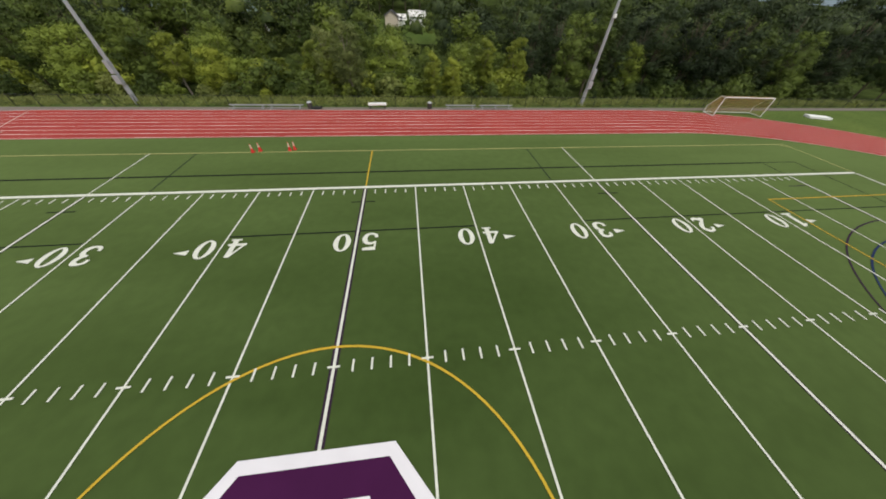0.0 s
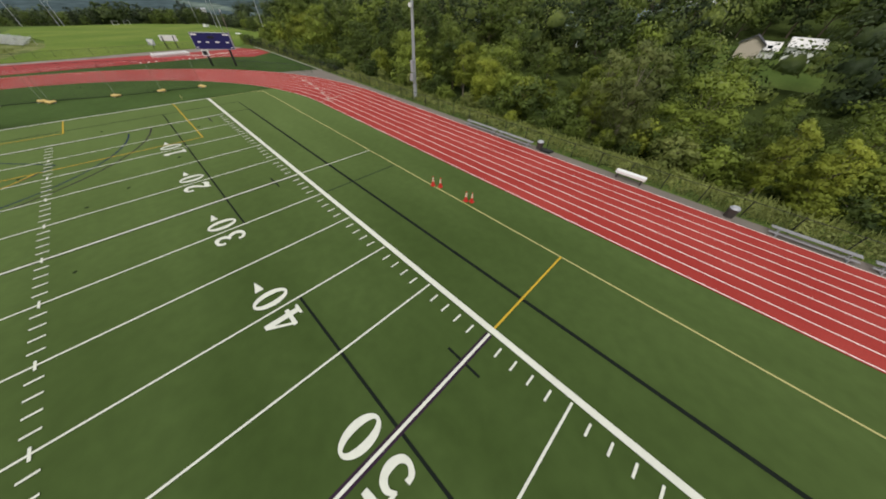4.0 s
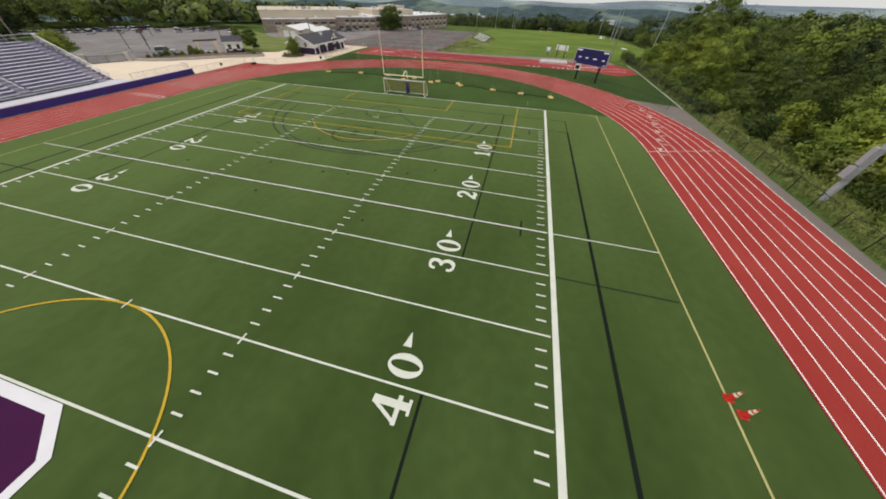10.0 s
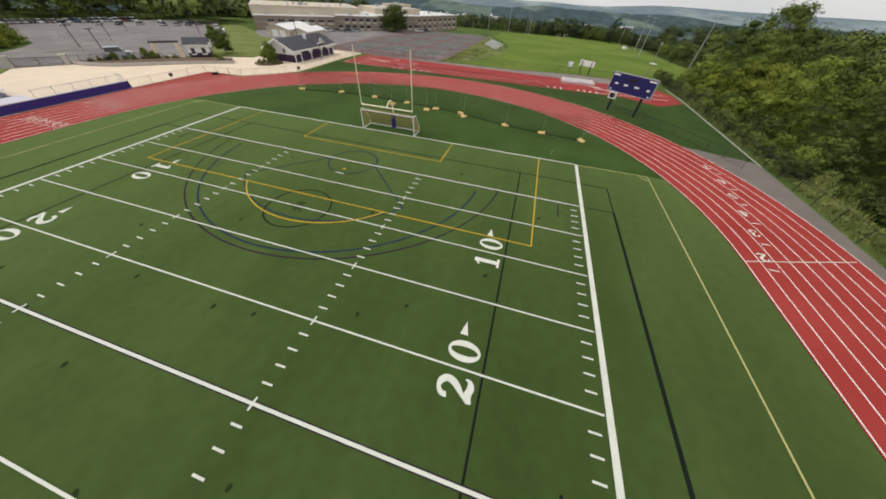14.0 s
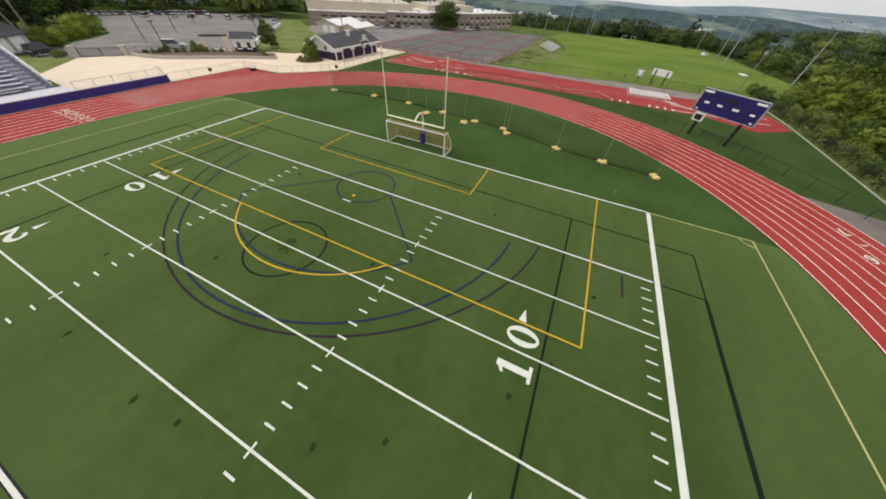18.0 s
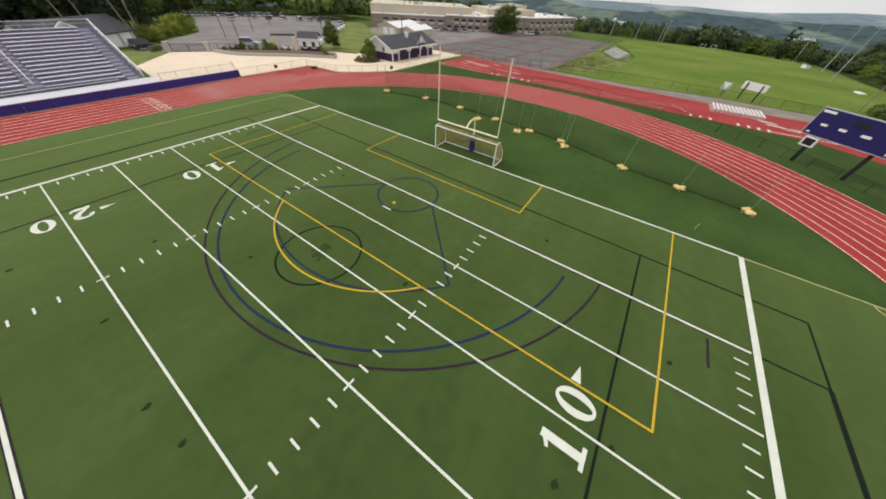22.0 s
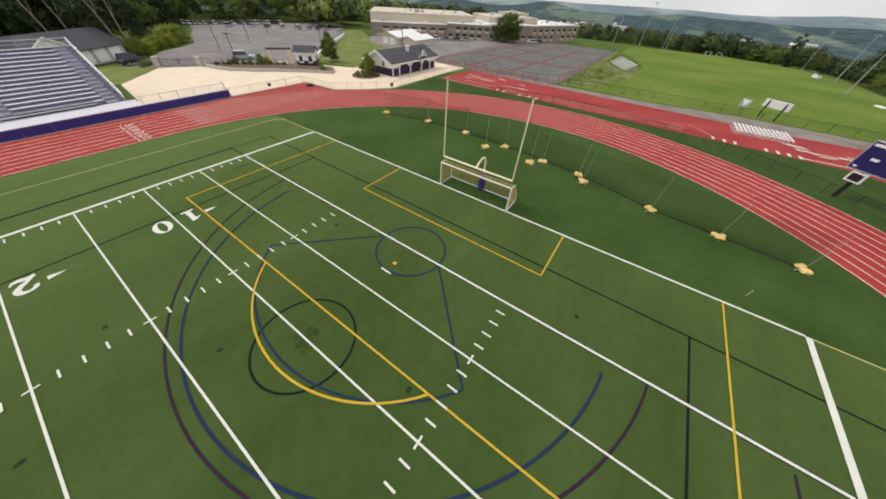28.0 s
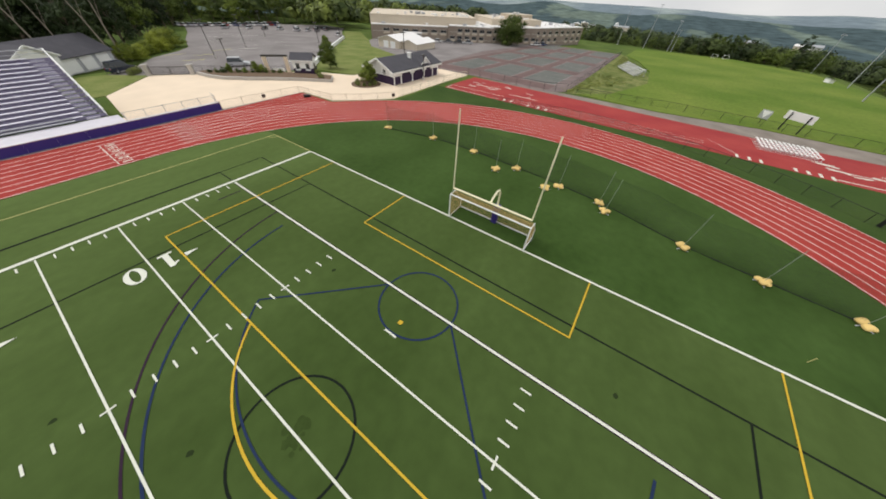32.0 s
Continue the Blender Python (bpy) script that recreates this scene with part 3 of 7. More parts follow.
# ---- field numbers, built as broad serif strokes ----
def smooth_path(pts, n=6):
    out = []
    for i in range(len(pts) - 1):
        p0, p1, p2, p3 = pts[max(i - 1, 0)], pts[i], pts[i + 1], pts[min(i + 2, len(pts) - 1)]
        for k in range(n):
            t = k / n
            out.append(tuple(0.5 * (2 * b + (c - a) * t + (2 * a - 5 * b + 4 * c - d) * t * t + (3 * b - a - 3 * c + d) * t ** 3) for a, b, c, d in zip(p0, p1, p2, p3)))
    return out + [pts[-1]]


def digit(ch):
    """A digit 1.0 wide and 1.0 high, centred."""
    s = Shape()

    def stroke(pts, z):
        p = smooth_path(pts)
        s.strip([(q[0], q[1]) for q in p], [q[2] for q in p], z)
    if ch == "0":
        a, b = arc(0, 0, 1, 0, 352, 44), arc(0, 0, 1, 0, 352, 44)
        v = [(x * 0.50, y * 0.5, 0) for x, y in a] + [(x * 0.21, y * 0.42, 0) for x, y in b]
        n = len(a)
        s.add(v, [(i, (i + 1) % n, (i + 1) % n + n, i + n) for i in range(n)])
    elif ch == "1":
        s.box(-0.14, -0.5, 0, 0.16, 0.5, 0.001).box(-0.36, -0.5, 0, 0.38, -0.40, 0.002)
        stroke([(-0.36, 0.30, 0.08), (-0.18, 0.36, 0.10), (-0.02, 0.46, 0.10)], 0.003)
    elif ch == "4":
        s.box(0.04, -0.5, 0, 0.32, 0.5, 0.001).box(-0.5, -0.24, 0, 0.5, -0.12, 0.002).box(-0.10, -0.5, 0, 0.46, -0.42, 0.003)
        s.add([(-0.5, -0.2, 0.002), (-0.36, -0.2, 0.002), (0.22, 0.5, 0.002), (0.06, 0.5, 0.002)], [(0, 1, 2, 3)])
    elif ch == "2":
        stroke([(-0.36, 0.20, 0.22), (-0.36, 0.33, 0.20), (-0.16, 0.45, 0.12), (0.12, 0.42, 0.20), (0.28, 0.24, 0.30), (0.14, 0.02, 0.24), (-0.18, -0.20, 0.14), (-0.42, -0.40, 0.12)], 0.001)
        stroke([(-0.46, -0.42, 0.16), (-0.15, -0.36, 0.20), (0.12, -0.41, 0.20), (0.36, -0.37, 0.14), (0.44, -0.24, 0.08)], 0.002)
    elif ch == "3":
        stroke([(-0.36, 0.22, 0.20), (-0.34, 0.36, 0.16), (-0.08, 0.45, 0.11), (0.20, 0.38, 0.22), (0.24, 0.20, 0.26), (0.06, 0.06, 0.14), (-0.12, 0.03, 0.09)], 0.001)
        stroke([(-0.10, 0.03, 0.09), (0.12, 0.00, 0.14), (0.30, -0.18, 0.28), (0.22, -0.36, 0.22), (-0.06, -0.45, 0.11), (-0.34, -0.36, 0.16), (-0.37, -0.22, 0.20)], 0.002)
    elif ch == "5":
        s.add([(-0.36, 0.5, 0.001), (-0.26, 0.5, 0.001), (-0.26, 0.02, 0.001), (-0.38, 0.02, 0.001)], [(3, 2, 1, 0)])
        stroke([(-0.36, 0.41, 0.18), (0.0, 0.42, 0.17), (0.38, 0.44, 0.13)], 0.002)
        stroke([(-0.34, 0.03, 0.09), (-0.10, 0.13, 0.12), (0.18, 0.07, 0.20), (0.30, -0.14, 0.30), (0.20, -0.36, 0.20), (-0.06, -0.45, 0.11), (-0.34, -0.36, 0.16), (-0.38, -0.22, 0.20)], 0.003)
    return s


DIGITS = {c: digit(c).mesh("digit", LINE_WHITE) for c in "012345"}
ARROW = Shape().add([(-0.42, -0.24, 0), (0.48, 0.0, 0), (-0.42, 0.24, 0)], [(0, 1, 2)]).mesh("arrow", LINE_WHITE)
for k in range(-4, 5):
    for s in (-1, 1):
        num, x, y = str(50 - 10 * abs(k)), k * 10 * YD, s * 17.07
        t = 0 if s < 0 else 180
        fld = thing("field_number", "white painted field number " + num + " on green turf", "field marking", "field numbers", at=(x, y, 0.034), turn=t)
        for c, off in zip(num, (-0.98, 0.98)):
            d = part("digit", DIGITS[c], None, fld)
            d.matrix_basis = pose(off, 0, 0) @ Matrix.Diagonal((1.22, 1.83, 1.0, 1.0))
        if k:
            e = (1 if k > 0 else -1) * (1 if s < 0 else -1)
            a = part("arrow", ARROW, None, fld)
            a.matrix_basis = pose(2.35 * e, 0.25, 0, 0, 0, 0 if e > 0 else 180)


# ---- the purple block letter at midfield ----
def octagon(hx, hy, cx, cy):
    return [(hx, -cy), (hx, cy), (cx, hy), (-cx, hy), (-hx, cy), (-hx, -cy), (-cx, -hy), (cx, -hy)]


def ring(outer, inner, z):
    n = len(outer)
    return Shape().add([(*p, z) for p in outer] + [(*p, z) for p in inner], [(i, (i + 1) % n, (i + 1) % n + n, i + n) for i in range(n)])


logo = thing("midfield_emblem", "purple eight-sided block letter with white border on turf", "field emblem")
o1, o2, o3, o4 = octagon(4.48, 4.85, 3.02, 2.95), octagon(4.0, 4.38, 2.80, 2.72), octagon(2.90, 3.30, 2.10, 2.0), octagon(2.35, 2.75, 1.75, 1.7)
part("outer_border", ring(o1, o2, 0.034), LOGO_WHITE, logo)
part("letter_body", ring(o2, o3, 0.034), PURPLE_TURF, logo)
part("inner_border", ring(o3, o4, 0.034), LOGO_WHITE, logo)

# ---- running track ----
ti, to = oval(R_IN, 48), oval(R_OUT, 48)
nt = len(ti)
ts = Shape().add([(*p, 0.02) for p in ti] + [(*p, 0.02) for p in to] + [(*p, -0.2) for p in ti] + [(*p, -0.2) for p in to],
                 [(i, i + nt, (i + 1) % nt + nt, (i + 1) % nt) for i in range(nt)] + [(i + 2 * nt, i, (i + 1) % nt, (i + 1) % nt + 2 * nt) for i in range(nt)] + [(i + nt, i + 3 * nt, (i + 1) % nt + 3 * nt, (i + 1) % nt + nt) for i in range(nt)])
track = setting("running_track", ts, TRACK_RED, "red eight-lane running track with white lane lines", "running track")
kerb = Shape().strip(oval(R_IN + 0.02, 48), 0.10, 0.028, True)
part("inner_edge", kerb, TRACK_WORN, track)
for i in range(0, 9):
    part("lane_line", Shape().strip(oval(R_IN + 0.12 + i * (LANE - 0.02), 48), 0.074, 0.026, True), LANE_WHITE, track)
chute = Shape().prism([(BEND, R_OUT + 0.02), (68.6, R_OUT + 0.02)] [::-1] + [(BEND + (R_OUT) * math.sin(radians(a)), R_OUT * math.cos(radians(a))) for a in range(0, 35, 3)] + [(68.7, 38.0)], -0.2, 0.016)
part("sprint_chute", chute, TRACK_RED, track)
for i in range(1, 9):
    y = R_IN + 0.12 + i * (LANE - 0.02)
    x0 = BEND + 4
    x1 = 68.3
    part("chute_line", Shape().strip([(x0, y), (x1, y)], 0.05, 0.030), LANE_WHITE, track)

# ---- track surroundings ----
six = Shape()
p6 = smooth_path([(0.30, 0.30, 0.16), (0.16, 0.44, 0.11), (-0.12, 0.40, 0.18), (-0.32, 0.0, 0.30), (-0.14, -0.40, 0.18), (0.14, -0.42, 0.16), (0.30, -0.20, 0.26), (0.16, 0.02, 0.16), (-0.10, 0.04, 0.12), (-0.28, -0.10, 0.12)])
six.strip([(q[0], q[1]) for q in p6], [q[2] for q in p6], 0.001)
DIGITS["6"] = six.mesh("digit", LINE_WHITE)
DIGITS["7"] = Shape().box(-0.42, 0.34, 0, 0.44, 0.5, 0.001).add([(-0.16, -0.5, 0.002), (0.16, -0.5, 0.002), (0.44, 0.4, 0.002), (0.22, 0.4, 0.002)], [(0, 1, 2, 3)]).mesh("digit", LINE_WHITE)
for dg, lane, ang in (("7", 7, -65.5), ("6", 6, -70.0), ("5", 5, -74.0), ("4", 4, -78.5), ("3", 3, -83.0), ("2", 2, -88.0)):
    r = R_IN + (lane - 0.45) * (LANE - 0.02)
    x, y = BEND + r * math.cos(radians(ang)), r * math.sin(radians(ang))
    d = part("lane_number", DIGITS[dg], None, track)
    d.matrix_basis = pose(x, y, 0.030, 0, 0, ang + 180) @ Matrix.Diagonal((0.75, 0.95, 1, 1))
    a = radians(ang - 2.2)
    part("lane_bar", Shape().strip([(BEND + (r - 0.35) * math.cos(a), (r - 0.35) * math.sin(a)), (BEND + (r + 0.35) * math.cos(a), (r + 0.35) * math.sin(a))], 0.12, 0.030), LINE_WHITE, track)
part("cross_line", Shape().strip([(42.5, -36.75), (43.6, -40.2), (45.6, -46.0)], 0.08, 0.031), LINE_WHITE, track)
for lane in range(1, 9):
    y = R_IN + 0.12 + (lane - 0.5) * (LANE - 0.02)
    if lane < 7:
        g = part("start_number", DIGITS[str(lane)], None, track)
        g.matrix_basis = pose(40.8, y, 0.030, 0, 0, 90) @ Matrix.Diagonal((0.66, 0.85, 1, 1))
        part("start_bar", Shape().box(39.95, y - 0.42, 0.027, 40.05, y + 0.42, 0.031), LINE_WHITE, track)

TRACK_GREY = patchy("track_scuffed", (0.29, 0.060, 0.052), (0.32, 0.100, 0.088), 1.2, 0.35, 0.65, 0.9, (1, 1, 1), 12.0, 0.10, 0.10)
for lane in range(2, 8):
    y = R_IN + 0.12 + (lane - 0.5) * (LANE - 0.02)
    part("scuffed_patch", Shape().box(46.4 + 0.12 * lane, y - 0.50, 0.021, 48.6 + 0.10 * lane, y + 0.50, 0.024), TRACK_GREY, track)
db = thing("storage_box", "small dark box standing at the fence corner", "box", at=(67.6, 43.4, 0.03), turn=-35)
part("body", Shape().prism([(-0.55, -0.3), (0.55, -0.3), (0.55, 0.3), (-0.55, 0.3)], 0, 0.34), RUBBER, db)
part("lid", Shape().prism([(-0.6, -0.34), (0.6, -0.34), (0.6, 0.34), (-0.6, 0.34)], 0.34, 0.40), BRONZE, db)

apron = Shape()
ai = arc(BEND, 0, R_OUT + 0.01, -90, -58, 12)
apron.prism([(-100, -R_OUT - 1.3)] + [(BEND, -R_OUT - 1.3), (58, -R_OUT - 1.3), (64.5, -R_OUT - 1.3)] + ai[::-1] + [(-BEND, -R_OUT - 0.01), (-100, -R_OUT - 0.01)], -0.2, 0.008)
setting("apron", apron, ASPHALT_DARK, "grey asphalt strip between running track and fence", "pavement")
home = Shape().prism([(-52, R_OUT + 0.01), (68.7, R_OUT + 0.03), (68.7, 46.7), (54.9, 47.0), (-52, 47.0)], -0.2, 0.010)
setting("home_strip", home, ASPHALT, "grey asphalt strip beside the home straight", "pavement")
dgrass = [(BEND + (R_OUT + 0.01) * math.cos(radians(a)), (R_OUT + 0.01) * math.sin(radians(a))) for a in range(-58, 42, 4)]
setting("bend_lawn", Shape().prism(dgrass + [(78.0, 30.9), (91.2, 31.4), (91.2, -47.6), (64.6, -47.6)], -0.2, -0.004), TERRACE, "dark green mown grass between track bend and jumping area", "lawn")
setting("mow_strip", Shape().prism([(63.6, -47.68), (105.5, -47.93), (105.5, -48.03), (63.6, -47.78)], -0.2, 0.05), CONCRETE, "pale concrete mowing strip along the fence", "kerb")

jump = setting("jump_area", Shape().prism([(91.2, 29.6), (105.0, 30.2), (104.4, 3.0), (104.0, -20), (103.6, -33), (104.6, -44.5), (98.5, -47.0), (91.4, -47.2), (87.4, -41.9), (91.2, -35.5)], -0.2, 0.016), TRACK_WORN, "red rubber jumping area with white markings", "sports surface")
jm = [([(91.6, 29.2), (91.6, 17.0)], 0.12), ([(94.0, 29.4), (94.0, 17.0)], 0.12), ([(91.6, 29.2), (94.0, 29.4)], 0.12), ([(92.2, 15), (92.8, -17)], 0.08), ([(93.6, 15), (94.2, -17)], 0.08), ([(95.0, 6), (95.4, -17)], 0.07), ([(97.0, -17.5), (92.6, -20.8)], 0.08), ([(92.0, -30.9), (93.0, -45.0)], 0.22), ([(95.4, -31.0), (97.0, -45.8)], 0.22), ([(98.6, 26.0), (99.0, 20.0)], 0.35), ([(96.4, 17.0), (96.7, 11.0)], 0.25)]
for pts, w in jm:
    part("runway_line", Shape().strip(pts, w, 0.022), LINE_WHITE, jump)
rj = random.Random(3)
for y in (-20.8, -22.2, -23.5, -27.1, -28.4, -29.6, -30.8, 16, 14.5, 11.0, 9.0, 7.5):
    part("takeoff_board", Shape().box(91.5, y - 0.18, 0.018, 92.7, y + 0.18, 0.024), LINE_WHITE, jump)
for i in range(9):
    x, y = rj.uniform(96.5, 101.5), rj.uniform(12, 27)
    part("worn_paint", Shape().strip([(x, y), (x + rj.uniform(-0.6, 0.6), y + rj.uniform(0.6, 2.2))], rj.uniform(0.15, 0.5), 0.022 + i * 0.0006), LINE_WHITE, jump)
for i in range(10):
    x, y = rj.uniform(95, 98), rj.uniform(-40, -32)
    part("worn_paint", Shape().strip([(x, y), (x + rj.uniform(-0.6, 0.6), y + rj.uniform(0.6, 2.4))], rj.uniform(0.15, 0.6), 0.022 + i * 0.0006), LINE_WHITE, jump)
setting("service_road", Shape().prism([(105.02, 30.0), (107.6, 8), (108.2, -10), (111.5, -25.5), (111.0, -44), (104.7, -44.6), (103.7, -33), (104.1, -20), (104.5, 3.0)], -0.2, 0.006), SERVICE, "worn brown-grey asphalt service strip beside the jumping area", "pavement")
setting("weedy_bank", Shape().prism([(107.8, 8.2), (109.6, 6.4), (116, 0.6), (140, -5.3), (152, -4.6), (176, 3.5), (206, 8.6), (207, 11.3), (150, 9.5), (109.2, 8.4)], -0.3, 0.045), BANK, "rough weedy bank between courts and practice field", "bank")
upper = Shape().prism([(109.5, 7), (116, 1), (140, -5), (165, -4), (190, 2), (206, 9), (252, 9), (262, -35), (236, -61), (176, -66), (150, -67.5), (126, -65.5), (121.5, -58), (119.5, -50.5), (111.6, -46), (112, -26), (108.7, -10)], -0.3, 0.03)
setting("upper_field", upper, LAWN, "bright green mown grass practice field", "lawn")

hut = thing("equipment_hut", "small pale hut at the practice field's edge", "hut", at=(211, -58.8, 0.0), turn=20)
part("wall", Shape().box(-1.3, -0.7, 0, 1.3, 0.7, 1.1), WHITE_PAINT, hut)
part("roof", Shape().add([(-1.5, -0.9, 1.05), (1.5, -0.9, 1.05), (1.5, 0.9, 1.35), (-1.5, 0.9, 1.35), (-1.5, -0.9, 1.12), (1.5, -0.9, 1.12), (1.5, 0.9, 1.42), (-1.5, 0.9, 1.42)], [(3, 2, 1, 0), (4, 5, 6, 7), (0, 1, 5, 4), (1, 2, 6, 5), (2, 3, 7, 6), (3, 0, 4, 7)]), GALV, hut)

# ---- tennis courts ----
courts = setting("tennis_courts", Shape().prism([(106.2, 12), (106.6, 46), (150, 52), (205, 48), (208, 11.5), (109.5, 8.5)], -0.2, 0.02), COURT_GREY, "faded grey and red hard tennis courts with patchy paint", "tennis court")
zc = 0.026
for i in range(4):
    part("red_band", Shape().box(108 + i * 24.3, 12.5, 0.0, 113.2 + i * 24.3, 47, zc), COURT_RED, courts)
for j in range(3):
    part("red_band", Shape().box(107.5, 21.8 + j * 11.5, 0.0, 203, 24.2 + j * 11.5, zc + 0.003), COURT_RED, courts)
for i in range(4):
    for j in range(3):
        x, y = 114.5 + i * 24.3, 13.2 + j * 11.6
        c = part("court", Shape().box(x, y, 0.0, x + 17.5, y + 8.2, zc + 0.008), COURT_GREEN, courts)
        for a, b in (((x, y), (x + 17.5, y)), ((x, y + 8.2), (x + 17.5, y + 8.2)), ((x, y), (x, y + 8.2)), ((x + 17.5, y), (x + 17.5, y + 8.2)), ((x + 8.7, y), (x + 8.7, y + 8.2))):
            part("court_line", Shape().strip([a, b], 0.06, zc + 0.013), COURT_LINE, courts)

# ---- plaza, lot, verge ----
setting("plaza", Shape().prism([(44.2, 47.35), (68.9, 46.65), (69.3, 38.7), (73.0, 35.3), (77.6, 31.9), (91.2, 32.0), (106, 32.6), (106, 50), (84, 50), (80, 58), (62.0, 74), (55.6, 79.2), (46, 66.5)], -0.2, 0.03), PLAZA, "pale tan concrete entrance plaza", "pavement")
lot = setting("parking_lot", Shape().prism([(57, 92), (50.5, 86), (55.4, 79.6), (62.2, 74.3), (80.7, 60.5), (91, 71.5), (132, 111.5), (156, 142), (172, 160), (178, 185), (150, 200), (104, 197), (92, 160), (82.5, 136), (76, 116), (71.5, 110), (63, 102.5)], -0.2, 0.025), ASPHALT, "worn grey asphalt car park with faded marks", "car park")
rl = random.Random(8)
for i in range(40):
    x = rl.uniform(80, 135)
    y = rl.uniform(x + 5, x + 60)
    if y < 185 and x > 64 + (y - 92) * 0.45 + 4 and y > 95:
        part("faded_stall_line", Shape().strip([(x, y), (x + 3.4, y - 3.4)], 0.12, 0.034), LINE_WHITE, lot)
for k, (x, y) in enumerate(((66, 92), (71, 99), (78, 104), (66, 104))):
    part("faded_stall_line", Shape().strip([(x, y), (x + 4.6, y - 1.2)], 0.5, 0.034 + 0.001 * k), LINE_PALE, lot)
setting("slope_lawn", Shape().prism([(81.2, 60.2), (91.5, 71), (132.5, 111), (156.5, 141), (162, 134), (136, 100), (122, 84), (107, 52), (90, 50.2), (84.6, 50.2)], -0.2, 0.06), ROUGH, "sunlit green lawn beside the car park wall", "lawn")
setting("verge", Shape().prism([(46.2, 66.8), (55.3, 79.4), (50.3, 86.0), (46.5, 87.0), (40, 78), (40, 67)], -0.2, 0.05), ROUGH, "small grass verge beside the bleachers", "lawn")
setting("lot_wall", Shape().prism([(80.9, 60.2), (91.3, 71.2), (132.3, 111.2), (132.0, 111.6), (91.0, 71.6), (80.6, 60.6)], -0.2, 0.85), WHITE_PAINT, "low white concrete wall along the car park", "wall")


# ---- fences ----
def fence(name, pts, height, label, mat=BLACK_PAINT, step=3.0, wires=True, group="", thick=0.04):
    """Chain-link fence: posts, rails and a wire mesh panel for each bay."""
    f = thing(name, label, "fence", group)
    post = Shape().tube((0, 0, -0.3), (0, 0, height + 0.08), thick, n=6).mesh("post", mat)
    panels = {}
    for (x0, y0), (x1, y1) in zip(pts, pts[1:]):
        length = math.hypot(x1 - x0, y1 - y0)
        n = max(1, round(length / step))
        w = length / n
        ang = math.degrees(math.atan2(y1 - y0, x1 - x0))
        key = round(w, 2)
        if key not in panels:
            rails = Shape().tube((0, 0, height), (w, 0, height), 0.025, n=5)
            s = Shape()
            if wires:
                k = 0.22
                i = -height
                while i < w:
                    for up in (0, 1):
                        a0, a1 = max(i, 0.0), min(i + height, w)
                        if a1 - a0 > 0.05:
                            z0, z1 = (a0 - i, a1 - i) if up else (height - (a0 - i), height - (a1 - i))
                            s.beam((a0, 0, z0), (a1, 0, z1), 0.006)
                    i += k
            panels[key] = (rails.mesh("top_rail", mat), s.mesh("wire_mesh", mat) if wires else None)
        for j in range(n):
            x, y = x0 + (x1 - x0) * j / n, y0 + (y1 - y0) * j / n
            z = max(ground_height(x, y), -0.3) + 0.06
            part("post", post, None, f, at=pose(x, y, z))
            part("top_rail", panels[key][0], None, f, at=pose(x, y, z, 0, 0, ang))
            if panels[key][1]:
                tagged(part("wire_mesh", panels[key][1], None, f, at=pose(x, y, z, 0, 0, ang)), kind="stuff")
    return f


fence("chain_link_fence", [(-96, -48.15), (64, -48.15), (108, -48.4), (121, -50.5)], 1.45, "black chain-link fence along the woods side of the track", thick=0.042)
fence("chain_link_fence", arc(BEND, 0, R_OUT + 2.6, -66, 20, 14), 1.2, "black chain-link fence round the track bend", thick=0.03)
fence("chain_link_fence", [(109.3, 6.5), (112.4, -8), (113.0, -26), (112.4, -44.5)], 1.3, "dark chain-link fence between jumping area and practice field")
fence("chain_link_fence", [(105.6, 32.4), (106.2, 13), (109.0, 8.6), (150, 9.6), (207, 11.4)], 1.6, "dark chain-link fence round the tennis courts", wires=False)
fence("plaza_fence", [(55.0, 46.9), (67.9, 46.2), (68.9, 38.2), (72.6, 34.8), (77.3, 31.5), (91.0, 31.7), (104.6, 31.9)], 1.2, "tan-coated chain-link fence between plaza and track", material("tan_fence", (0.46, 0.40, 0.31), 0.6, 0.2, vary=0.08), wires=True)
fence("walkway_rail", [(44.2, 47.6), (54.9, 47.5), (55.2, 49.5)], 1.9, "galvanised chain-link rail above the purple wall", GALV, step=2.0)
fence("lot_fence", [(50.6, 85.8), (55.4, 79.4)], 1.5, "dark metal fence beside the car park gate", BRONZE, wires=False)
fence("lot_fence", [(61.8, 74.2), (67.0, 68.2), (72.5, 64.5)], 1.5, "dark metal picket fence along the planter", BRONZE, step=2.0)
for x, y in ((77.3, 31.5), (61.6, 46.55)):
    sgn = thing("fence_sign", "small dark square sign hung on the tan fence", "sign", at=(x, y - 0.06, 0.75), turn=0 if y > 40 else -25)
    part("plate", Shape().box(-0.32, -0.02, -0.25, 0.32, 0.0, 0.25), BRONZE, sgn)


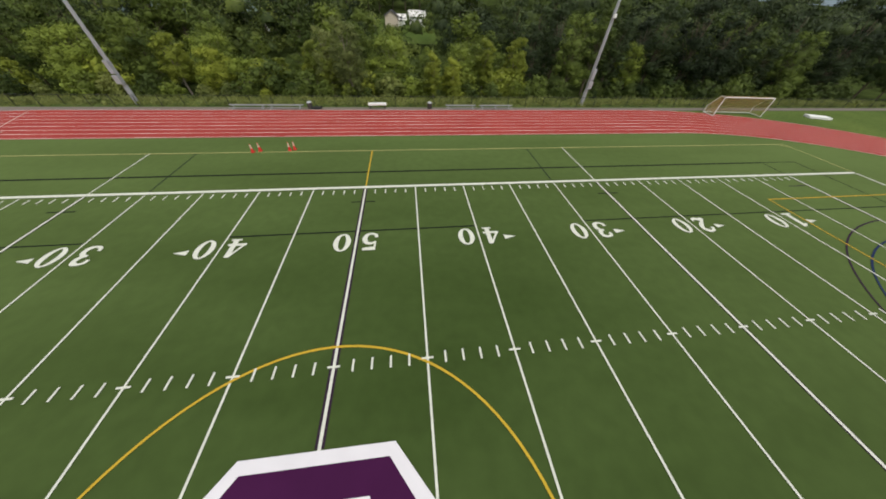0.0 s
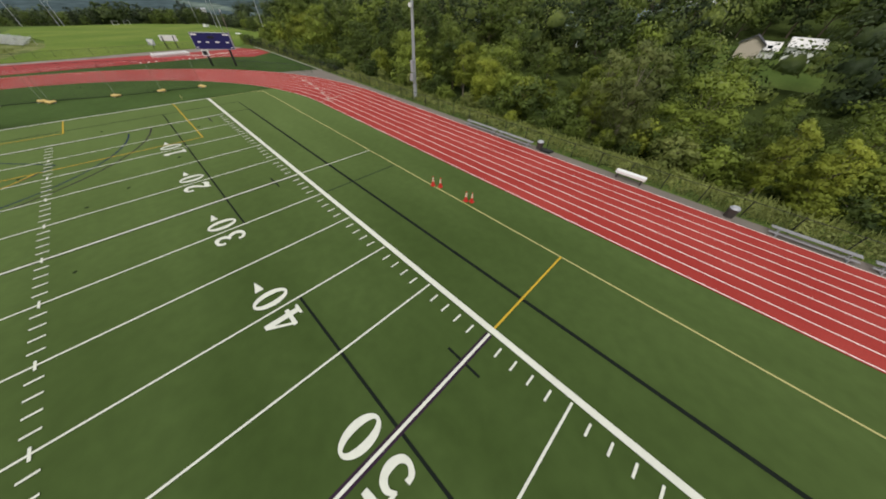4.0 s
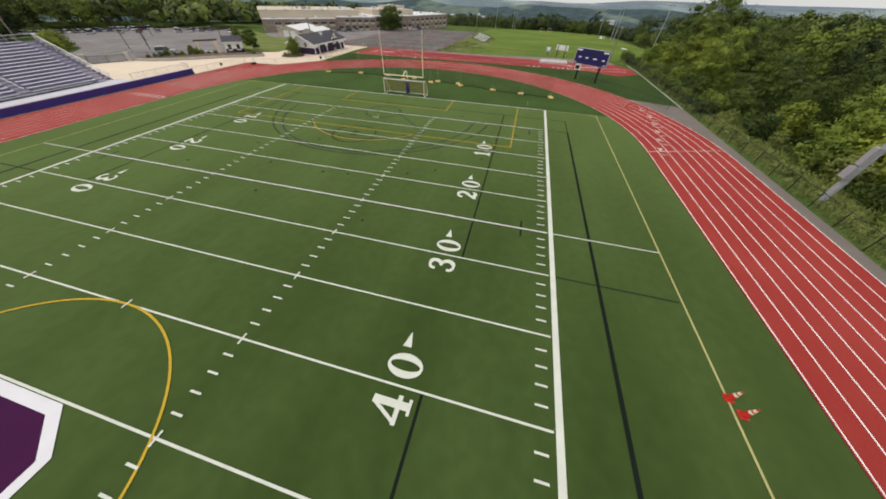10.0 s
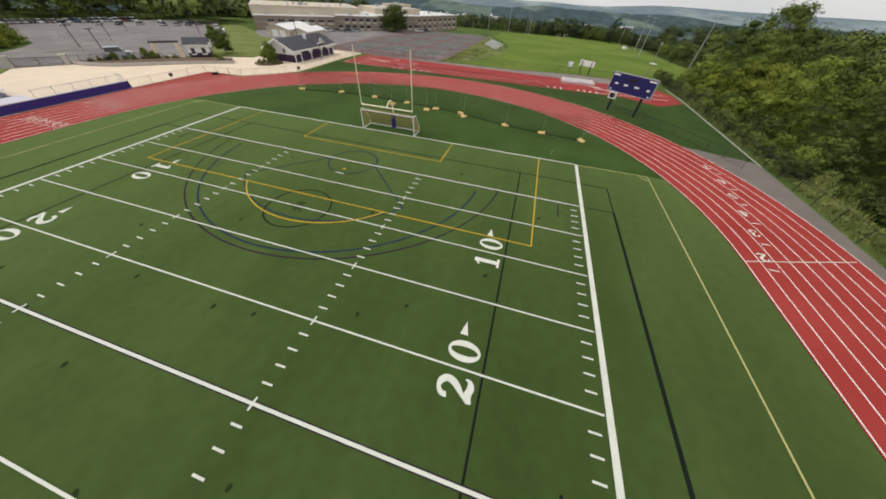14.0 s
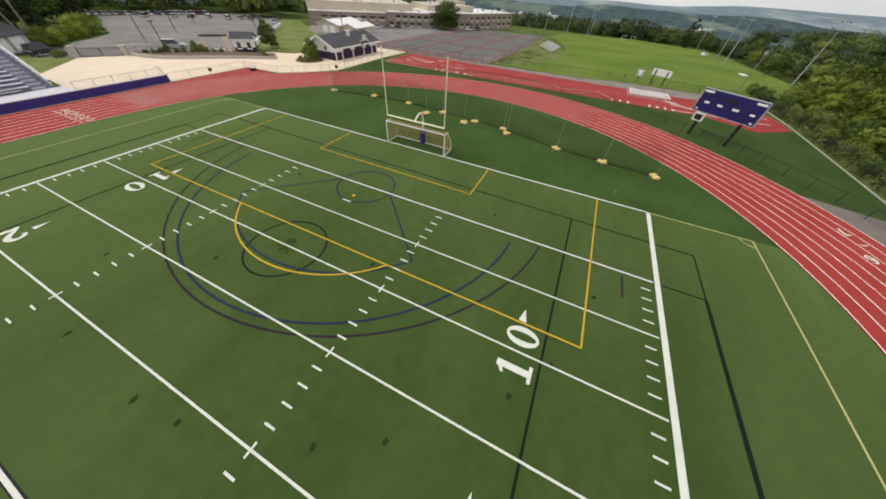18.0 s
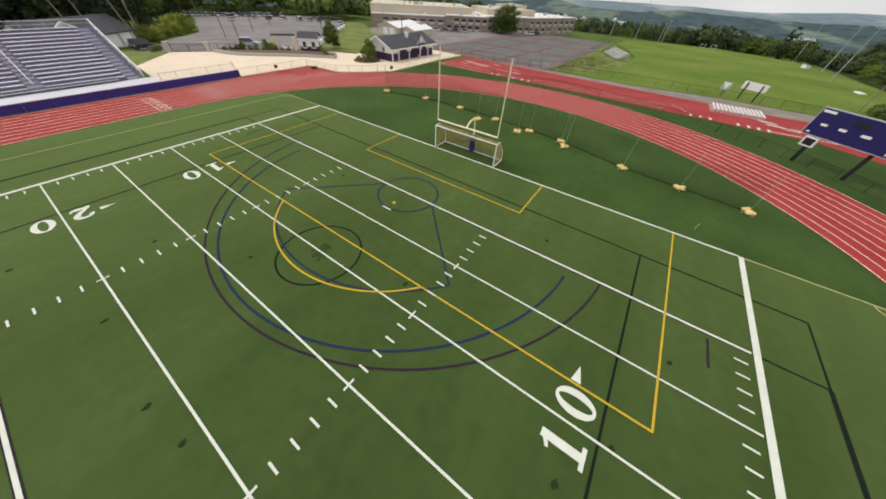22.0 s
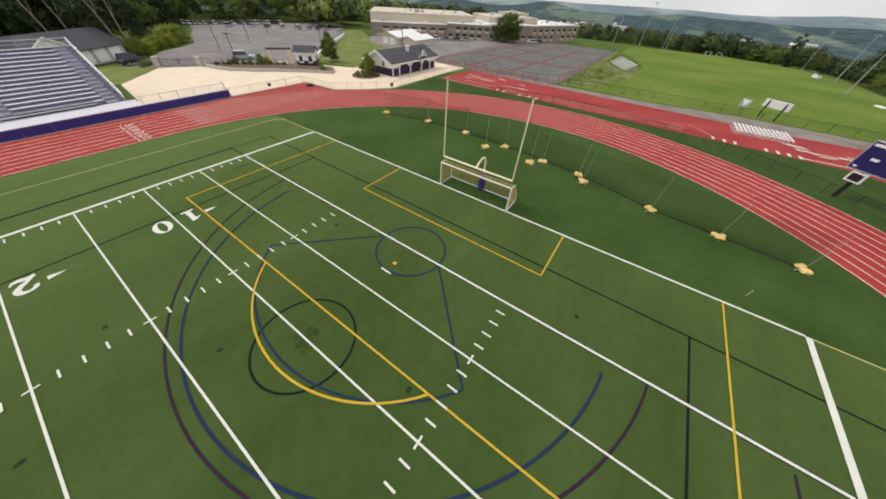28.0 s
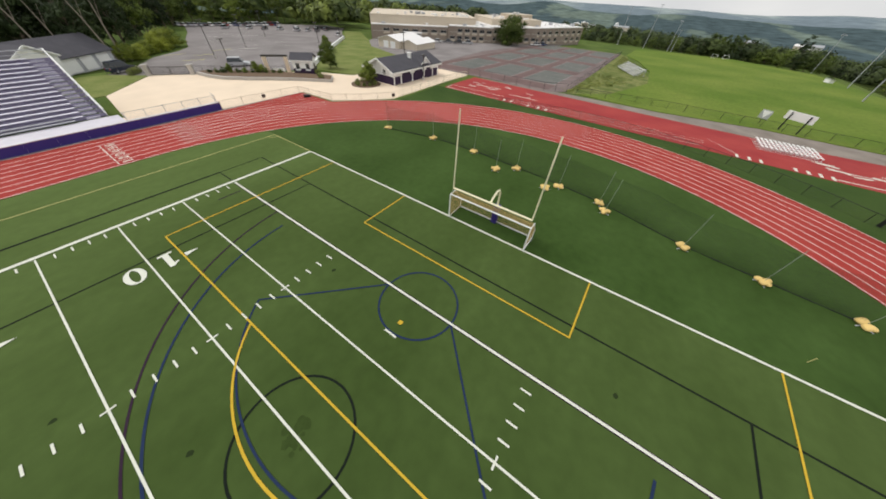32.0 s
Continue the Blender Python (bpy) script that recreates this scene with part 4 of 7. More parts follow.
# ---- poles ----
def light_pole(x, y, height, label, heading=0.0, lamps=8, box=True):
    z = ground_height(x, y)
    p = thing("floodlight_pole", label, "floodlight", "sports floodlights", at=(x, y, z), turn=heading)
    w = 1.0 if box else 0.62
    part("shaft", Shape().tube((0, 0, -0.5), (0, 0, height * 0.5), 0.26 * w, 0.20 * w, 12).tube((0, 0, height * 0.5), (0, 0, height), 0.20 * w, 0.11 * w, 12), GALV, p, smooth=False)
    part("base_sleeve", Shape().tube((0, 0, 0), (0, 0, 2.2), 0.30 * w, 0.29 * w, 12), GALV, p)
    if box:
        part("control_box", Shape().box(0.2, -0.35, 2.6, 0.65, 0.35, 3.6), GALV, p, "grey steel control box")
        part("control_box", Shape().box(0.2, -0.25, 3.8, 0.55, 0.25, 5.3), GALV, p, "tall grey steel control box")
        part("conduit", Shape().tube((0.3, 0, 5.3), (0.22, 0, 9.0), 0.05, n=6), GALV, p)
        part("speaker", Shape().box(0.18, -0.18, 11.4, 0.5, 0.18, 11.85), WHITE_PAINT, p, "white horn loudspeaker box")
    reach = 2.0 if box else 0.75
    for k in range(2 if box else 1):
        zz = height - 0.4 - k * 1.3
        part("crossarm", Shape().box(-0.06, -reach, zz - 0.06, 0.06, reach, zz + 0.06), GALV, p)
        for j in range(lamps // 2):
            yy = reach * 0.85 * (2 * j / (lamps // 2 - 1) - 1)
            part("lamp_head", Shape().tube((0.05, yy, zz), (0.45, yy, zz - 0.16), 0.12, 0.30 if box else 0.20, 8), WHITE_PAINT if box else GALV, p)
    return p


light_pole(35.3, -50.0, 24, "tall galvanised floodlight pole beside the track fence", 90)
light_pole(-34.3, -49.6, 24, "tall galvanised floodlight pole beside the track fence", 90)
for x, y, h in ((135.5, -62, 14), (172.6, -56.6, 13.5), (202.1, -61.5, 14), (250.2, -63.2, 14), (262, 7.2, 19), (266, -5.0, 13.5), (263.5, -6.8, 10), (263, 21.5, 17)):
    light_pole(x, y, h, "slim galvanised floodlight pole beyond the practice field", 160, 4, False)


cp = thing("camera_pole", "slim pale grey pole with white box on top", "pole", at=(112.3, -44.6, 0.03))
part("shaft", Shape().tube((0, 0, 0), (0, 0, 8.0), 0.10, 0.08, 8), PALE_BARK, cp)
part("box", Shape().box(-0.2, -0.18, 7.6, 0.2, 0.18, 8.1), GALV, cp)
fm = thing("field_mat", "pale flat mat lying on the grass", "mat", at=(155, -58, 0.035), turn=15)
part("pad", Shape().box(-1.3, -0.6, 0, 1.3, 0.6, 0.25), WHITE_PAINT, fm)


def lot_lamp(x, y, h):
    p = thing("car_park_lamp", "dark bronze car park lamp post with flat head", "lamp post", "car park lamps", at=(x, y, 0.02))
    part("shaft", Shape().box(-0.07, -0.07, 0, 0.07, 0.07, h), BRONZE, p)
    part("base", Shape().tube((0, 0, 0), (0, 0, 0.7), 0.28, 0.28, 10), CONCRETE, p)
    part("head", Shape().box(-0.7, -0.16, h - 0.02, 0.7, 0.16, h + 0.12), BRONZE, p)


for x, y, h in ((72.7, 90, 7.6), (72.4, 81.8, 4.6), (88, 105, 7.6), (108, 130, 7.6), (118, 165, 7.6), (128, 108.5, 7.6), (92.5, 36.4, 4.6), (104, 52, 6.5), (108, 95, 6.0)):
    lot_lamp(x, y, h)

# ---- goals and field equipment ----
posts = thing("football_goalpost", "cream football goalpost with tall uprights and gooseneck", "goalpost")
posts.matrix_basis = pose(55.0, 0, 0)
part("crossbar", Shape().tube((0, -3.56, 3.05), (0, 3.56, 3.05), 0.085, n=10), CREAM_PAINT, posts)
for s in (-1, 1):
    part("upright", Shape().tube((0, 3.56 * s, 3.05), (0, 3.56 * s, 9.3), 0.055, 0.05, 10), CREAM_PAINT, posts)
neck = Shape()
nk = [(0, 0, 3.05), (0.5, 0, 3.40), (1.0, 0, 3.58), (1.45, 0, 3.50), (1.72, 0, 3.20), (1.80, 0, 2.7), (1.80, 0, 0)]
for a, b in zip(nk, nk[1:]):
    neck.tube(a, b, 0.085, n=10)
part("gooseneck", neck, CREAM_PAINT, posts)
part("post_pad", Shape().box(1.56, -0.24, 0.0, 2.04, 0.24, 1.85), PURPLE_PAD, posts, "purple foam post pad")


def soccer_goal(x, y, turn, label, mat):
    """Mouth along local y at x = 0; the net runs back along +x."""
    g = thing("soccer_goal", label, "soccer goal", "soccer goals", at=(x, y, 0.01), turn=turn)
    h, w, d0, d1 = 2.44, 3.66, 0.75, 2.0
    part("crossbar", Shape().tube((0, -w - 0.06, h), (0, w + 0.06, h), 0.06, n=8), mat, g)
    for s in (-1, 1):
        yy = s * (w + 0.06)
        part("post", Shape().tube((0, yy, 0), (0, yy, h), 0.06, n=8), mat, g)
        part("side_frame", Shape().tube((0, yy, h), (d0, yy, h), 0.04, n=6).tube((d0, yy, h), (d1, yy, 0.9), 0.04, n=6).tube((d1, yy, 0.9), (d1, yy, 0.05), 0.04, n=6).tube((0, yy, 0.05), (d1, yy, 0.05), 0.05, n=6), mat, g)
    part("ground_bar", Shape().tube((d1, -w, 0.05), (d1, w, 0.05), 0.05, n=6), mat, g)
    net = Shape()
    prof = [(d0, h), (d1, 0.9), (d1, 0.05)]
    n = 40
    for i in range(n + 1):
        yy = -w + 2 * w * i / n
        net.beam((0, yy, h), (d0, yy, h), 0.028)
        for (a, za), (b, zb) in zip(prof, prof[1:]):
            net.beam((a, yy, za), (b, yy, zb), 0.028)
    for k in range(1, 14):
        z = h * k / 14
        xx = d1 if z < 0.9 else d1 + (d0 - d1) * (z - 0.9) / (h - 0.9)
        net.beam((xx, -w, z), (xx, w, z), 0.02)
        for s in (-1, 1):
            net.beam((0, s * w, z), (xx, s * w, z), 0.02)
    for s in (-1, 1):
        for k in range(1, 10):
            xx = d1 * k / 10
            zt = h if xx < d0 else h + (0.9 - h) * (xx - d0) / (d1 - d0)
            net.beam((xx, s * w, 0.05), (xx, s * w, zt), 0.02)
    part("net", net, NET_BROWN, g, "brown knotted net")
    return g


soccer_goal(54.84, 0, 0, "white-framed soccer goal with brown net before the goalpost", WHITE_PAINT)
parked = soccer_goal(-58.7, -43.3, -94.0, "white-framed soccer goal parked on the running track", WHITE_PAINT)
parked.matrix_basis = parked.matrix_basis @ Matrix.Diagonal((1.05, 1.14, 1.14, 1))


def cone(x, y):
    c = thing("traffic_cone", "red-orange traffic cone with two cream reflective collars", "traffic cone", "cones beside the field", at=(x, y, 0.0))
    part("base", Shape().prism([(-0.19, -0.16), (-0.16, -0.19), (0.16, -0.19), (0.19, -0.16), (0.19, 0.16), (0.16, 0.19), (-0.16, 0.19), (-0.19, 0.16)], 0.0, 0.05), ORANGE, c)
    part("body", Shape().tube((0, 0, 0.05), (0, 0, 0.46), 0.165, 0.095, 14), ORANGE, c)
    part("collar", Shape().tube((0, 0, 0.46), (0, 0, 0.58), 0.100, 0.082, 14), CREAM_BAND, c, "cream reflective collar")
    part("neck", Shape().tube((0, 0, 0.58), (0, 0, 0.66), 0.078, 0.068, 14), ORANGE, c)
    part("collar", Shape().tube((0, 0, 0.66), (0, 0, 0.80), 0.072, 0.052, 14), CREAM_BAND, c, "cream reflective collar")
    part("tip", Shape().tube((0, 0, 0.80), (0, 0, 0.90), 0.048, 0.032, 12), ORANGE, c)


for x, y in ((12.75, -32.45), (12.1, -32.75), (9.0, -32.75), (8.55, -33.0)):
    cone(x, y)

rb = random.Random(11)
bag = Shape()
ring_pts = []
for zz, rr in ((0.0, 0.20), (0.10, 0.25), (0.20, 0.21), (0.26, 0.10)):
    ring_pts.append([(0.26 + rr * 1.35 * math.cos(radians(36 * k)), rr * math.sin(radians(36 * k)), zz) for k in range(10)])
vs = [p for r_ in ring_pts for p in r_]
bag.add(vs, [(j * 10 + k, j * 10 + (k + 1) % 10, (j + 1) * 10 + (k + 1) % 10, (j + 1) * 10 + k) for j in range(3) for k in range(10)] + [tuple(30 + k for k in range(10))])
bag_mesh = bag.mesh("sandbag", SANDBAG)
NET_POLE = material("dull_green_pole", (0.21, 0.25, 0.19), 0.6, vary=0.2, scale=0.4, fine=20)
NET_POSTS = ((66.6, 22.6), (68.0, 15.4), (68.1, 8.8), (65.7, 4.4), (67.5, 2.5), (65.5, -1.8), (66.8, -2.9), (66.3, -7.3), (65.1, -8.1), (63.9, -14.8), (63.2, -20.2), (62.6, -25.6))
for x, y in NET_POSTS:
    p = thing("net_post", "slim grey ball-net post weighted with yellow sandbags", "net post", "ball-net posts", at=(x, y, 0), turn=rb.uniform(0, 90))
    part("pole", Shape().tube((0, 0, 0), (0, 0, 3.6), 0.024, n=6), NET_POLE, p)
    part("foot", Shape().box(-0.6, -0.04, 0, 0.6, 0.04, 0.05).box(-0.04, -0.6, 0.003, 0.04, 0.6, 0.053), GALV, p)
    for a in range(4):
        part("sandbag", bag_mesh, None, p, "slumped yellow sandbag", at=pose(0, 0, 0.055 + 0.02 * (a % 2), rb.uniform(-6, 6), rb.uniform(-6, 6), 45 + 90 * a + rb.uniform(-25, 25)))
net_line = smooth_path([(66.6, 22.6, 0.2), (68.2, 15.4, 0.3), (68.4, 8.8, 0.3), (67.9, 2.5, 0.35), (67.3, -2.9, 0.35), (66.4, -8.0, 0.35), (64.3, -14.8, 0.3), (63.5, -20.2, 0.3), (62.8, -25.6, 0.3)], 8)
bn = thing("ball_net", "dark ball-stop net hung on slim posts, hem slumped on turf", "net")
NET_DARK = material("dark_net", (0.014, 0.024, 0.012), 0.9, vary=0.2, scale=0.4, fine=20)
sn = Shape()
for a, b in zip(net_line, net_line[1:]):
    sn.tube((a[0], a[1], 0.04), (b[0], b[1], 0.04), 0.04 * rb.uniform(0.5, 1.4), n=6)
part("slumped_net", sn, NET_DARK, bn)
# the standing mesh: cords hung between the posts, sagging a little between them
cords, run = Shape(), [net_line[0]]
for a, b in zip(net_line, net_line[1:]):
    n = max(1, int(math.hypot(b[0] - a[0], b[1] - a[1]) / 0.11))
    run += [tuple(a[k] + (b[k] - a[k]) * (i + 1) / n for k in range(3)) for i in range(n)]
tops = [3.15 - 0.22 * abs(math.sin(0.055 * i)) for i in range(len(run))]
for (x, y, _), h in zip(run, tops):
    cords.beam((x, y, 0.05), (x, y, h), 0.0085)
for k in range(1, 29):
    for i in range(0, len(run) - 6, 6):
        a, b = run[i], run[i + 6]
        cords.beam((a[0], a[1], tops[i] * k / 28), (b[0], b[1], tops[i + 6] * k / 28), 0.0085)
part("net_mesh", cords, NET_DARK, bn, "dark open-knotted netting")
pm = thing("end_pylon", "small pale yellow marker flag behind the end line", "marker flag", at=(56.6, -21.6, 0))
part("stake", Shape().tube((0, 0, 0), (0, 0, 0.6), 0.03, n=6), LINE_PALE, pm)

# ---- scoreboard ----
sb = thing("scoreboard", "navy blue scoreboard with pale panels on two black posts", "scoreboard", at=(79.3, -33.4, 0), turn=-36.5)
# local y runs along the board, local x towards the field
for yy in (-2.35, 2.35):
    part("post", Shape().box(-0.16, yy - 0.16, 0, 0.16, yy + 0.16, 5.2), BLACK_PAINT, sb)
part("cabinet", Shape().box(-0.50, -3.6, 3.0, -0.17, 3.6, 5.65), NAVY, sb)
part("frame", Shape().box(-0.53, -3.65, 2.95, -0.15, 3.65, 3.03).box(-0.53, -3.65, 5.62, -0.15, 3.65, 5.70).box(-0.53, -3.65, 2.95, -0.15, -3.57, 5.7).box(-0.53, 3.57, 2.95, -0.15, 3.65, 5.7), GALV, sb)
for y0, z0, y1, z1 in ((-3.45, 5.25, -2.4, 5.48), (2.4, 5.25, 3.45, 5.48), (-3.05, 4.0, -2.55, 4.22), (-1.3, 4.05, -0.55, 4.28), (0.6, 4.05, 1.2, 4.26), (2.2, 4.05, 2.75, 4.27), (-3.35, 3.2, -3.05, 3.34), (3.05, 3.2, 3.35, 3.34)):
    part("panel", Shape().box(-0.56, y0, z0, -0.50, y1, z1), WHITE_PAINT, sb, "pale score panel")
part("bulb_window", Shape().box(-0.56, -0.6, 4.75, -0.50, 0.6, 5.15), BLACK_PAINT, sb)
clock = part("play_clock", Shape().box(-0.55, 1.75, 1.85, -0.17, 2.95, 2.85), WHITE_PAINT, sb, "white-framed small clock box")
part("clock_face", Shape().box(-0.58, 1.90, 2.0, -0.55, 2.80, 2.7), BLACK_PAINT, clock)

# ---- hurdles stored in rows ----
h0 = None
for i in range(4):
    for j in range(13):
        m = pose(98.35 + i * 1.40 + 0.02 * j, -24.1 - j * 0.56, 0.02, 0, 0, 6)
        if h0 is None:
            h0 = thing("hurdle", "white-barred track hurdle folded low in a tight row", "hurdle", "stored hurdles")
            part("bar", Shape().box(-0.50, -0.13, 0.40, 0.50, 0.13, 0.44), WHITE_PAINT, h0)
            for s in (-0.42, 0.42):
                part("leg", Shape().box(s - 0.025, -0.025, 0, s + 0.025, 0.025, 0.4), WHITE_PAINT, h0)
                part("foot", Shape().box(s - 0.025, -0.02, 0, s + 0.025, 0.5, 0.05), WHITE_PAINT, h0)
            h0.matrix_basis = m
        else:
            copy_thing(h0, m)


# ---- benches and bins beside the woods fence ----
BENCH = material("weathered_aluminium", (0.30, 0.30, 0.31), 0.55, 0.3, vary=0.12, scale=1.0, fine=20)


def team_bench(x, y, length, label):
    b = thing("aluminium_bench", label, "bench", "trackside benches", at=(x, y, 0.01))
    for k, (yy, zz) in enumerate(((-0.13, 0.44), (0.11, 0.44), (0.45, 0.20))):
        part("seat_plank" if k < 2 else "foot_plank", Shape().box(-length / 2, yy - 0.10, zz, length / 2, yy + 0.10, zz + 0.05), BENCH, b)
    n = max(2, round(length / 2))
    for i in range(n):
        xx = -length / 2 + 0.5 + (length - 1) * i / (n - 1)
        part("leg_frame", Shape().beam((xx, -0.2, 0), (xx, -0.05, 0.43), 0.05).beam((xx, 0.2, 0), (xx, 0.1, 0.43), 0.05).box(xx - 0.03, -0.3, 0.38, xx + 0.03, 0.3, 0.43).box(xx - 0.03, -0.3, 0.0, xx + 0.03, 0.7, 0.04).box(xx - 0.03, 0.52, 0.04, xx + 0.03, 0.58, 0.22), GALV, b)


team_bench(18.8, -47.25, 5.0, "long low aluminium bench on the trackside asphalt")
team_bench(13.6, -47.25, 5.0, "long low aluminium bench on the trackside asphalt")
team_bench(-12.6, -47.3, 4.8, "long low aluminium bench on the trackside asphalt")
team_bench(-18.3, -47.3, 5.4, "long low aluminium bench on the trackside asphalt")
wb = thing("white_bench", "thick white-topped bench standing beside the running track", "bench", at=(0.3, -47.3, 0.01), turn=1)
part("seat", Shape().prism([(-1.35, -0.26), (-1.30, -0.31), (1.30, -0.31), (1.35, -0.26), (1.35, 0.26), (1.30, 0.31), (-1.30, 0.31), (-1.35, 0.26)], 0.50, 0.74), WHITE_PAINT, wb)
for xx in (-1.1, 1.1):
    part("leg", Shape().box(xx - 0.08, -0.22, 0, xx + 0.08, 0.22, 0.5), BRONZE, wb)


def bin_(x, y):
    b = thing("litter_bin", "dark round litter bin with pale lid", "litter bin", "litter bins", at=(x, y, 0.01))
    part("drum", Shape().tube((0, 0, 0), (0, 0, 0.8), 0.34, 0.37, 14), BRONZE, b)
    part("lid", Shape().tube((0, 0, 0.8), (0, 0, 0.95), 0.38, 0.26, 14), GALV, b, "pale metal lid")


bin_(10.2, -47.3)
bin_(-7.7, -47.3)
eq = thing("equipment_cover", "dark folded tarpaulin lying on the asphalt", "tarpaulin", at=(9.2, -47.2, 0.01), turn=8)
part("fold", Shape().prism([(-0.7, -0.35), (0.6, -0.4), (0.75, 0.3), (-0.5, 0.38)], 0, 0.22), RUBBER, eq)
mat_ = thing("landing_mat", "pale flat mat lying on the grass beyond the bend", "mat", at=(-73.8, -42.6, -0.02), turn=-20)
part("pad", Shape().box(-1.6, -0.7, 0, 1.6, 0.7, 0.3), WHITE_PAINT, mat_)

# ---- signs, goals and small bleacher by the practice field ----
ps = thing("practice_scoreboard", "pale back of a small scoreboard on dark posts", "scoreboard", at=(113.8, -30.0, 0), turn=-32)
for yy in (-1.3, 1.3):
    part("post", Shape().box(-0.09, yy - 0.09, -0.05, 0.09, yy + 0.09, 2.9), BLACK_PAINT, ps)
part("board", Shape().box(0.09, -2.0, 1.8, 0.30, 2.0, 3.05), METAL_ROOF, ps)
st = thing("practice_sign", "pale square sign with dark emblem on one post", "sign", at=(116.4, -26.3, 0), turn=150)
part("post", Shape().box(-0.05, -0.05, -0.05, 0.05, 0.05, 2.0), BLACK_PAINT, st)
part("plate", Shape().box(0.05, -0.8, 0.9, 0.11, 0.8, 2.3), GALV, st)
part("emblem", Shape().add([(0.125, -0.7, 2.2), (0.125, 0.7, 2.2), (0.125, 0.0, 1.0)], [(0, 2, 1)]), WHITE_PAINT, st, "white pointed emblem")
PALE_METAL = material("pale_metal", (0.70, 0.70, 0.72), 0.5, 0.0, vary=0.08, scale=1.0, fine=10)
sm = thing("small_bleacher", "small grey aluminium bleacher set on the weedy bank", "bleacher", at=(154.5, 2.6, 0), turn=208)
for i in range(5):
    part("seat_plank", Shape().box(-7, i * 0.6, 0.45 + i * 0.36, 7, i * 0.6 + 0.36, 0.50 + i * 0.36), PALE_METAL, sm)
    part("riser", Shape().box(-7, i * 0.6 + 0.40, 0.10 + i * 0.36, 7, i * 0.6 + 0.62, 0.14 + i * 0.36), PALE_METAL, sm)
for s in (-7.0, -2.3, 2.3, 7.0):
    part("side_frame", Shape().beam((s, 0, 0.35), (s, 3.0, 2.05), 0.1).beam((s, 2.9, 0), (s, 2.9, 2.4), 0.08).beam((s, 0.2, 0), (s, 0.2, 0.42), 0.08), GALV, sm)
for x, y, t in ((258, -31.5, 12), (255, -26.5, 12)):
    g = thing("practice_goal", "small white goal frame on the practice field", "soccer goal", "practice goals", at=(x, y, 0.03), turn=t)
    part("frame", Shape().tube((0, -1.2, 0), (0, -1.2, 1.5), 0.05, n=6).tube((0, 1.2, 0), (0, 1.2, 1.5), 0.05, n=6).tube((0, -1.2, 1.5), (0, 1.2, 1.5), 0.05, n=6), WHITE_PAINT, g)
    part("back_frame", Shape().tube((0, -1.2, 1.5), (1.0, -1.2, 0), 0.04, n=6).tube((0, 1.2, 1.5), (1.0, 1.2, 0), 0.04, n=6).tube((1.0, -1.2, 0.04), (1.0, 1.2, 0.04), 0.04, n=6), WHITE_PAINT, g)

# ---- home stand ----
wall_p = thing("trackside_wall", "long purple padded wall with pale coping before the bleachers", "wall")
for i in range(44):
    x0 = -55 + i * 2.5
    part("purple_panel", Shape().box(x0 + 0.01, 46.95, 0, x0 + 2.49, 47.25, 0.98), PURPLE_PAD, wall_p)
part("coping", Shape().box(-55, 46.92, 0.98, 55.0, 47.34, 1.06), ALUMINIUM, wall_p)
WALK = material("walkway_deck", (0.54, 0.52, 0.57), 0.6, vary=0.12, scale=1.2, fine=10)
setting("walkway", Shape().box(-55, 47.27, -0.2, 44.1, 51.0, 0.95), WALK, "raised pale concrete walkway in front of the bleachers", "walkway")
ramp = setting("ramp", Shape().add([(44.1, 47.36, 0.95), (54.9, 47.36, 0.30), (54.9, 49.2, 0.30), (44.1, 49.2, 0.95), (44.1, 47.36, -0.1), (54.9, 47.36, -0.1), (54.9, 49.2, -0.1), (44.1, 49.2, -0.1)], [(0, 1, 2, 3), (4, 5, 1, 0), (6, 7, 3, 2), (5, 6, 2, 1)]), PLAZA, "pale concrete ramp down from the bleachers", "ramp")
stand = thing("bleachers", "long grey aluminium bleachers with many rows of planks", "bleachers")
ROWS, X0, X1, Y0, Z0 = 15, -46.0, 43.2, 51.2, 1.0
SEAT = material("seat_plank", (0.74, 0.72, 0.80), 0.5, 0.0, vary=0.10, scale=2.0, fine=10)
# the dark tone carries the shade between the planks, on risers and decks
RISER_SHADED = material("riser", (0.22, 0.20, 0.29), 0.6, 0.0, vary=0.12, scale=2.0, fine=10)
STEP = material("aisle_step", (0.40, 0.38, 0.46), 0.6, 0.0, vary=0.12, scale=1.0, fine=10)
AISLES = (41.2, 31.7, 18.0, 4.0, -10.0, -24.0)
for r in range(ROWS):
    y, z = Y0 + r * 0.78, Z0 + r * 0.33
    xs = X0
    for a in sorted(AISLES):
        part("seat_plank", Shape().box(xs, y + 0.0, z + 0.38, a - 0.1, y + 0.31, z + 0.45), SEAT, stand)
        xs = a + 1.4
    part("foot_plank", Shape().box(X0, y + 0.42, z - 0.03, X1, y + 0.72, z + 0.02), SEAT, stand)
    part("riser", Shape().box(X0, y + 0.22, z - 0.02, X1, y + 0.26, z + 0.36), RISER_SHADED, stand)
    part("deck", Shape().box(X0, y + 0.26, z - 0.06, X1, y + 1.0, z - 0.035), RISER_SHADED, stand)
    for a in AISLES:
        part("aisle_step", Shape().box(a, y - 0.1, z + 0.0, min(a + 1.3, X1), y + 0.27, z + 0.18), STEP, stand)
yb, zb = Y0 + ROWS * 0.78, Z0 + ROWS * 0.33
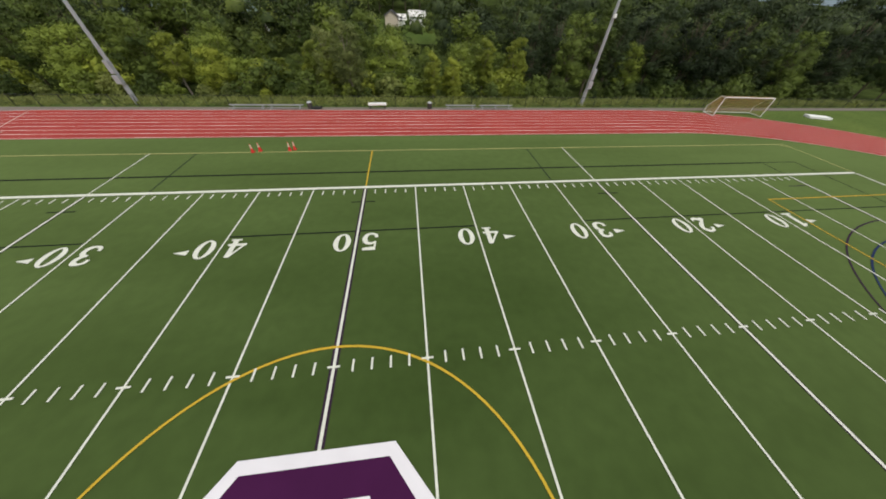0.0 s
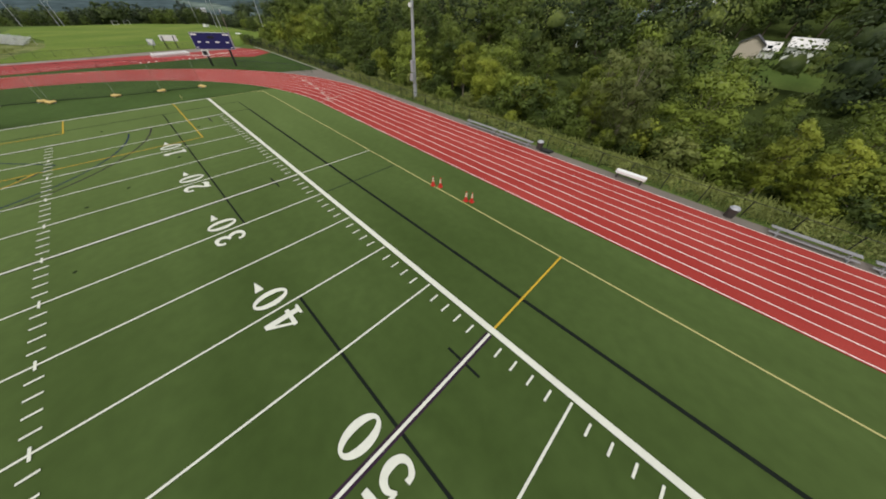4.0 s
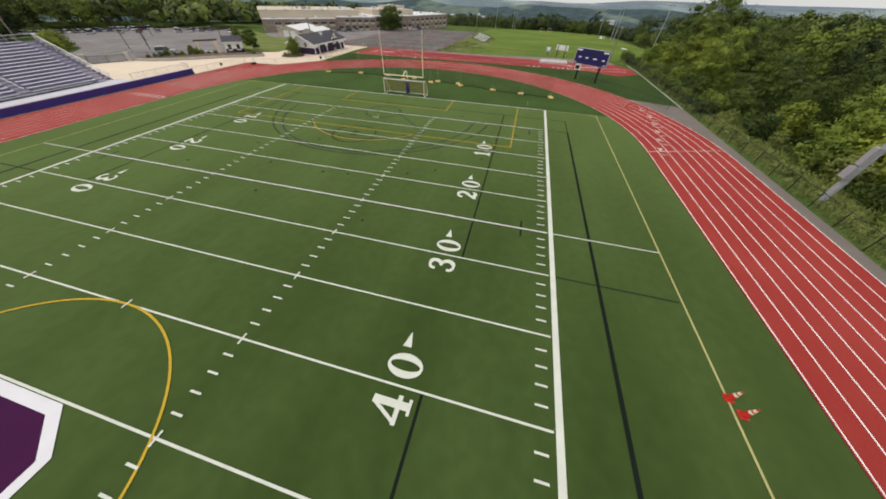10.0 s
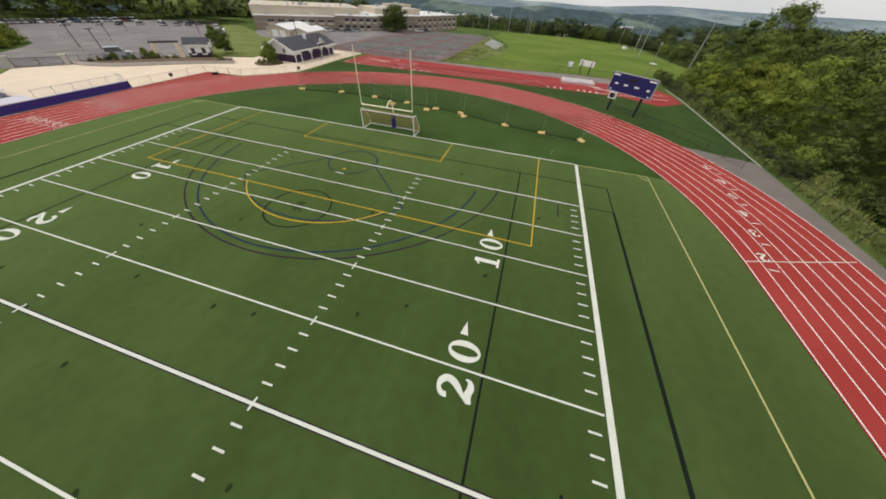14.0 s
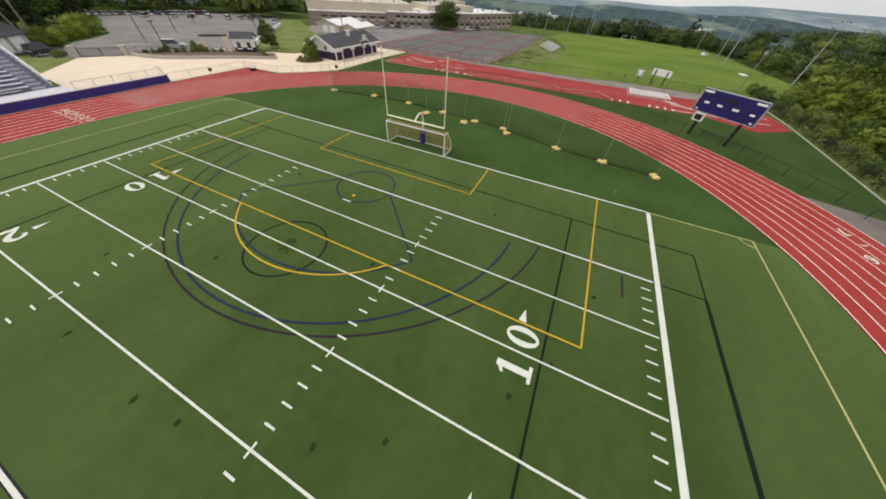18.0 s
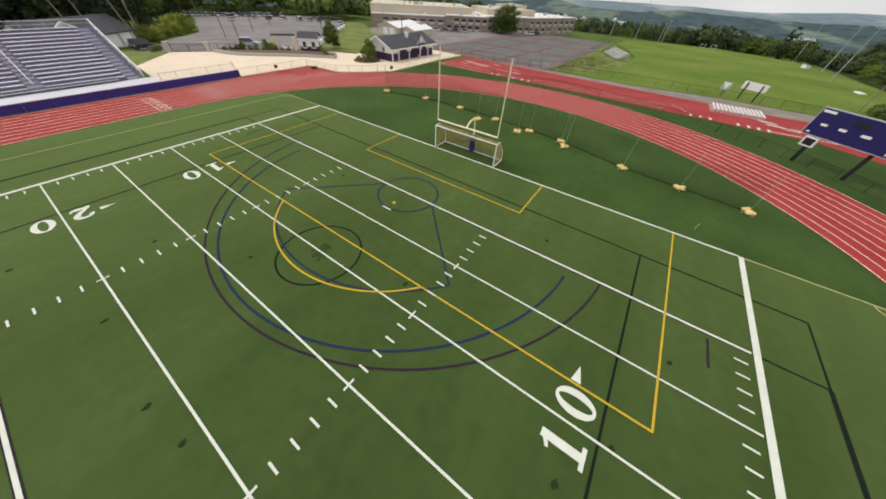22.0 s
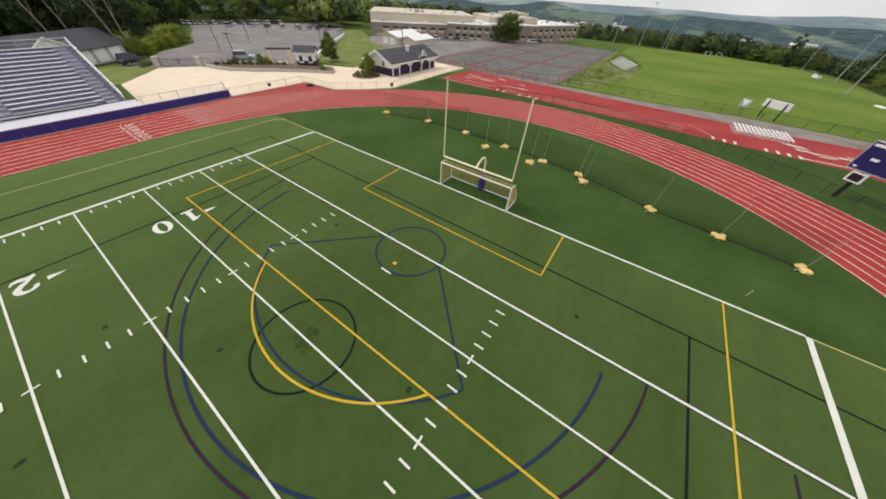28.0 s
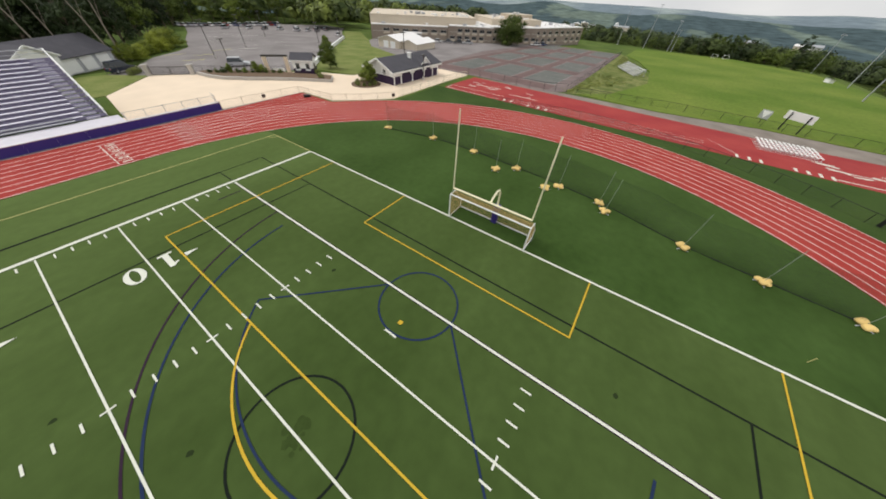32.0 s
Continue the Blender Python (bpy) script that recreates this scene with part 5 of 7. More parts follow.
for x in (X0, X1):
    part("side_rail", Shape().beam((x, Y0 - 0.3, Z0 + 0.9), (x, yb, zb + 0.95), 0.12).beam((x, Y0 - 0.3, Z0 + 0.45), (x, yb, zb + 0.5), 0.06), WHITE_PAINT, stand)
    for r in range(0, ROWS + 1, 2):
        y, z = Y0 + r * 0.78, Z0 + r * 0.33
        part("rail_post", Shape().tube((x, y, z - 0.2), (x, y, z + 0.93), 0.035, n=6), GALV, stand)
    part("side_panel", Shape().add([(x, Y0 - 0.3, Z0 - 0.1), (x, yb, zb - 0.1), (x, yb, zb + 0.12), (x, Y0 - 0.3, Z0 + 0.12), (x - 0.05, Y0 - 0.3, Z0 - 0.1), (x - 0.05, yb, zb - 0.1), (x - 0.05, yb, zb + 0.12), (x - 0.05, Y0 - 0.3, Z0 + 0.12)], [(0, 1, 2, 3), (7, 6, 5, 4), (3, 2, 6, 7), (0, 4, 5, 1)]), ALUMINIUM, stand)
    for y, z in ((yb - 0.3, zb), ((Y0 + yb) / 2, (Z0 + zb) / 2), (Y0 + 2, Z0 + 0.9)):
        part("support_post", Shape().box(x - 0.12, y - 0.1, -0.1, x + 0.08, y + 0.1, z), GALV, stand)
part("back_rail", Shape().beam((X0, yb, zb + 0.95), (X1, yb, zb + 0.95), 0.10).beam((X0, yb, zb + 0.5), (X1, yb, zb + 0.5), 0.05), GALV, stand)
part("front_rail", Shape().beam((X0, Y0 - 0.3, Z0 + 0.55), (X1 - 3, Y0 - 0.3, Z0 + 0.55), 0.06).beam((X0, Y0 - 0.3, Z0 + 0.2), (X1 - 3, Y0 - 0.3, Z0 + 0.2), 0.3, 0.06), GALV, stand)
for k in range(38):
    part("back_post", Shape().tube((X0 + k * 2.41, yb, zb - 0.1), (X0 + k * 2.41, yb, zb + 0.95), 0.03, n=6), GALV, stand)
for a in AISLES[1:]:
    part("aisle_rail", Shape().beam((a + 0.65, Y0, Z0 + 0.85), (a + 0.65, yb - 0.8, zb + 0.65), 0.07), WHITE_PAINT, stand)
    for r in range(0, ROWS, 3):
        part("aisle_rail_post", Shape().tube((a + 0.65, Y0 + r * 0.78, Z0 + r * 0.33), (a + 0.65, Y0 + r * 0.78, Z0 + r * 0.33 + 0.85), 0.025, n=6), GALV, stand)
for k in range(36):
    x = X0 + 1 + k * 2.4
    if x < X1 - 3:
        part("front_post", Shape().tube((x, Y0 - 0.3, 0.95), (x, Y0 - 0.3, Z0 + 0.55), 0.03, n=6), GALV, stand)
for k in range(8):
    x = X0 + 6 + k * 11
    part("support_post", Shape().box(x - 0.1, yb - 0.5, -0.1, x + 0.1, yb - 0.3, zb), GALV, stand)

# ---- buildings ----
def gable_roof(s, x0, y0, x1, y1, z, rise, over=0.4, t=0.14):
    """Ridge along x. Two slabs."""
    ym = (y0 + y1) / 2
    for ya in (y0 - over, y1 + over):
        drop = rise * over / ((y1 - y0) / 2)
        a = (x0 - over, ya, z - drop)
        b = (x1 + over, ya, z - drop)
        c = (x1 + over, ym, z + rise)
        d = (x0 - over, ym, z + rise)
        v = [a, b, c, d] + [(p[0], p[1], p[2] + t) for p in (a, b, c, d)]
        f = [(0, 1, 2, 3), (7, 6, 5, 4), (0, 4, 5, 1), (1, 5, 6, 2), (2, 6, 7, 3), (3, 7, 4, 0)]
        s.add(v, f)
    return s


def gable_end(s, x, y0, y1, z, rise, t=0.12):
    ym = (y0 + y1) / 2
    v = [(x, y0, z), (x, y1, z), (x, ym, z + rise), (x + t, y0, z), (x + t, y1, z), (x + t, ym, z + rise)]
    return s.add(v, [(0, 1, 2), (5, 4, 3), (0, 3, 4, 1), (1, 4, 5, 2), (2, 5, 3, 0)])


def window(parent, at, w, h, frame_mat=WHITE_PAINT):
    """A framed window; local x out of the wall, local y along it."""
    o = part("window", Shape().box(-0.02, -w / 2 - 0.08, -0.08, 0.05, w / 2 + 0.08, 0).box(-0.02, -w / 2 - 0.08, h, 0.05, w / 2 + 0.08, h + 0.08).box(-0.02, -w / 2 - 0.08, 0, 0.05, -w / 2, h).box(-0.02, w / 2, 0, 0.05, w / 2 + 0.08, h), frame_mat, parent, at=at)
    part("pane", Shape().box(-0.02, -w / 2, 0, 0.02, w / 2, h), GLASS_DARK, o)
    return o


# concession building
cb = thing("concession_building", "purple and white concession building with dark shingle roof", "building", at=(84.2, 37.7, 0.0), turn=-1.5)
L, D, H = 15.0, 8.0, 2.6
part("lower_wall", Shape().box(0, 0, 0, L, 0.25, 1.5).box(0, D - 0.25, 0, L, D, 1.5).box(0, 0.25, 0, 0.25, D - 0.25, 1.5).box(L - 0.25, 0.25, 0, L, D - 0.25, 1.5), PURPLE_BLOCK, cb, "dark purple block lower wall")
part("upper_wall", Shape().box(-0.02, -0.02, 1.5, L + 0.02, 0.23, H).box(-0.02, D - 0.23, 1.5, L + 0.02, D + 0.02, H).box(-0.02, 0.23, 1.5, 0.23, D - 0.23, H).box(L - 0.23, 0.23, 1.5, L + 0.02, D - 0.23, H), WHITE_PAINT, cb, "white siding upper wall")
part("gable", gable_end(Shape(), 0.0, 0, D, H, 1.55), WHITE_PAINT, cb, "white siding gable")
part("gable", gable_end(Shape(), L - 0.12, 0, D, H, 1.55), WHITE_PAINT, cb, "white siding gable")
part("roof", gable_roof(Shape(), 0, 0, L, D, H, 1.55, 0.6), SHINGLE, cb)
for a, b in (((-0.66, -0.62, H - 0.38), (-0.66, D / 2, H + 1.63)), ((-0.66, D + 0.62, H - 0.38), (-0.66, D / 2, H + 1.63))):
    part("barge_board", Shape().beam(a, b, 0.08, 0.3), WHITE_PAINT, cb)
part("fascia", Shape().box(-0.6, -0.66, H - 0.52, L + 0.6, -0.58, H - 0.22), WHITE_PAINT, cb)
for x0, x1 in ((2.6, 5.0), (6.6, 9.2), (10.6, 12.0)):
    part("service_shutter", Shape().box(x0, -0.08, 0.6 if x0 != 10.6 else 0, x1, -0.03, 2.3), PURPLE_BLOCK, cb, "closed purple shutter")
for xx in (0.15, 2.2, 5.8, 9.8, 12.9, 14.8):
    part("pilaster", Shape().box(xx - 0.14, -0.1, 0, xx + 0.14, -0.03, H - 0.3), WHITE_PAINT, cb)
dm = part("dormer", gable_end(Shape(), 0, -1.3, 1.3, 0, 1.1), WHITE_PAINT, cb, "small white dormer gable", at=pose(10.2, 0.0, H + 0.15, 0, 0, 90))
part("dormer_roof", gable_roof(Shape(), 0.0, -1.3, 2.6, 1.3, 0, 1.1, 0.2, 0.1), SHINGLE, dm)
part("dormer_trim", Shape().beam((-0.22, -1.5, -0.12), (-0.22, 0, 1.18), 0.06, 0.24).beam((-0.22, 1.5, -0.12), (-0.22, 0, 1.18), 0.06, 0.24), WHITE_PAINT, dm)
part("vent_cupola", Shape().box(7.6, 2.3, H + 0.8, 8.2, 2.9, H + 1.95).prism([(7.5, 2.2), (8.3, 2.2), (8.3, 3.0), (7.5, 3.0)], H + 1.95, H + 2.05), WHITE_PAINT, cb)
window(cb, pose(0.0, 2.6, 1.7, 0, 0, 180), 0.8, 0.8)

# ticket booth and gate
bt = thing("ticket_booth", "small purple and white ticket booth with dark roof", "booth", at=(76.3, 56.6, 0.05), turn=-48.5)
part("plinth", Shape().box(-2.2, -0.2, -0.5, 2.2, 3.4, 0.0), CONCRETE, bt)
part("lower_wall", Shape().box(-2, 0, 0, 2, 3.2, 1.30), PURPLE_BLOCK, bt)
part("upper_wall", Shape().box(-2.02, -0.02, 1.30, 2.02, 3.22, 2.9), WHITE_PAINT, bt)
part("roof", gable_roof(Shape(), -2, 0, 2, 3.2, 2.9, 0.85, 0.35), SHINGLE, bt)
part("gable", gable_end(Shape(), -2.0, 0, 3.2, 2.9, 0.85), WHITE_PAINT, bt)
part("gable", gable_end(Shape(), 1.88, 0, 3.2, 2.9, 0.85), WHITE_PAINT, bt)
part("eave_board", Shape().box(-2.3, -0.42, 2.60, 2.3, -0.36, 2.78), WHITE_PAINT, bt)
part("door", Shape().box(2.0, 1.1, 0, 2.06, 2.1, 2.1), BRONZE, bt, "dark door on the booth's side")
for xx in (-1.0, 1.0):
    window(bt, pose(xx, -0.02, 1.15, 0, 0, -90), 0.75, 1.05)
    part("flower_box", Shape().box(xx - 0.5, -0.25, 0.95, xx + 0.5, -0.02, 1.1), WHITE_PAINT, bt)
gp = thing("entrance_gateway", "tan gateway pillars with dark beam and low gate", "gate", at=(72.6, 64.4, 0.03), turn=-40)
for xx in (0, 4.2):
    part("pillar", Shape().box(xx - 0.35, -0.35, 0, xx + 0.35, 0.35, 2.9), PLAZA, gp)
part("beam", Shape().box(-0.5, -0.3, 2.9, 4.7, 0.3, 3.25), BRONZE, gp)
for i in range(10):
    part("gate_bar", Shape().box(0.55 + i * 0.34, -0.03, 0.1, 0.59 + i * 0.34, 0.03, 1.25), BRONZE, gp)
part("banner", Shape().box(1.0, -0.10, 0.15, 3.4, -0.05, 0.85), WHITE_PAINT, gp, "white banner on the gate")
lg = thing("car_park_gate", "wide dark metal gate between pale stone pillars", "gate", at=(55.6, 79.1, 0.03), turn=-39.5)
for xx in (0, 7.8):
    part("pillar", Shape().box(xx - 0.4, -0.4, 0, xx + 0.4, 0.4, 1.75), CONCRETE, lg)
    part("pillar_cap", Shape().box(xx - 0.5, -0.5, 1.75, xx + 0.5, 0.5, 1.92), CONCRETE, lg)
for k in range(2):
    x0 = 0.5 + k * 3.45
    part("gate_frame", Shape().box(x0, -0.04, 0.1, x0 + 3.35, 0.04, 0.18).box(x0, -0.04, 1.45, x0 + 3.35, 0.04, 1.53).box(x0, -0.04, 0.1, x0 + 0.08, 0.04, 1.5).box(x0 + 3.27, -0.04, 0.1, x0 + 3.35, 0.04, 1.5), BRONZE, lg)
    for i in range(18):
        part("picket", Shape().box(x0 + 0.18 + i * 0.175, -0.02, 0.15, x0 + 0.21 + i * 0.175, 0.02, 1.48), BRONZE, lg)

# planter with stone wall
planter = [(61.9, 73.2), (62.2, 68.5), (63.3, 64.6), (66.0, 60.8), (69.2, 57.8), (73.0, 53.6), (76.8, 48.2), (79.0, 50.6), (76.6, 55.0), (74.0, 58.5), (72.8, 62.5), (67.5, 68.0), (63.5, 73.0)]
setting("planter_wall", Shape().prism(planter, -0.1, 0.55), CONCRETE, "low pale stone planter wall curving round the plaza", "planter wall")
MULCH = material("mulch", (0.13, 0.085, 0.05), 0.95, vary=0.3, scale=0.6, fine=12, bump=0.4)
setting("planter_bed", Shape().prism([(p[0] + (70 - p[0]) * 0.03 + 0.25, p[1] + 0.25) for p in planter], 0.4, 0.60), MULCH, "brown mulch bed inside the planter", "planting bed")
setting("planter_bed_2", Shape().prism(arc(81.0, 42.6, 3.0, 0, 352, 22), -0.1, 0.12), MULCH, "round mulch bed beside the concession building", "planting bed")

# storage building
so = thing("storage_building", "beige storage building with pale metal roofs", "building", at=(124.6, 65.8, -0.7), turn=3)
part("wall", Shape().box(0, 6.5, -1, 14, 16, 2.7), BEIGE_WALL, so)
part("gable", gable_end(Shape(), 0.0, 6.5, 16, 2.7, 1.2), BEIGE_WALL, so)
part("gable", gable_end(Shape(), 13.88, 6.5, 16, 2.7, 1.2), BEIGE_WALL, so)
part("roof", gable_roof(Shape(), 0, 6.5, 14, 16, 2.7, 1.2, 0.4), METAL_ROOF, so)
part("annex_wall", Shape().box(1.5, 0, -1, 13, 6.5, 2.3), BEIGE_WALL, so)
part("annex_gable", gable_end(Shape(), 1.5, 0, 6.5, 2.3, 0.95), BEIGE_WALL, so)
part("annex_gable", gable_end(Shape(), 12.88, 0, 6.5, 2.3, 0.95), BEIGE_WALL, so)
part("annex_roof", gable_roof(Shape(), 1.5, 0, 13, 6.5, 2.3, 0.95, 0.35), METAL_ROOF, so)
for yy in (8.2, 11.4):
    part("door", Shape().box(-0.06, yy, 0, -0.01, yy + 2.2, 2.4), WHITE_PAINT, so)

# garage behind the bleachers
GREY_SIDING = material("grey_siding", (0.46, 0.47, 0.49), 0.7, vary=0.08, scale=1.5, fine=8)
ga = thing("garage", "white-sided garage with grey shingle gable roof", "building", at=(40.9, 86.9, 0.0), turn=36)
part("wall", Shape().box(-2.5, 0, -0.8, 17.6, 8.4, 2.7), GREY_SIDING, ga, "grey siding wall")
part("gable", gable_end(Shape(), -2.5, 0, 8.4, 2.7, 2.5), WHITE_PAINT, ga)
part("gable", gable_end(Shape(), 17.48, 0, 8.4, 2.7, 2.5), WHITE_PAINT, ga)
part("roof", gable_roof(Shape(), -2.5, 0, 17.6, 8.4, 2.7, 2.5, 0.5), SHINGLE, ga)
part("front_gable", gable_end(Shape().box(0, -4.2, -3.3, 4.0, 4.2, 0), 0.0, -4.2, 4.2, 0, 1.9), WHITE_PAINT, ga, "white siding front gable", at=pose(1.9, -0.7, 3.3, 0, 0, 90))
part("front_gable_roof", gable_roof(Shape(), 0, -4.2, 4.6, 4.2, 0, 1.9, 0.35), SHINGLE, ga, at=pose(1.9, -0.7, 3.3, 0, 0, 90))
part("barge_board", Shape().beam((-0.4, -4.55, -0.12), (-0.4, 0, 1.96), 0.08, 0.26).beam((-0.4, 4.55, -0.12), (-0.4, 0, 1.96), 0.08, 0.26), WHITE_PAINT, ga, at=pose(1.9, -0.7, 3.3, 0, 0, 90))
for k in range(3):
    dg = part("garage_door", Shape().box(6.6 + k * 3.6, -0.06, 0, 9.4 + k * 3.6, -0.01, 2.3), WHITE_PAINT, ga)
    for i in range(1, 4):
        part("door_panel", Shape().box(6.65 + k * 3.6, -0.09, i * 0.57 - 0.5, 9.35 + k * 3.6, -0.06, i * 0.57 + 0.02), WHITE_PAINT, dg)
    part("door_surround", Shape().box(6.4 + k * 3.6, -0.08, 0, 6.58 + k * 3.6, -0.01, 2.4), GALV, ga)
    part("door_surround", Shape().box(9.42 + k * 3.6, -0.08, 0, 9.6 + k * 3.6, -0.01, 2.4), GALV, ga)

# school: long flat-roofed wings
school = thing("school_building", "long tan brick school with flat roofs and window bands", "building")


def wing(x, y, turn, length, depth, h, mat, rows=(), every=3.2, w=2.0, hh=1.0, seed=0):
    """Facade along local x, depth behind it along local y."""
    o = part("wing", Shape().box(0, 0, -3.0, length, depth, h), mat, school, at=pose(x, y, 0, 0, 0, turn))
    part("parapet", Shape().box(-0.12, -0.12, h, length + 0.12, depth + 0.12, h + 0.30), METAL_ROOF if rows else TAN_PANEL, o, "pale roof edge")
    rn = random.Random(seed)
    n = int(length / every)
    for z in rows:
        part("sill_band", Shape().box(0, -0.06, z - 0.25, length, -0.01, z - 0.08), CONCRETE, o)
        for i in range(n):
            if rn.random() < 0.22:
                continue
            xx = (i + 0.5) * length / n
            part("spandrel", Shape().box(xx - w / 2 - 0.1, -0.05, z - 0.95, xx + w / 2 + 0.1, -0.005, z - 0.27), TAN_PANEL, o)
            part("window_frame", Shape().box(xx - w / 2 - 0.08, -0.07, z - 0.08, xx + w / 2 + 0.08, -0.02, z + hh + 0.08), CONCRETE, o)
            for k in range(2):
                part("window_pane", Shape().box(xx - w / 2 + k * (w / 2 + 0.04), -0.10, z, xx - 0.04 + k * (w / 2 + 0.04), -0.06, z + hh), GLASS_DARK, o)
    for i in range(0, n + 1, 2):
        if rows:
            part("pilaster", Shape().box(i * length / n - 0.35, -0.16, 0, i * length / n + 0.35, -0.004, h - 0.15), TAN_BRICK, o)
    for i in range(int(length / 2.2)):
        ux, uy, us = rn.uniform(1.5, length - 3), rn.uniform(1.2, min(depth - 3, 14)), rn.uniform(0.5, 1.9)
        part("roof_unit", Shape().box(ux, uy, h + 0.3, ux + us, uy + us * 0.8, h + 0.3 + rn.uniform(0.3, 1.0)), (GALV, METAL_ROOF, WHITE_PAINT)[i % 3], o)
    return o


wing(143.5, 105.5, -48, 34, 16, 4.9, TAN_BRICK, (3.0,), 4.2, 2.6, 0.8, 1)
wing(146.0, 108.5, -48, 48, 34, 8.1, TAN_PANEL, (), seed=2)
wing(166.0, 79.5, -56, 20, 20, 5.4, TAN_BRICK, (1.1, 3.6), 3.3, seed=3)
wing(177.0, 64.0, -40, 24, 24, 5.6, TAN_BRICK, (1.1, 3.7), 3.3, seed=4)
wing(183.5, 67.5, -40, 26, 24, 8.1, TAN_PANEL, (), seed=5)
wing(195.5, 50.0, -22, 36, 26, 6.0, TAN_BRICK, (1.1, 3.8), 4.4, 1.8, seed=6)
wing(196.0, 62.0, -22, 12, 10, 9.8, TAN_PANEL, (), seed=7)
wing(160, 118.0, -48, 30, 24, 7.0, TAN_BRICK, (), seed=8)
part("entrance_canopy", Shape().box(14, -3.0, 2.6, 22, -0.2, 2.95).box(14.3, -2.8, 0, 14.6, -2.5, 2.6).box(21.4, -2.8, 0, 21.7, -2.5, 2.6), METAL_ROOF, school, at=pose(143.5, 105.5, 0, 0, 0, -48))
part("entrance_glazing", Shape().box(15, -0.2, 0, 21, -0.17, 2.5), GLASS_DARK, school, at=pose(143.5, 105.5, 0, 0, 0, -48))
setting("school_yard", Shape().prism([(106.2, 46.2), (107, 52), (122, 84), (136, 100), (143, 105), (166, 79), (178, 63), (195, 49), (228, 37), (206, 48.2), (150, 52.2)], -0.2, 0.012), ASPHALT, "worn grey asphalt yard in front of the school", "pavement")


# houses beyond the woods
def house(x, y, z, turn, w, d, h, wall_mat, label):
    o = thing("house", label, "house", "houses beyond the woods", at=(x, y, z), turn=turn)
    part("wall", Shape().box(0, 0, -3, w, d, h), wall_mat, o)
    part("gable", gable_end(Shape(), 0.0, 0, d, h, d * 0.32), wall_mat, o)
    part("gable", gable_end(Shape(), w - 0.12, 0, d, h, d * 0.32), wall_mat, o)
    part("roof", gable_roof(Shape(), 0, 0, w, d, h, d * 0.32, 0.5), SHINGLE if wall_mat is BEIGE_WALL else METAL_ROOF, o)
    for k in range(int(w // 3)):
        window(o, pose(1.6 + k * 3, d + 0.02, 1.0, 0, 0, 90), 1.0, 1.3)
    return o


house(2.4, -141, ground_height(0, -138) + 0.4, 90, 6, 4.8, 2.3, BEIGE_WALL, "pale gabled house seen between distant trees")
house(-5.0, -141, ground_height(-2, -138) + 0.2, 4, 5, 4.0, 1.6, WHITE_PAINT, "low white house wing beyond the woods")
house(-12.4, -141, ground_height(-10, -138) + 1.0, 4, 5.6, 4.4, 1.9, WHITE_PAINT, "white house with pale roof beyond the woods")
house(48.5, -141, ground_height(46, -141) + 1.6, 160, 5, 5, 2.2, WHITE_PAINT, "small white shed house beyond the woods")
house(-128, -190, 2.0, 190, 9, 7, 3.2, METAL_ROOF, "pale grey house beyond the woods")


# ---- vehicles ----
def car(x, y, turn, paint, label, suv=False, z=0.03):
    c = thing("parked_car", label, "car", "parked cars", at=(x, y, z), turn=turn)
    h1, h2 = (0.95, 1.75) if suv else (0.80, 1.42)
    prof = [(-2.25, 0.35), (-2.25, h1 - 0.1), (-2.1, h1), (-1.95, h1) if not suv else (-2.1, h1), (1.05, h1), (2.05, h1 - 0.12), (2.25, 0.6), (2.25, 0.35)]
    v = [(p[0], -0.9, p[1]) for p in prof] + [(p[0], 0.9, p[1]) for p in prof]
    n = len(prof)
    part("body", Shape().add(v, [tuple(range(n)), tuple(range(2 * n - 1, n - 1, -1))] + [(i + n, (i + 1) % n + n, (i + 1) % n, i) for i in range(n)]), paint, c)
    b0, b1, t0, t1 = (-2.05, 1.15, -1.9, 0.45) if suv else (-1.7, 1.1, -1.0, 0.35)
    cab = [(b0, -0.86, h1), (b1, -0.86, h1), (b1, 0.86, h1), (b0, 0.86, h1), (t0, -0.68, h2), (t1, -0.68, h2), (t1, 0.68, h2), (t0, 0.68, h2)]
    part("glasshouse", Shape().add(cab, [(0, 1, 5, 4), (1, 2, 6, 5), (2, 3, 7, 6), (3, 0, 4, 7), (4, 5, 6, 7)]), GLASS_DARK, c, "dark window glass")
    part("roof_panel", Shape().box(t0 - 0.02, -0.7, h2 - 0.02, t1 + 0.02, 0.7, h2 + 0.04), paint, c)
    for wx in (-1.4, 1.4):
        for wy in (-0.82, 0.82):
            w = part("wheel", Shape().tube((wx, wy - 0.1, 0.33), (wx, wy + 0.1, 0.33), 0.33, n=14), RUBBER, c)
            part("rim", Shape().tube((wx, wy + (0.11 if wy > 0 else -0.11), 0.33), (wx, wy + (0.12 if wy > 0 else -0.12), 0.33), 0.2, n=12), GALV, w)
    for s in (-0.65, 0.65):
        part("headlight", Shape().box(2.18, s - 0.18, 0.6, 2.27, s + 0.18, 0.75), WHITE_PAINT, c)
        part("tail_light", Shape().box(-2.28, s - 0.16, 0.7, -2.22, s + 0.16, 0.9), CAR_PAINTS[3], c)
    return c


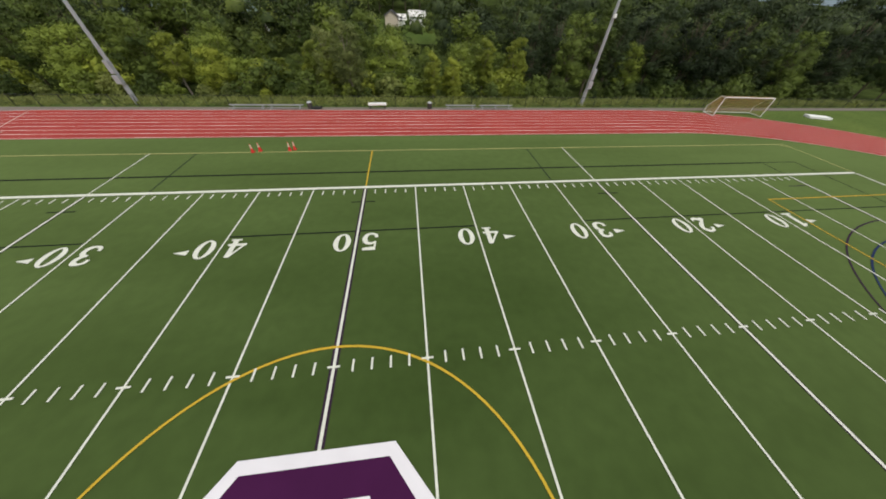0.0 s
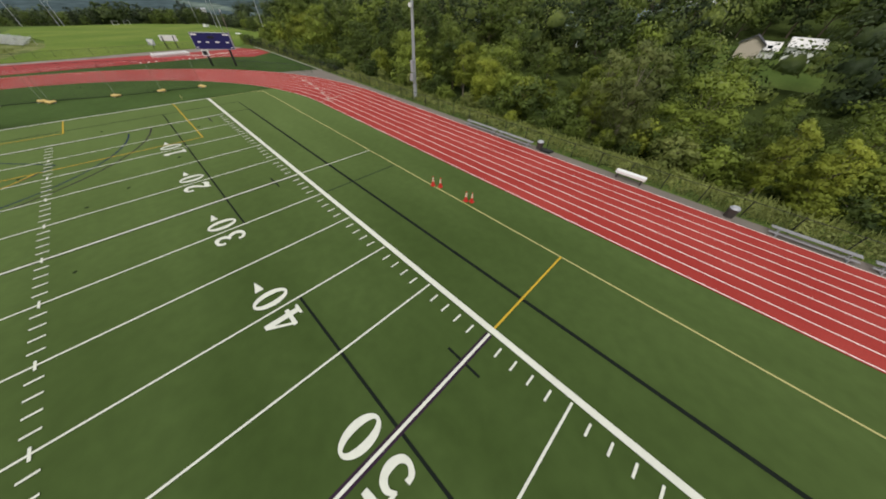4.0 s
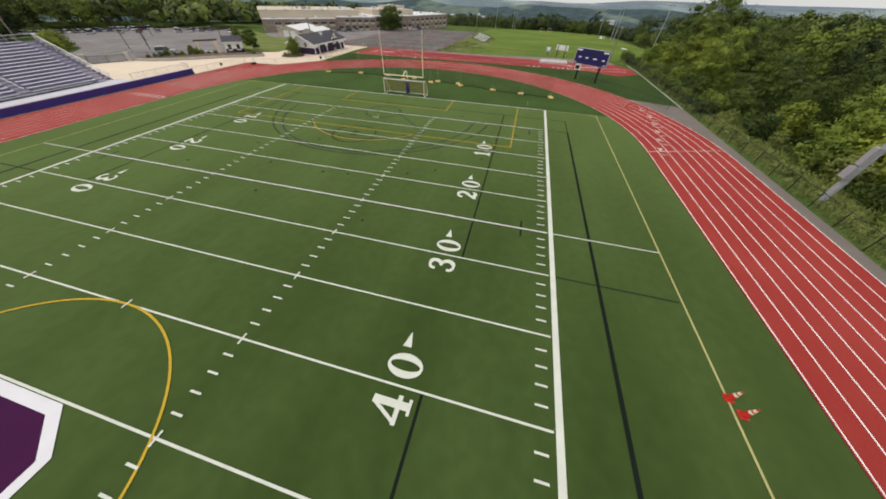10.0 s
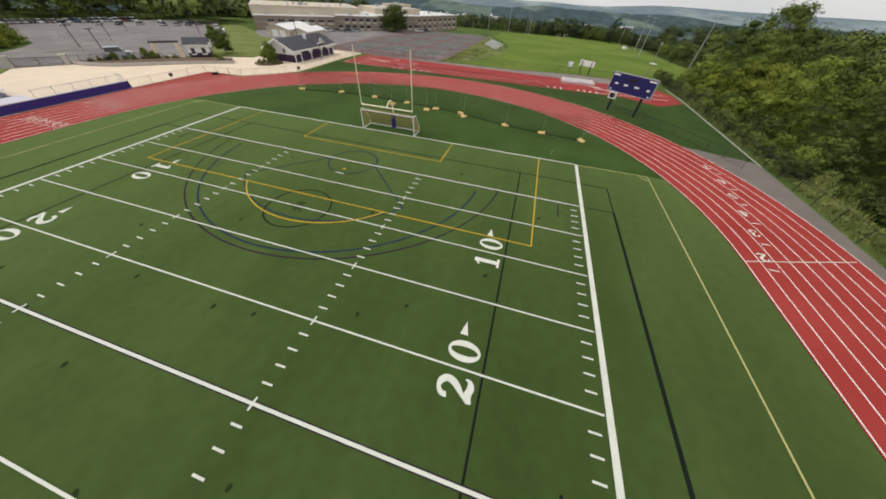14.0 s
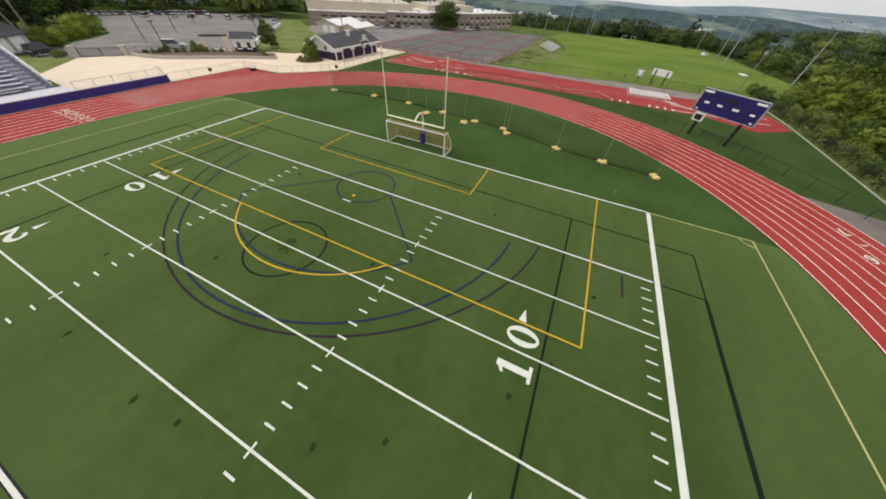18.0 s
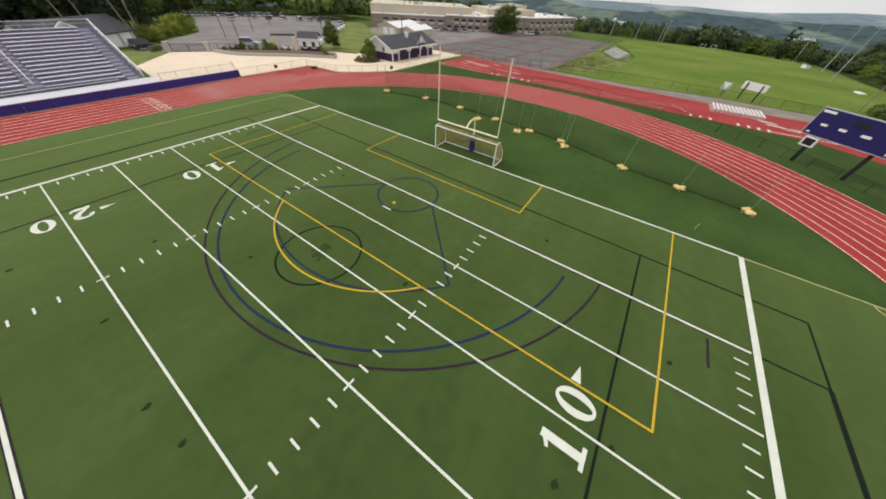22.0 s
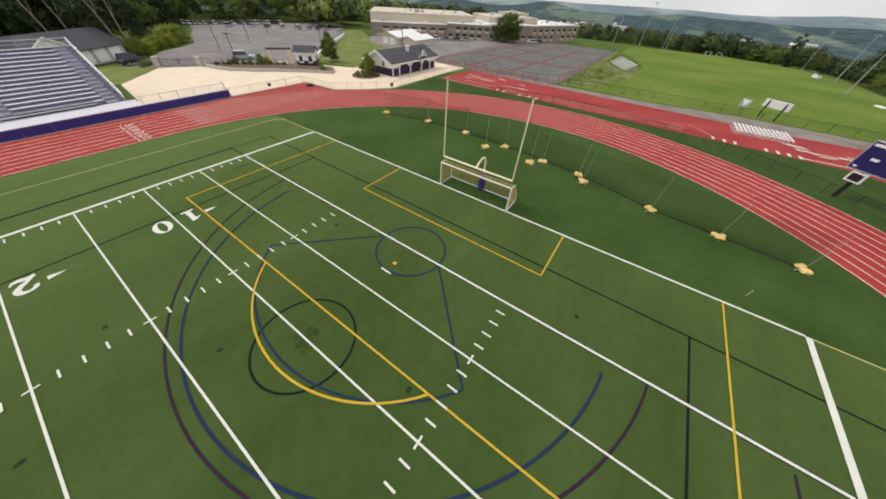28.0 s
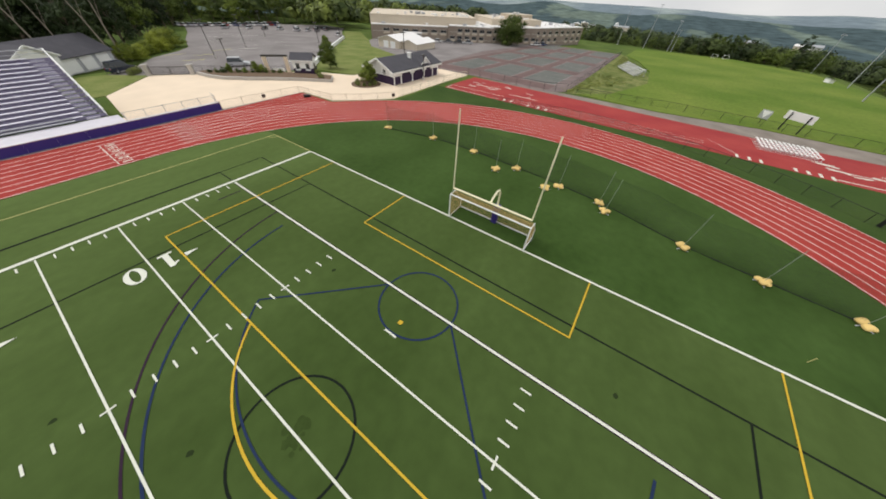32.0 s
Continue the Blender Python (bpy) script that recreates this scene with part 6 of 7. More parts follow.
big = car(53.3, 86.6, 22, material("car_dark_blue", (0.035, 0.04, 0.06), 0.25, 0.2, vary=0.05), "dark blue sport utility vehicle parked beside the garage", True)
big.matrix_basis = big.matrix_basis @ Matrix.Diagonal((1.08, 1.08, 1.16, 1))
car(71.9, 75.8, -35, CAR_PAINTS[1], "silver and dark car parked behind the planter", True)
NAMES = ("white", "silver", "black", "red", "blue", "grey")
rc = random.Random(4)
for i in range(22):
    k = rc.choice((0, 0, 0, 1, 1, 2, 3, 4, 5))
    t = i / 21
    car(100 + 46 * t + rc.uniform(-0.3, 0.3), 192 - 6 * t + rc.uniform(-0.3, 0.3), 88 + rc.uniform(-3, 3), CAR_PAINTS[k], NAMES[k] + " car parked along the far edge of the lot", rc.random() < 0.4)
for i, (x, y) in enumerate(((136.8, 152.7), (134.5, 149), (138.7, 146.2), (141.5, 143), (131, 158), (146, 150), (149, 146), (126, 163), (121, 168), (112, 172), (152, 158))):
    k = rc.choice((0, 1, 2, 2, 5, 4))
    car(x, y, 40 + rc.uniform(-4, 4), CAR_PAINTS[k], NAMES[k] + " car parked in the middle rows of the lot", i % 3 == 0)
car(137.5, 121.5, 45, CAR_PAINTS[0], "white car parked beside the low white wall")
for i, (x, y) in enumerate(((152, 82), (155, 78.5), (158.5, 75), (161, 71), (163, 67.5), (192, 47), (196, 45.5))):
    k = (1, 0, 5, 2, 1, 0, 4)[i]
    car(x, y, 130, CAR_PAINTS[k], NAMES[k] + " car parked in front of the school")

# town in the valley
for i, (x, y, top, w, h, t) in enumerate(((700, 142, -17.5, 17, 8, 20), (706, 128, -20.5, 12, 6, 50), (715, 160, -20.0, 14, 6, 10), (700, 79, -19.8, 26, 4, 80), (720, 92, -17.0, 5, 7, 30), (450, -64, -8.6, 9, 3, 75), (450, -97, -7.7, 7, 3, 70), (455, -108, -7.4, 8, 3, 85))):
    o = thing("town_building", "small pale building far off in the valley", "building", "valley town", at=(x, y, top - h + 6.15), turn=t)
    part("wall", Shape().box(-w / 2, -w / 3, -14, w / 2, w / 3, h), (BEIGE_WALL, WHITE_PAINT, BEIGE_WALL)[i % 3], o)
    part("roof", gable_roof(Shape(), -w / 2, -w / 3, w / 2, w / 3, h, 1.2, 0.4), (METAL_ROOF, GALV)[i % 2], o)
    for k in range(3):
        part("window", Shape().box(-w / 2 - 0.05, w * (0.2 * k - 0.26), h * 0.35, -w / 2 + 0.05, w * (0.2 * k - 0.14), h * 0.75), COURT_GREY, o)

# ---- plants ----
def crown(rand, lobes, leaf, count, squash=1.0, mid=(0, 0, 0)):
    """Leaf blades scattered through uneven lobes, thick outside and thin within, over a small dark core."""
    tot = sum(r * r for *_, r in lobes)
    v, f, nn = [], [], []
    for cx, cy, cz, r in lobes:
        base = len(v)
        ex, ey, ez = rand.uniform(0.8, 1.25), rand.uniform(0.8, 1.25), squash * rand.uniform(0.75, 1.1)
        seed = Vector((rand.uniform(-50, 50), rand.uniform(-50, 50), rand.uniform(-50, 50)))
        for i, el in enumerate((-50, -12, 25, 60)):
            for j in range(6):
                a, k = radians(el + rand.uniform(-12, 12)), r * rand.uniform(0.30, 0.56)
                b = 2 * math.pi * (j + rand.uniform(-0.3, 0.3)) / 6
                d = Vector((math.cos(a) * math.cos(b), math.cos(a) * math.sin(b), math.sin(a)))
                v.append((cx + d.x * k * ex, cy + d.y * k * ey, cz + d.z * k * ez))
                nn.append(tuple(d))
                if i < 3:
                    f.append((base + i * 6 + j, base + i * 6 + (j + 1) % 6, base + i * 6 + (j + 1) % 6 + 6, base + i * 6 + j + 6))
        f.append(tuple(base + 18 + j for j in range(6)))
        for _ in range(int(count * r * r / tot)):
            z = rand.uniform(-0.75, 1.0)
            a = rand.uniform(0, 2 * math.pi)
            q = math.sqrt(max(0.0, 1 - z * z))
            d = Vector((q * math.cos(a), q * math.sin(a), z))
            lump = 1.0 + 0.42 * noise.noise(d * 1.7 + seed) + 0.20 * noise.noise(d * 4.5 + seed)
            k = r * lump * (1.0 - abs(rand.gauss(0, 0.20)) + 0.22 * rand.random() ** 4)
            c = Vector((cx + d.x * k * ex, cy + d.y * k * ey, cz + d.z * k * ez))
            nrm = (d * 0.7 + Vector((rand.gauss(0, 0.45), rand.gauss(0, 0.45), rand.gauss(0.25, 0.4)))).normalized()
            s = nrm.cross(Vector((rand.gauss(0, 1), rand.gauss(0, 1), rand.gauss(0, 1)))).normalized()
            u = nrm.cross(s)
            e, g = leaf * rand.uniform(0.6, 1.4), leaf * rand.uniform(0.40, 0.80)
            b = len(v)
            v += [tuple(c - s * e), tuple(c - u * g), tuple(c + s * e * 0.9 - nrm * g * 0.3), tuple(c + u * g)]
            f.append((b, b + 1, b + 2, b + 3))
            out = (c - Vector(mid)).normalized()
            shade = tuple((d * 0.50 + out * 0.35 + nrm * 0.40).normalized())
            nn += [shade] * 4
    sh = Shape()
    sh.v, sh.f = v, f
    return sh, nn


def leafy_mesh(name, pair, mat):
    me = pair[0].mesh(name, mat)
    me.polygons.foreach_set("use_smooth", [True] * len(me.polygons))
    me.normals_split_custom_set_from_vertices(pair[1])
    return me


def make_tree(seed, height, spread, leaf_mat, bark, lobes_n, leaf=0.24, count=3400, low=0.22, squash=0.8):
    """Meshes of one kind of tree: trunk with limbs, and a crown of many small lobes inside a lopsided egg."""
    r = random.Random(seed)
    tr = Shape()
    rad = 0.014 * height + 0.03
    top = height * 0.82
    px, py = 0.0, 0.0
    prev = (0, 0, -0.4)
    for i in range(1, 6):
        px, py = px + r.uniform(-0.15, 0.15), py + r.uniform(-0.15, 0.15)
        cur = (px, py, top * i / 5)
        tr.tube(prev, cur, rad * (1 - 0.17 * (i - 1)), rad * (1 - 0.17 * i), 7)
        prev = cur
    lobes = [(0, 0, height * 0.86, spread * 0.34), (0, 0, height * (low + 0.44), spread * 0.62), (0, 0, height * (low + 0.22), spread * 0.60)]
    for i in range(lobes_n):
        t = (i + r.random()) / lobes_n
        z = height * (low + (0.95 - low) * t)
        wide = spread * (0.30 + 0.70 * math.sin(math.pi * min(1.0, 0.24 + 0.70 * t)) ** 0.8)
        a = r.uniform(0, 2 * math.pi)
        d = wide * r.uniform(0.50, 0.82)
        rr = spread * r.uniform(0.14, 0.36) * (1.1 - 0.35 * t)
        c = (d * math.cos(a), d * math.sin(a), min(z, height - rr))
        lobes.append((*c, rr))
        if i % 2 == 0:
            tr.tube((px * z / top * 0.6, py * z / top * 0.6, z * 0.6), (c[0] * 0.85, c[1] * 0.85, c[2]), rad * 0.32, rad * 0.08, 5)
    return tr.mesh("trunk", bark), leafy_mesh("crown", crown(r, lobes, leaf, count, squash, (0, 0, height * 0.45)), leaf_mat)


SORTS = {
    "maple": (1, 11, 4.4, LEAF_MID, BARK, 26),
    "ash": (2, 13, 4.0, LEAF_DARK, BARK, 28),
    "aspen": (3, 9.5, 2.6, LEAF_LIGHT, PALE_BARK, 18),
    "willow": (4, 9, 4.6, LEAF_MID, PALE_BARK, 24),
    "oak": (5, 12, 5.4, LEAF_DARK, BARK, 30),
    "hemlock": (7, 14, 3.8, LEAF_DEEP, BARK, 30),
    "cherry": (6, 7.5, 3.3, LEAF_LIGHT, BARK, 20),
}
KINDS = {}
for nm, row in SORTS.items():
    low = 0.12 if nm in ("willow", "hemlock", "cherry") else 0.2
    KINDS[nm] = make_tree(*row[:5], row[5] + 12, 0.125, 7600, low)
    KINDS[nm + "_far"] = make_tree(*row, 0.25, 1600, low)
KINDS["birch"] = make_tree(12, 12.0, 3.3, LEAF_PALE, PALE_BARK, 40, 0.11, 9000, 0.10, 1.0)
KINDS["young"] = make_tree(8, 5.0, 2.3, LEAF_MID, BARK, 20, 0.13, 4200, 0.16, 0.95)
KINDS["shade"] = make_tree(9, 10.6, 7.2, LEAF_DARK, BARK, 44, 0.30, 5600, 0.14, 0.85)
SHRUBS = [make_tree(20 + i, 3.0, 2.1, m, PALE_BARK, 18, 0.12, 1500, 0.05, 0.9) for i, m in enumerate((LEAF_MID, LEAF_LIGHT, LEAF_DARK, LEAF_WEED))]
TREE_LABEL = {"maple": "mid-green leafy tree with rounded crown in the woods", "ash": "dark green tall leafy tree in the woods", "aspen": "slender light green tree at the wood's edge",
              "willow": "spreading grey-green leafy tree in the woods", "oak": "broad dark green tree with heavy crown", "cherry": "bright yellow-green small leafy tree", "birch": "tall feathery pale green tree at the wood's edge", "hemlock": "very dark green tall tree in the woods"}
rt = random.Random(77)


def tree(kind, x, y, scale, label="", group="woodland trees", z=None):
    near = kind + "_far" not in KINDS or (y < 0 and y > -78 and x < 125)
    tr, cr = KINDS[kind if near else kind + "_far"]
    o = thing("tree", label or TREE_LABEL[kind], "tree", group)
    o.matrix_basis = pose(x, y, (ground_height(x, y) if z is None else z) - 0.05, 0, 0, rt.uniform(0, 360)) @ Matrix.Diagonal((scale * rt.uniform(0.9, 1.12), scale * rt.uniform(0.9, 1.12), scale, 1))
    part("trunk", tr, None, o)
    part("crown", cr, None, o)
    return o


def shrub(x, y, scale, label="leafy green shrub beside the fence", group="shrubs", kind=None, z=None):
    tr, cr = SHRUBS[rt.choice((0, 0, 1, 2, 2, 3)) if kind is None else kind]
    o = thing("shrub", label, "shrub", group)
    o.matrix_basis = pose(x, y, (ground_height(x, y) if z is None else z) - 0.05, 0, 0, rt.uniform(0, 360)) @ Matrix.Diagonal((scale * rt.uniform(0.9, 1.3), scale * rt.uniform(0.9, 1.3), scale, 1))
    part("stem", tr, None, o)
    part("foliage", cr, None, o)
    return o


# shrub belt, then trees in bands behind it
x = -100.0
while x < 118:
    dim = x < -30
    shrub(x, -54.6 - rt.uniform(0, 3.0), rt.uniform(0.55, 1.30), kind=2 if dim and rt.random() < 0.85 else None)
    if rt.random() < 0.6:
        shrub(x + rt.uniform(-1, 1), -59.5 - rt.uniform(0, 3), rt.uniform(0.9, 1.9), "dense leafy thicket shrub below the trees", kind=2 if dim else None)
    x += rt.uniform(2.6, 4.8)


def tall_at(x):
    """How tall the woods stand along the field."""
    if x > 55:
        return 1.02
    if x < -38:
        return 1.05
    return 0.90


def in_gap(x, y):
    """The low gap in the woods through which the small white house shows."""
    return y > -141 and abs(x - 46.0 - (y + 141) * 0.385) < 4.0


def kinds_at(x, row):
    """Which trees stand where along the woods."""
    if x < -30:
        return ("hemlock", "hemlock", "oak") if row else ("oak", "hemlock", "ash", "hemlock", "maple")
    if 54 < x < 80 and row < 2:
        return ("maple", "ash", "oak", "ash")
    if x < 56:
        return (("aspen", "maple", "willow"), ("willow", "maple", "cherry", "ash"), ("maple", "willow", "ash", "cherry"), ("ash", "maple", "willow"))[row]
    return (("cherry", "maple", "willow"), ("maple", "cherry", "ash", "oak"), ("ash", "oak", "maple"), ("ash", "oak"))[row]


for row, (y0, step) in enumerate(((-64, 5.6), (-72, 6.6), (-82, 7.6), (-95, 9.0))):
    x = -118.0
    while x < (117 if row < 2 else 124):
        y = y0 + rt.uniform(-3.5, 3.5)
        tree(rt.choice(kinds_at(x, row)), x, y, tall_at(x) * rt.uniform(0.58, 1.24) * (1.0 + 0.03 * row) * (0.72 if -16 < x < 6 and row else 1.0) * (0.60 - 0.05 * row if in_gap(x, y) else 1.0))
        x += step * rt.uniform(0.7, 1.3)
# single trees standing out at the edge
for k, x, y, s in (("aspen", -9.0, -55.5, 0.78), ("aspen", -12.5, -56.5, 0.70), ("cherry", 28, -60, 1.0), ("birch", 5.5, -58.5, 0.98), ("birch", 9.5, -61.5, 0.9), ("willow", -16, -70, 0.9), ("cherry", 88, -60, 1.15), ("cherry", 95, -61, 1.3), ("cherry", 103, -61, 1.2), ("cherry", 111, -60.5, 1.0), ("maple", 86, -60, 1.1), ("ash", 114, -67, 1.50), ("oak", 118, -69, 1.55), ("oak", 110, -64, 1.2), ("maple", 104, -63, 1.15), ("maple", 118, -62, 0.75)):
    tree(k, x, y, s)
# woods behind the car park, the garage and round the school
for i in range(26):
    y = 96 + 4.4 * i
    e = 60 + (y - 92) * 0.52
    tree(rt.choice(("hemlock", "hemlock", "ash")), e - 9 - rt.uniform(0, 9), y + 8, rt.uniform(1.05, 1.45), "dark tall tree in the woods beside the car park", "car park woods")
for i in range(24):
    tree("hemlock", 14 + i * 1.6 + rt.uniform(-2, 2), 108 + rt.uniform(0, 30), rt.uniform(1.15, 1.5), "dark tall tree in the woods behind the garage", "car park woods")
for i in range(9):
    shrub(58.5 + i * 1.9, 101 + i * 2.4 + rt.uniform(-1, 1), rt.uniform(0.9, 1.6), "bright green shrub on the car park bank", "car park shrubs", 1)
for i in range(20):
    tree(rt.choice(("ash", "oak", "maple")), 92 + i * 5.2, 204 + rt.uniform(0, 10), rt.uniform(0.95, 1.25), "dark leafy tree behind the far car park edge", "car park woods")
tree("shade", 179.5, 54.5, 1.0, "broad dark green tree in front of the school", "school trees")
for x, y, k, s in ((84.6, 58.6, "young", 0.98), (81.6, 42.4, "young", 0.82), (97, 76, "young", 0.9)):
    tree(k, x, y, s, "young mid-green tree in a plaza bed", "plaza trees", 0.05)
for i in range(11):
    t = i / 10
    shrub(63.4 + 9.3 * t, 70.2 - 10.6 * t, 0.22 + 0.06 * (i % 3), "clipped dark round shrub in the planter", "planter shrubs", 2, 0.55)
for x, y, k in ((66.2, 67.6, 0.34), (69.8, 63.6, 0.42), (70.6, 62.8, 0.30)):
    tree("young", x, y, k, "narrow young dark green tree in the planter", "planter trees", 0.55)
for i in range(10):
    a = radians(36 * i)
    shrub(81 + 2.0 * math.cos(a), 42.6 + 2.0 * math.sin(a), 0.24, "low ochre-green bedding plant", "bed plants", 3, 0.1)
for i in range(7):
    shrub(76.2 + 0.35 * i, 50.6 + 0.7 * i, 0.26, "low ochre-green bedding plant", "bed plants", 3, 0.55)
for i in range(3):
    shrub(53.5 + i * 0.8, 81.8 + i, 0.4, "small shrub beside the gate pillar", "gate shrubs", 3, 0.05)
for i in range(30):
    shrub(62 + i * 2.1, -49.9 - rt.uniform(0, 0.9), rt.uniform(0.52, 0.80), "low hedge bush along the mow strip", "hedge bushes", rt.choice((0, 2, 2, 3)))
# tree belt behind the practice field
for i in range(34):
    y = 66 - i * 4.1
    big = 1.0 + 0.30 * math.sin(0.9 * i) * rt.random() + (0.30 if -42 < y < -22 else 0.0) - (0.16 if y > 0 else 0.0)
    tree(rt.choice(("ash", "oak", "hemlock")), 268 + rt.uniform(0, 9) - max(0, (-40 - y)) * 0.9, y, rt.uniform(0.56, 0.74) * big, "dark green tree in the belt behind the practice field", "field belt", ground_height(268, y) - 1.2)
tree("hemlock", 318, -70, 0.95, "pointed dark tree standing above the field belt", "field belt")
# tall woods closing the view behind the near trees
for row in range(2):
    x = 12.0
    while x < 128:
        y = -112 - 15 * row + rt.uniform(-4, 4)
        if not in_gap(x, y):
            tree(rt.choice(("ash", "hemlock", "oak", "maple")), x, y, rt.uniform(1.0, 1.32) * (1.08 if x < 75 else 0.92), "tall dark green tree deep in the woods", "deep woods")
        x += rt.uniform(4.5, 8.0)
x = -34.0
while x < 12:
    tree(rt.choice(("ash", "hemlock", "oak")), x, -156 + rt.uniform(-5, 5), rt.uniform(0.9, 1.2), "tall dark green tree behind the houses", "deep woods")
    x += rt.uniform(4.5, 7.0)
for i in range(20):
    tree(rt.choice(("ash", "maple", "oak")), 138 + i * 6.6, -84 - rt.uniform(0, 9), rt.uniform(0.45, 0.72), "dark green tree in the belt beside the practice field", "field belt")
tree("oak", 164, -66.5, 0.48, "dense round dark green tree beside the practice field", "field belt")
for k, (x, y, h, lean) in enumerate(((56.0, 100.5, 15.0, -2.6), (57.2, 101.2, 14.0, 1.0), (46.3, 101.0, 15.0, -2.2), (49.5, 103.0, 13.0, -1.2))):
    o = thing("bare_tree", "pale leaning bare trunk standing before the dark woods", "tree", "bare trees", at=(x, y, -0.1))
    part("trunk", Shape().tube((0, 0, 0), (lean * 0.45, 0, h * 0.55), 0.20, 0.13, 7).tube((lean * 0.45, 0, h * 0.55), (lean, 0.3, h), 0.13, 0.05, 7), PALE_BARK, o)
    part("branch", Shape().tube((lean * 0.45, 0, h * 0.5), (lean * 0.45 + 1.2, 0.2, h * 0.8), 0.07, 0.03, 6), PALE_BARK, o)

# ---- woods farther off, and rough growth ----
fw, fn = Shape(), []
hw, hn = Shape(), []
rf = random.Random(31)


def far_clump(x, y, z, r, n, leaf):
    fs, ns = (hw, hn) if (x < -14 and y < 0) or x > 255 else (fw, fn)
    n = int(n * 0.5 + 6.5 * r * r)
    seed = Vector((rf.uniform(-50, 50), rf.uniform(-50, 50), rf.uniform(-50, 50)))
    base = len(fs.v)
    for i, el in enumerate((-15, 25, 62)):
        for j in range(7):
            a, k = radians(el + rf.uniform(-12, 12)), r * rf.uniform(0.30, 0.58)
            b = 2 * math.pi * (j + rf.uniform(-0.25, 0.25)) / 7
            d = Vector((math.cos(a) * math.cos(b), math.cos(a) * math.sin(b), math.sin(a) * 0.9))
            fs.v.append((x + d.x * k, y + d.y * k, z + d.z * k))
            ns.append(tuple(d.normalized()))
            if i < 2:
                fs.f.append((base + i * 7 + j, base + i * 7 + (j + 1) % 7, base + i * 7 + (j + 1) % 7 + 7, base + i * 7 + j + 7))
    fs.f.append(tuple(base + 14 + j for j in range(7)))
    for _ in range(n):
        a, zz = rf.uniform(0, 2 * math.pi), rf.uniform(-0.2, 1.0)
        q = math.sqrt(max(0, 1 - zz * zz))
        lump = r * rf.uniform(0.70, 1.05) * (1.0 + 0.45 * noise.noise(Vector((q * math.cos(a), q * math.sin(a), zz)) * 1.8 + seed))
        c = Vector((x + q * math.cos(a) * lump, y + q * math.sin(a) * lump, z + zz * lump * 0.9))
        up = (c - Vector((x, y, z)) + Vector((rf.gauss(0, 0.3), rf.gauss(0, 0.3), rf.gauss(0.2, 0.3))) * r).normalized()
        d1 = up.cross(Vector((rf.gauss(0, 1), rf.gauss(0, 1), rf.gauss(0, 1)))).normalized() * leaf
        d2 = d1.cross(up) * 0.75
        b = len(fs.v)
        fs.v.extend([tuple(c - d1), tuple(c + d2), tuple(c + d1), tuple(c - d2)])
        fs.f.append((b, b + 1, b + 2, b + 3))
        out = ((c - Vector((x, y, z))) / r + Vector((0, 0, 0.2))).normalized()
        ns.extend([tuple(out)] * 4)


for i in range(1500):
    x, y = rf.uniform(-330, 330), -106 - 290 * rf.random() ** 1.5
    if (-15 < x < 6 and -147 < y < -122) or in_gap(x, y):
        continue
    near = min(1.0, (-106 - y) / 60)
    far_clump(x, y, ground_height(x, y) + rf.uniform(2, 9.5) + 1.5 + (-106 - y) * 0.045, rf.uniform(2.6, 6.2), 110, 0.30 + 0.26 * near)
for x, y, r in ((-13.5, -131, 2.6), (-8.5, -129.5, 2.2), (-3.0, -131, 2.4), (1.5, -130, 2.0), (40.0, -134, 1.6), (45.5, -133, 1.4)):
    far_clump(x, y, ground_height(x, y) + 0.4, r, 110, 0.30)
for i in range(560):
    x, y = 272 + 260 * rf.random() ** 1.6, rf.uniform(-330, 230)
    far_clump(x, y, ground_height(x, y) + rf.uniform(-1.0, 1.6) - (x - 272) * 0.01, rf.uniform(3.4, 6), 150, 0.62)
for i in range(420):
    x, y = rf.uniform(-40, 125), -103 - 60 * rf.random()
    if not (-22 < x < 11 and y < -112) and not in_gap(x, y):
        far_clump(x, y, ground_height(x, y) + rf.uniform(0, 2.6), rf.uniform(2.2, 4.2), 110, 0.34)
for i in range(160):
    x, y = rf.uniform(128, 300), -90 - 60 * rf.random()
    far_clump(x, y, ground_height(x, y) + rf.uniform(0, 3), rf.uniform(3, 5), 140, 0.55)
for i in range(330):
    x, y = rf.uniform(-60, 330), rf.uniform(228, 420)
    far_clump(x, y, ground_height(x, y) + rf.uniform(6, 10), rf.uniform(5, 8), 80, 1.2)
for i in range(120):
    x, y = rf.uniform(150, 330), rf.uniform(150, 230)
    far_clump(x, y, ground_height(x, y) + rf.uniform(4, 8), rf.uniform(4, 7), 80, 1.2)
for i in range(150):
    x, y = rf.uniform(-40, 50), rf.uniform(140, 240)
    far_clump(x, y, ground_height(x, y) + rf.uniform(6, 12), rf.uniform(5, 8), 90, 1.2)
for i in range(70):
    x, y = rf.uniform(268, 300), rf.uniform(-95, -22)
    far_clump(x, y, ground_height(x, y) + rf.uniform(0, 4.5), rf.uniform(3, 5.5), 150, 0.55)
far = new("distant_woods", leafy_mesh("distant_woods", (fw, fn), LEAF_FAR))
hill_woods = new("hillside_woods", leafy_mesh("hillside_woods", (hw, hn), LEAF_HILL))
tagged(hill_woods, "very dark green woods climbing the slope behind the field", "woods", "", "stuff")
tagged(far, "dark green woods stretching away beyond the fields", "woods", "", "stuff")

wd = Shape()


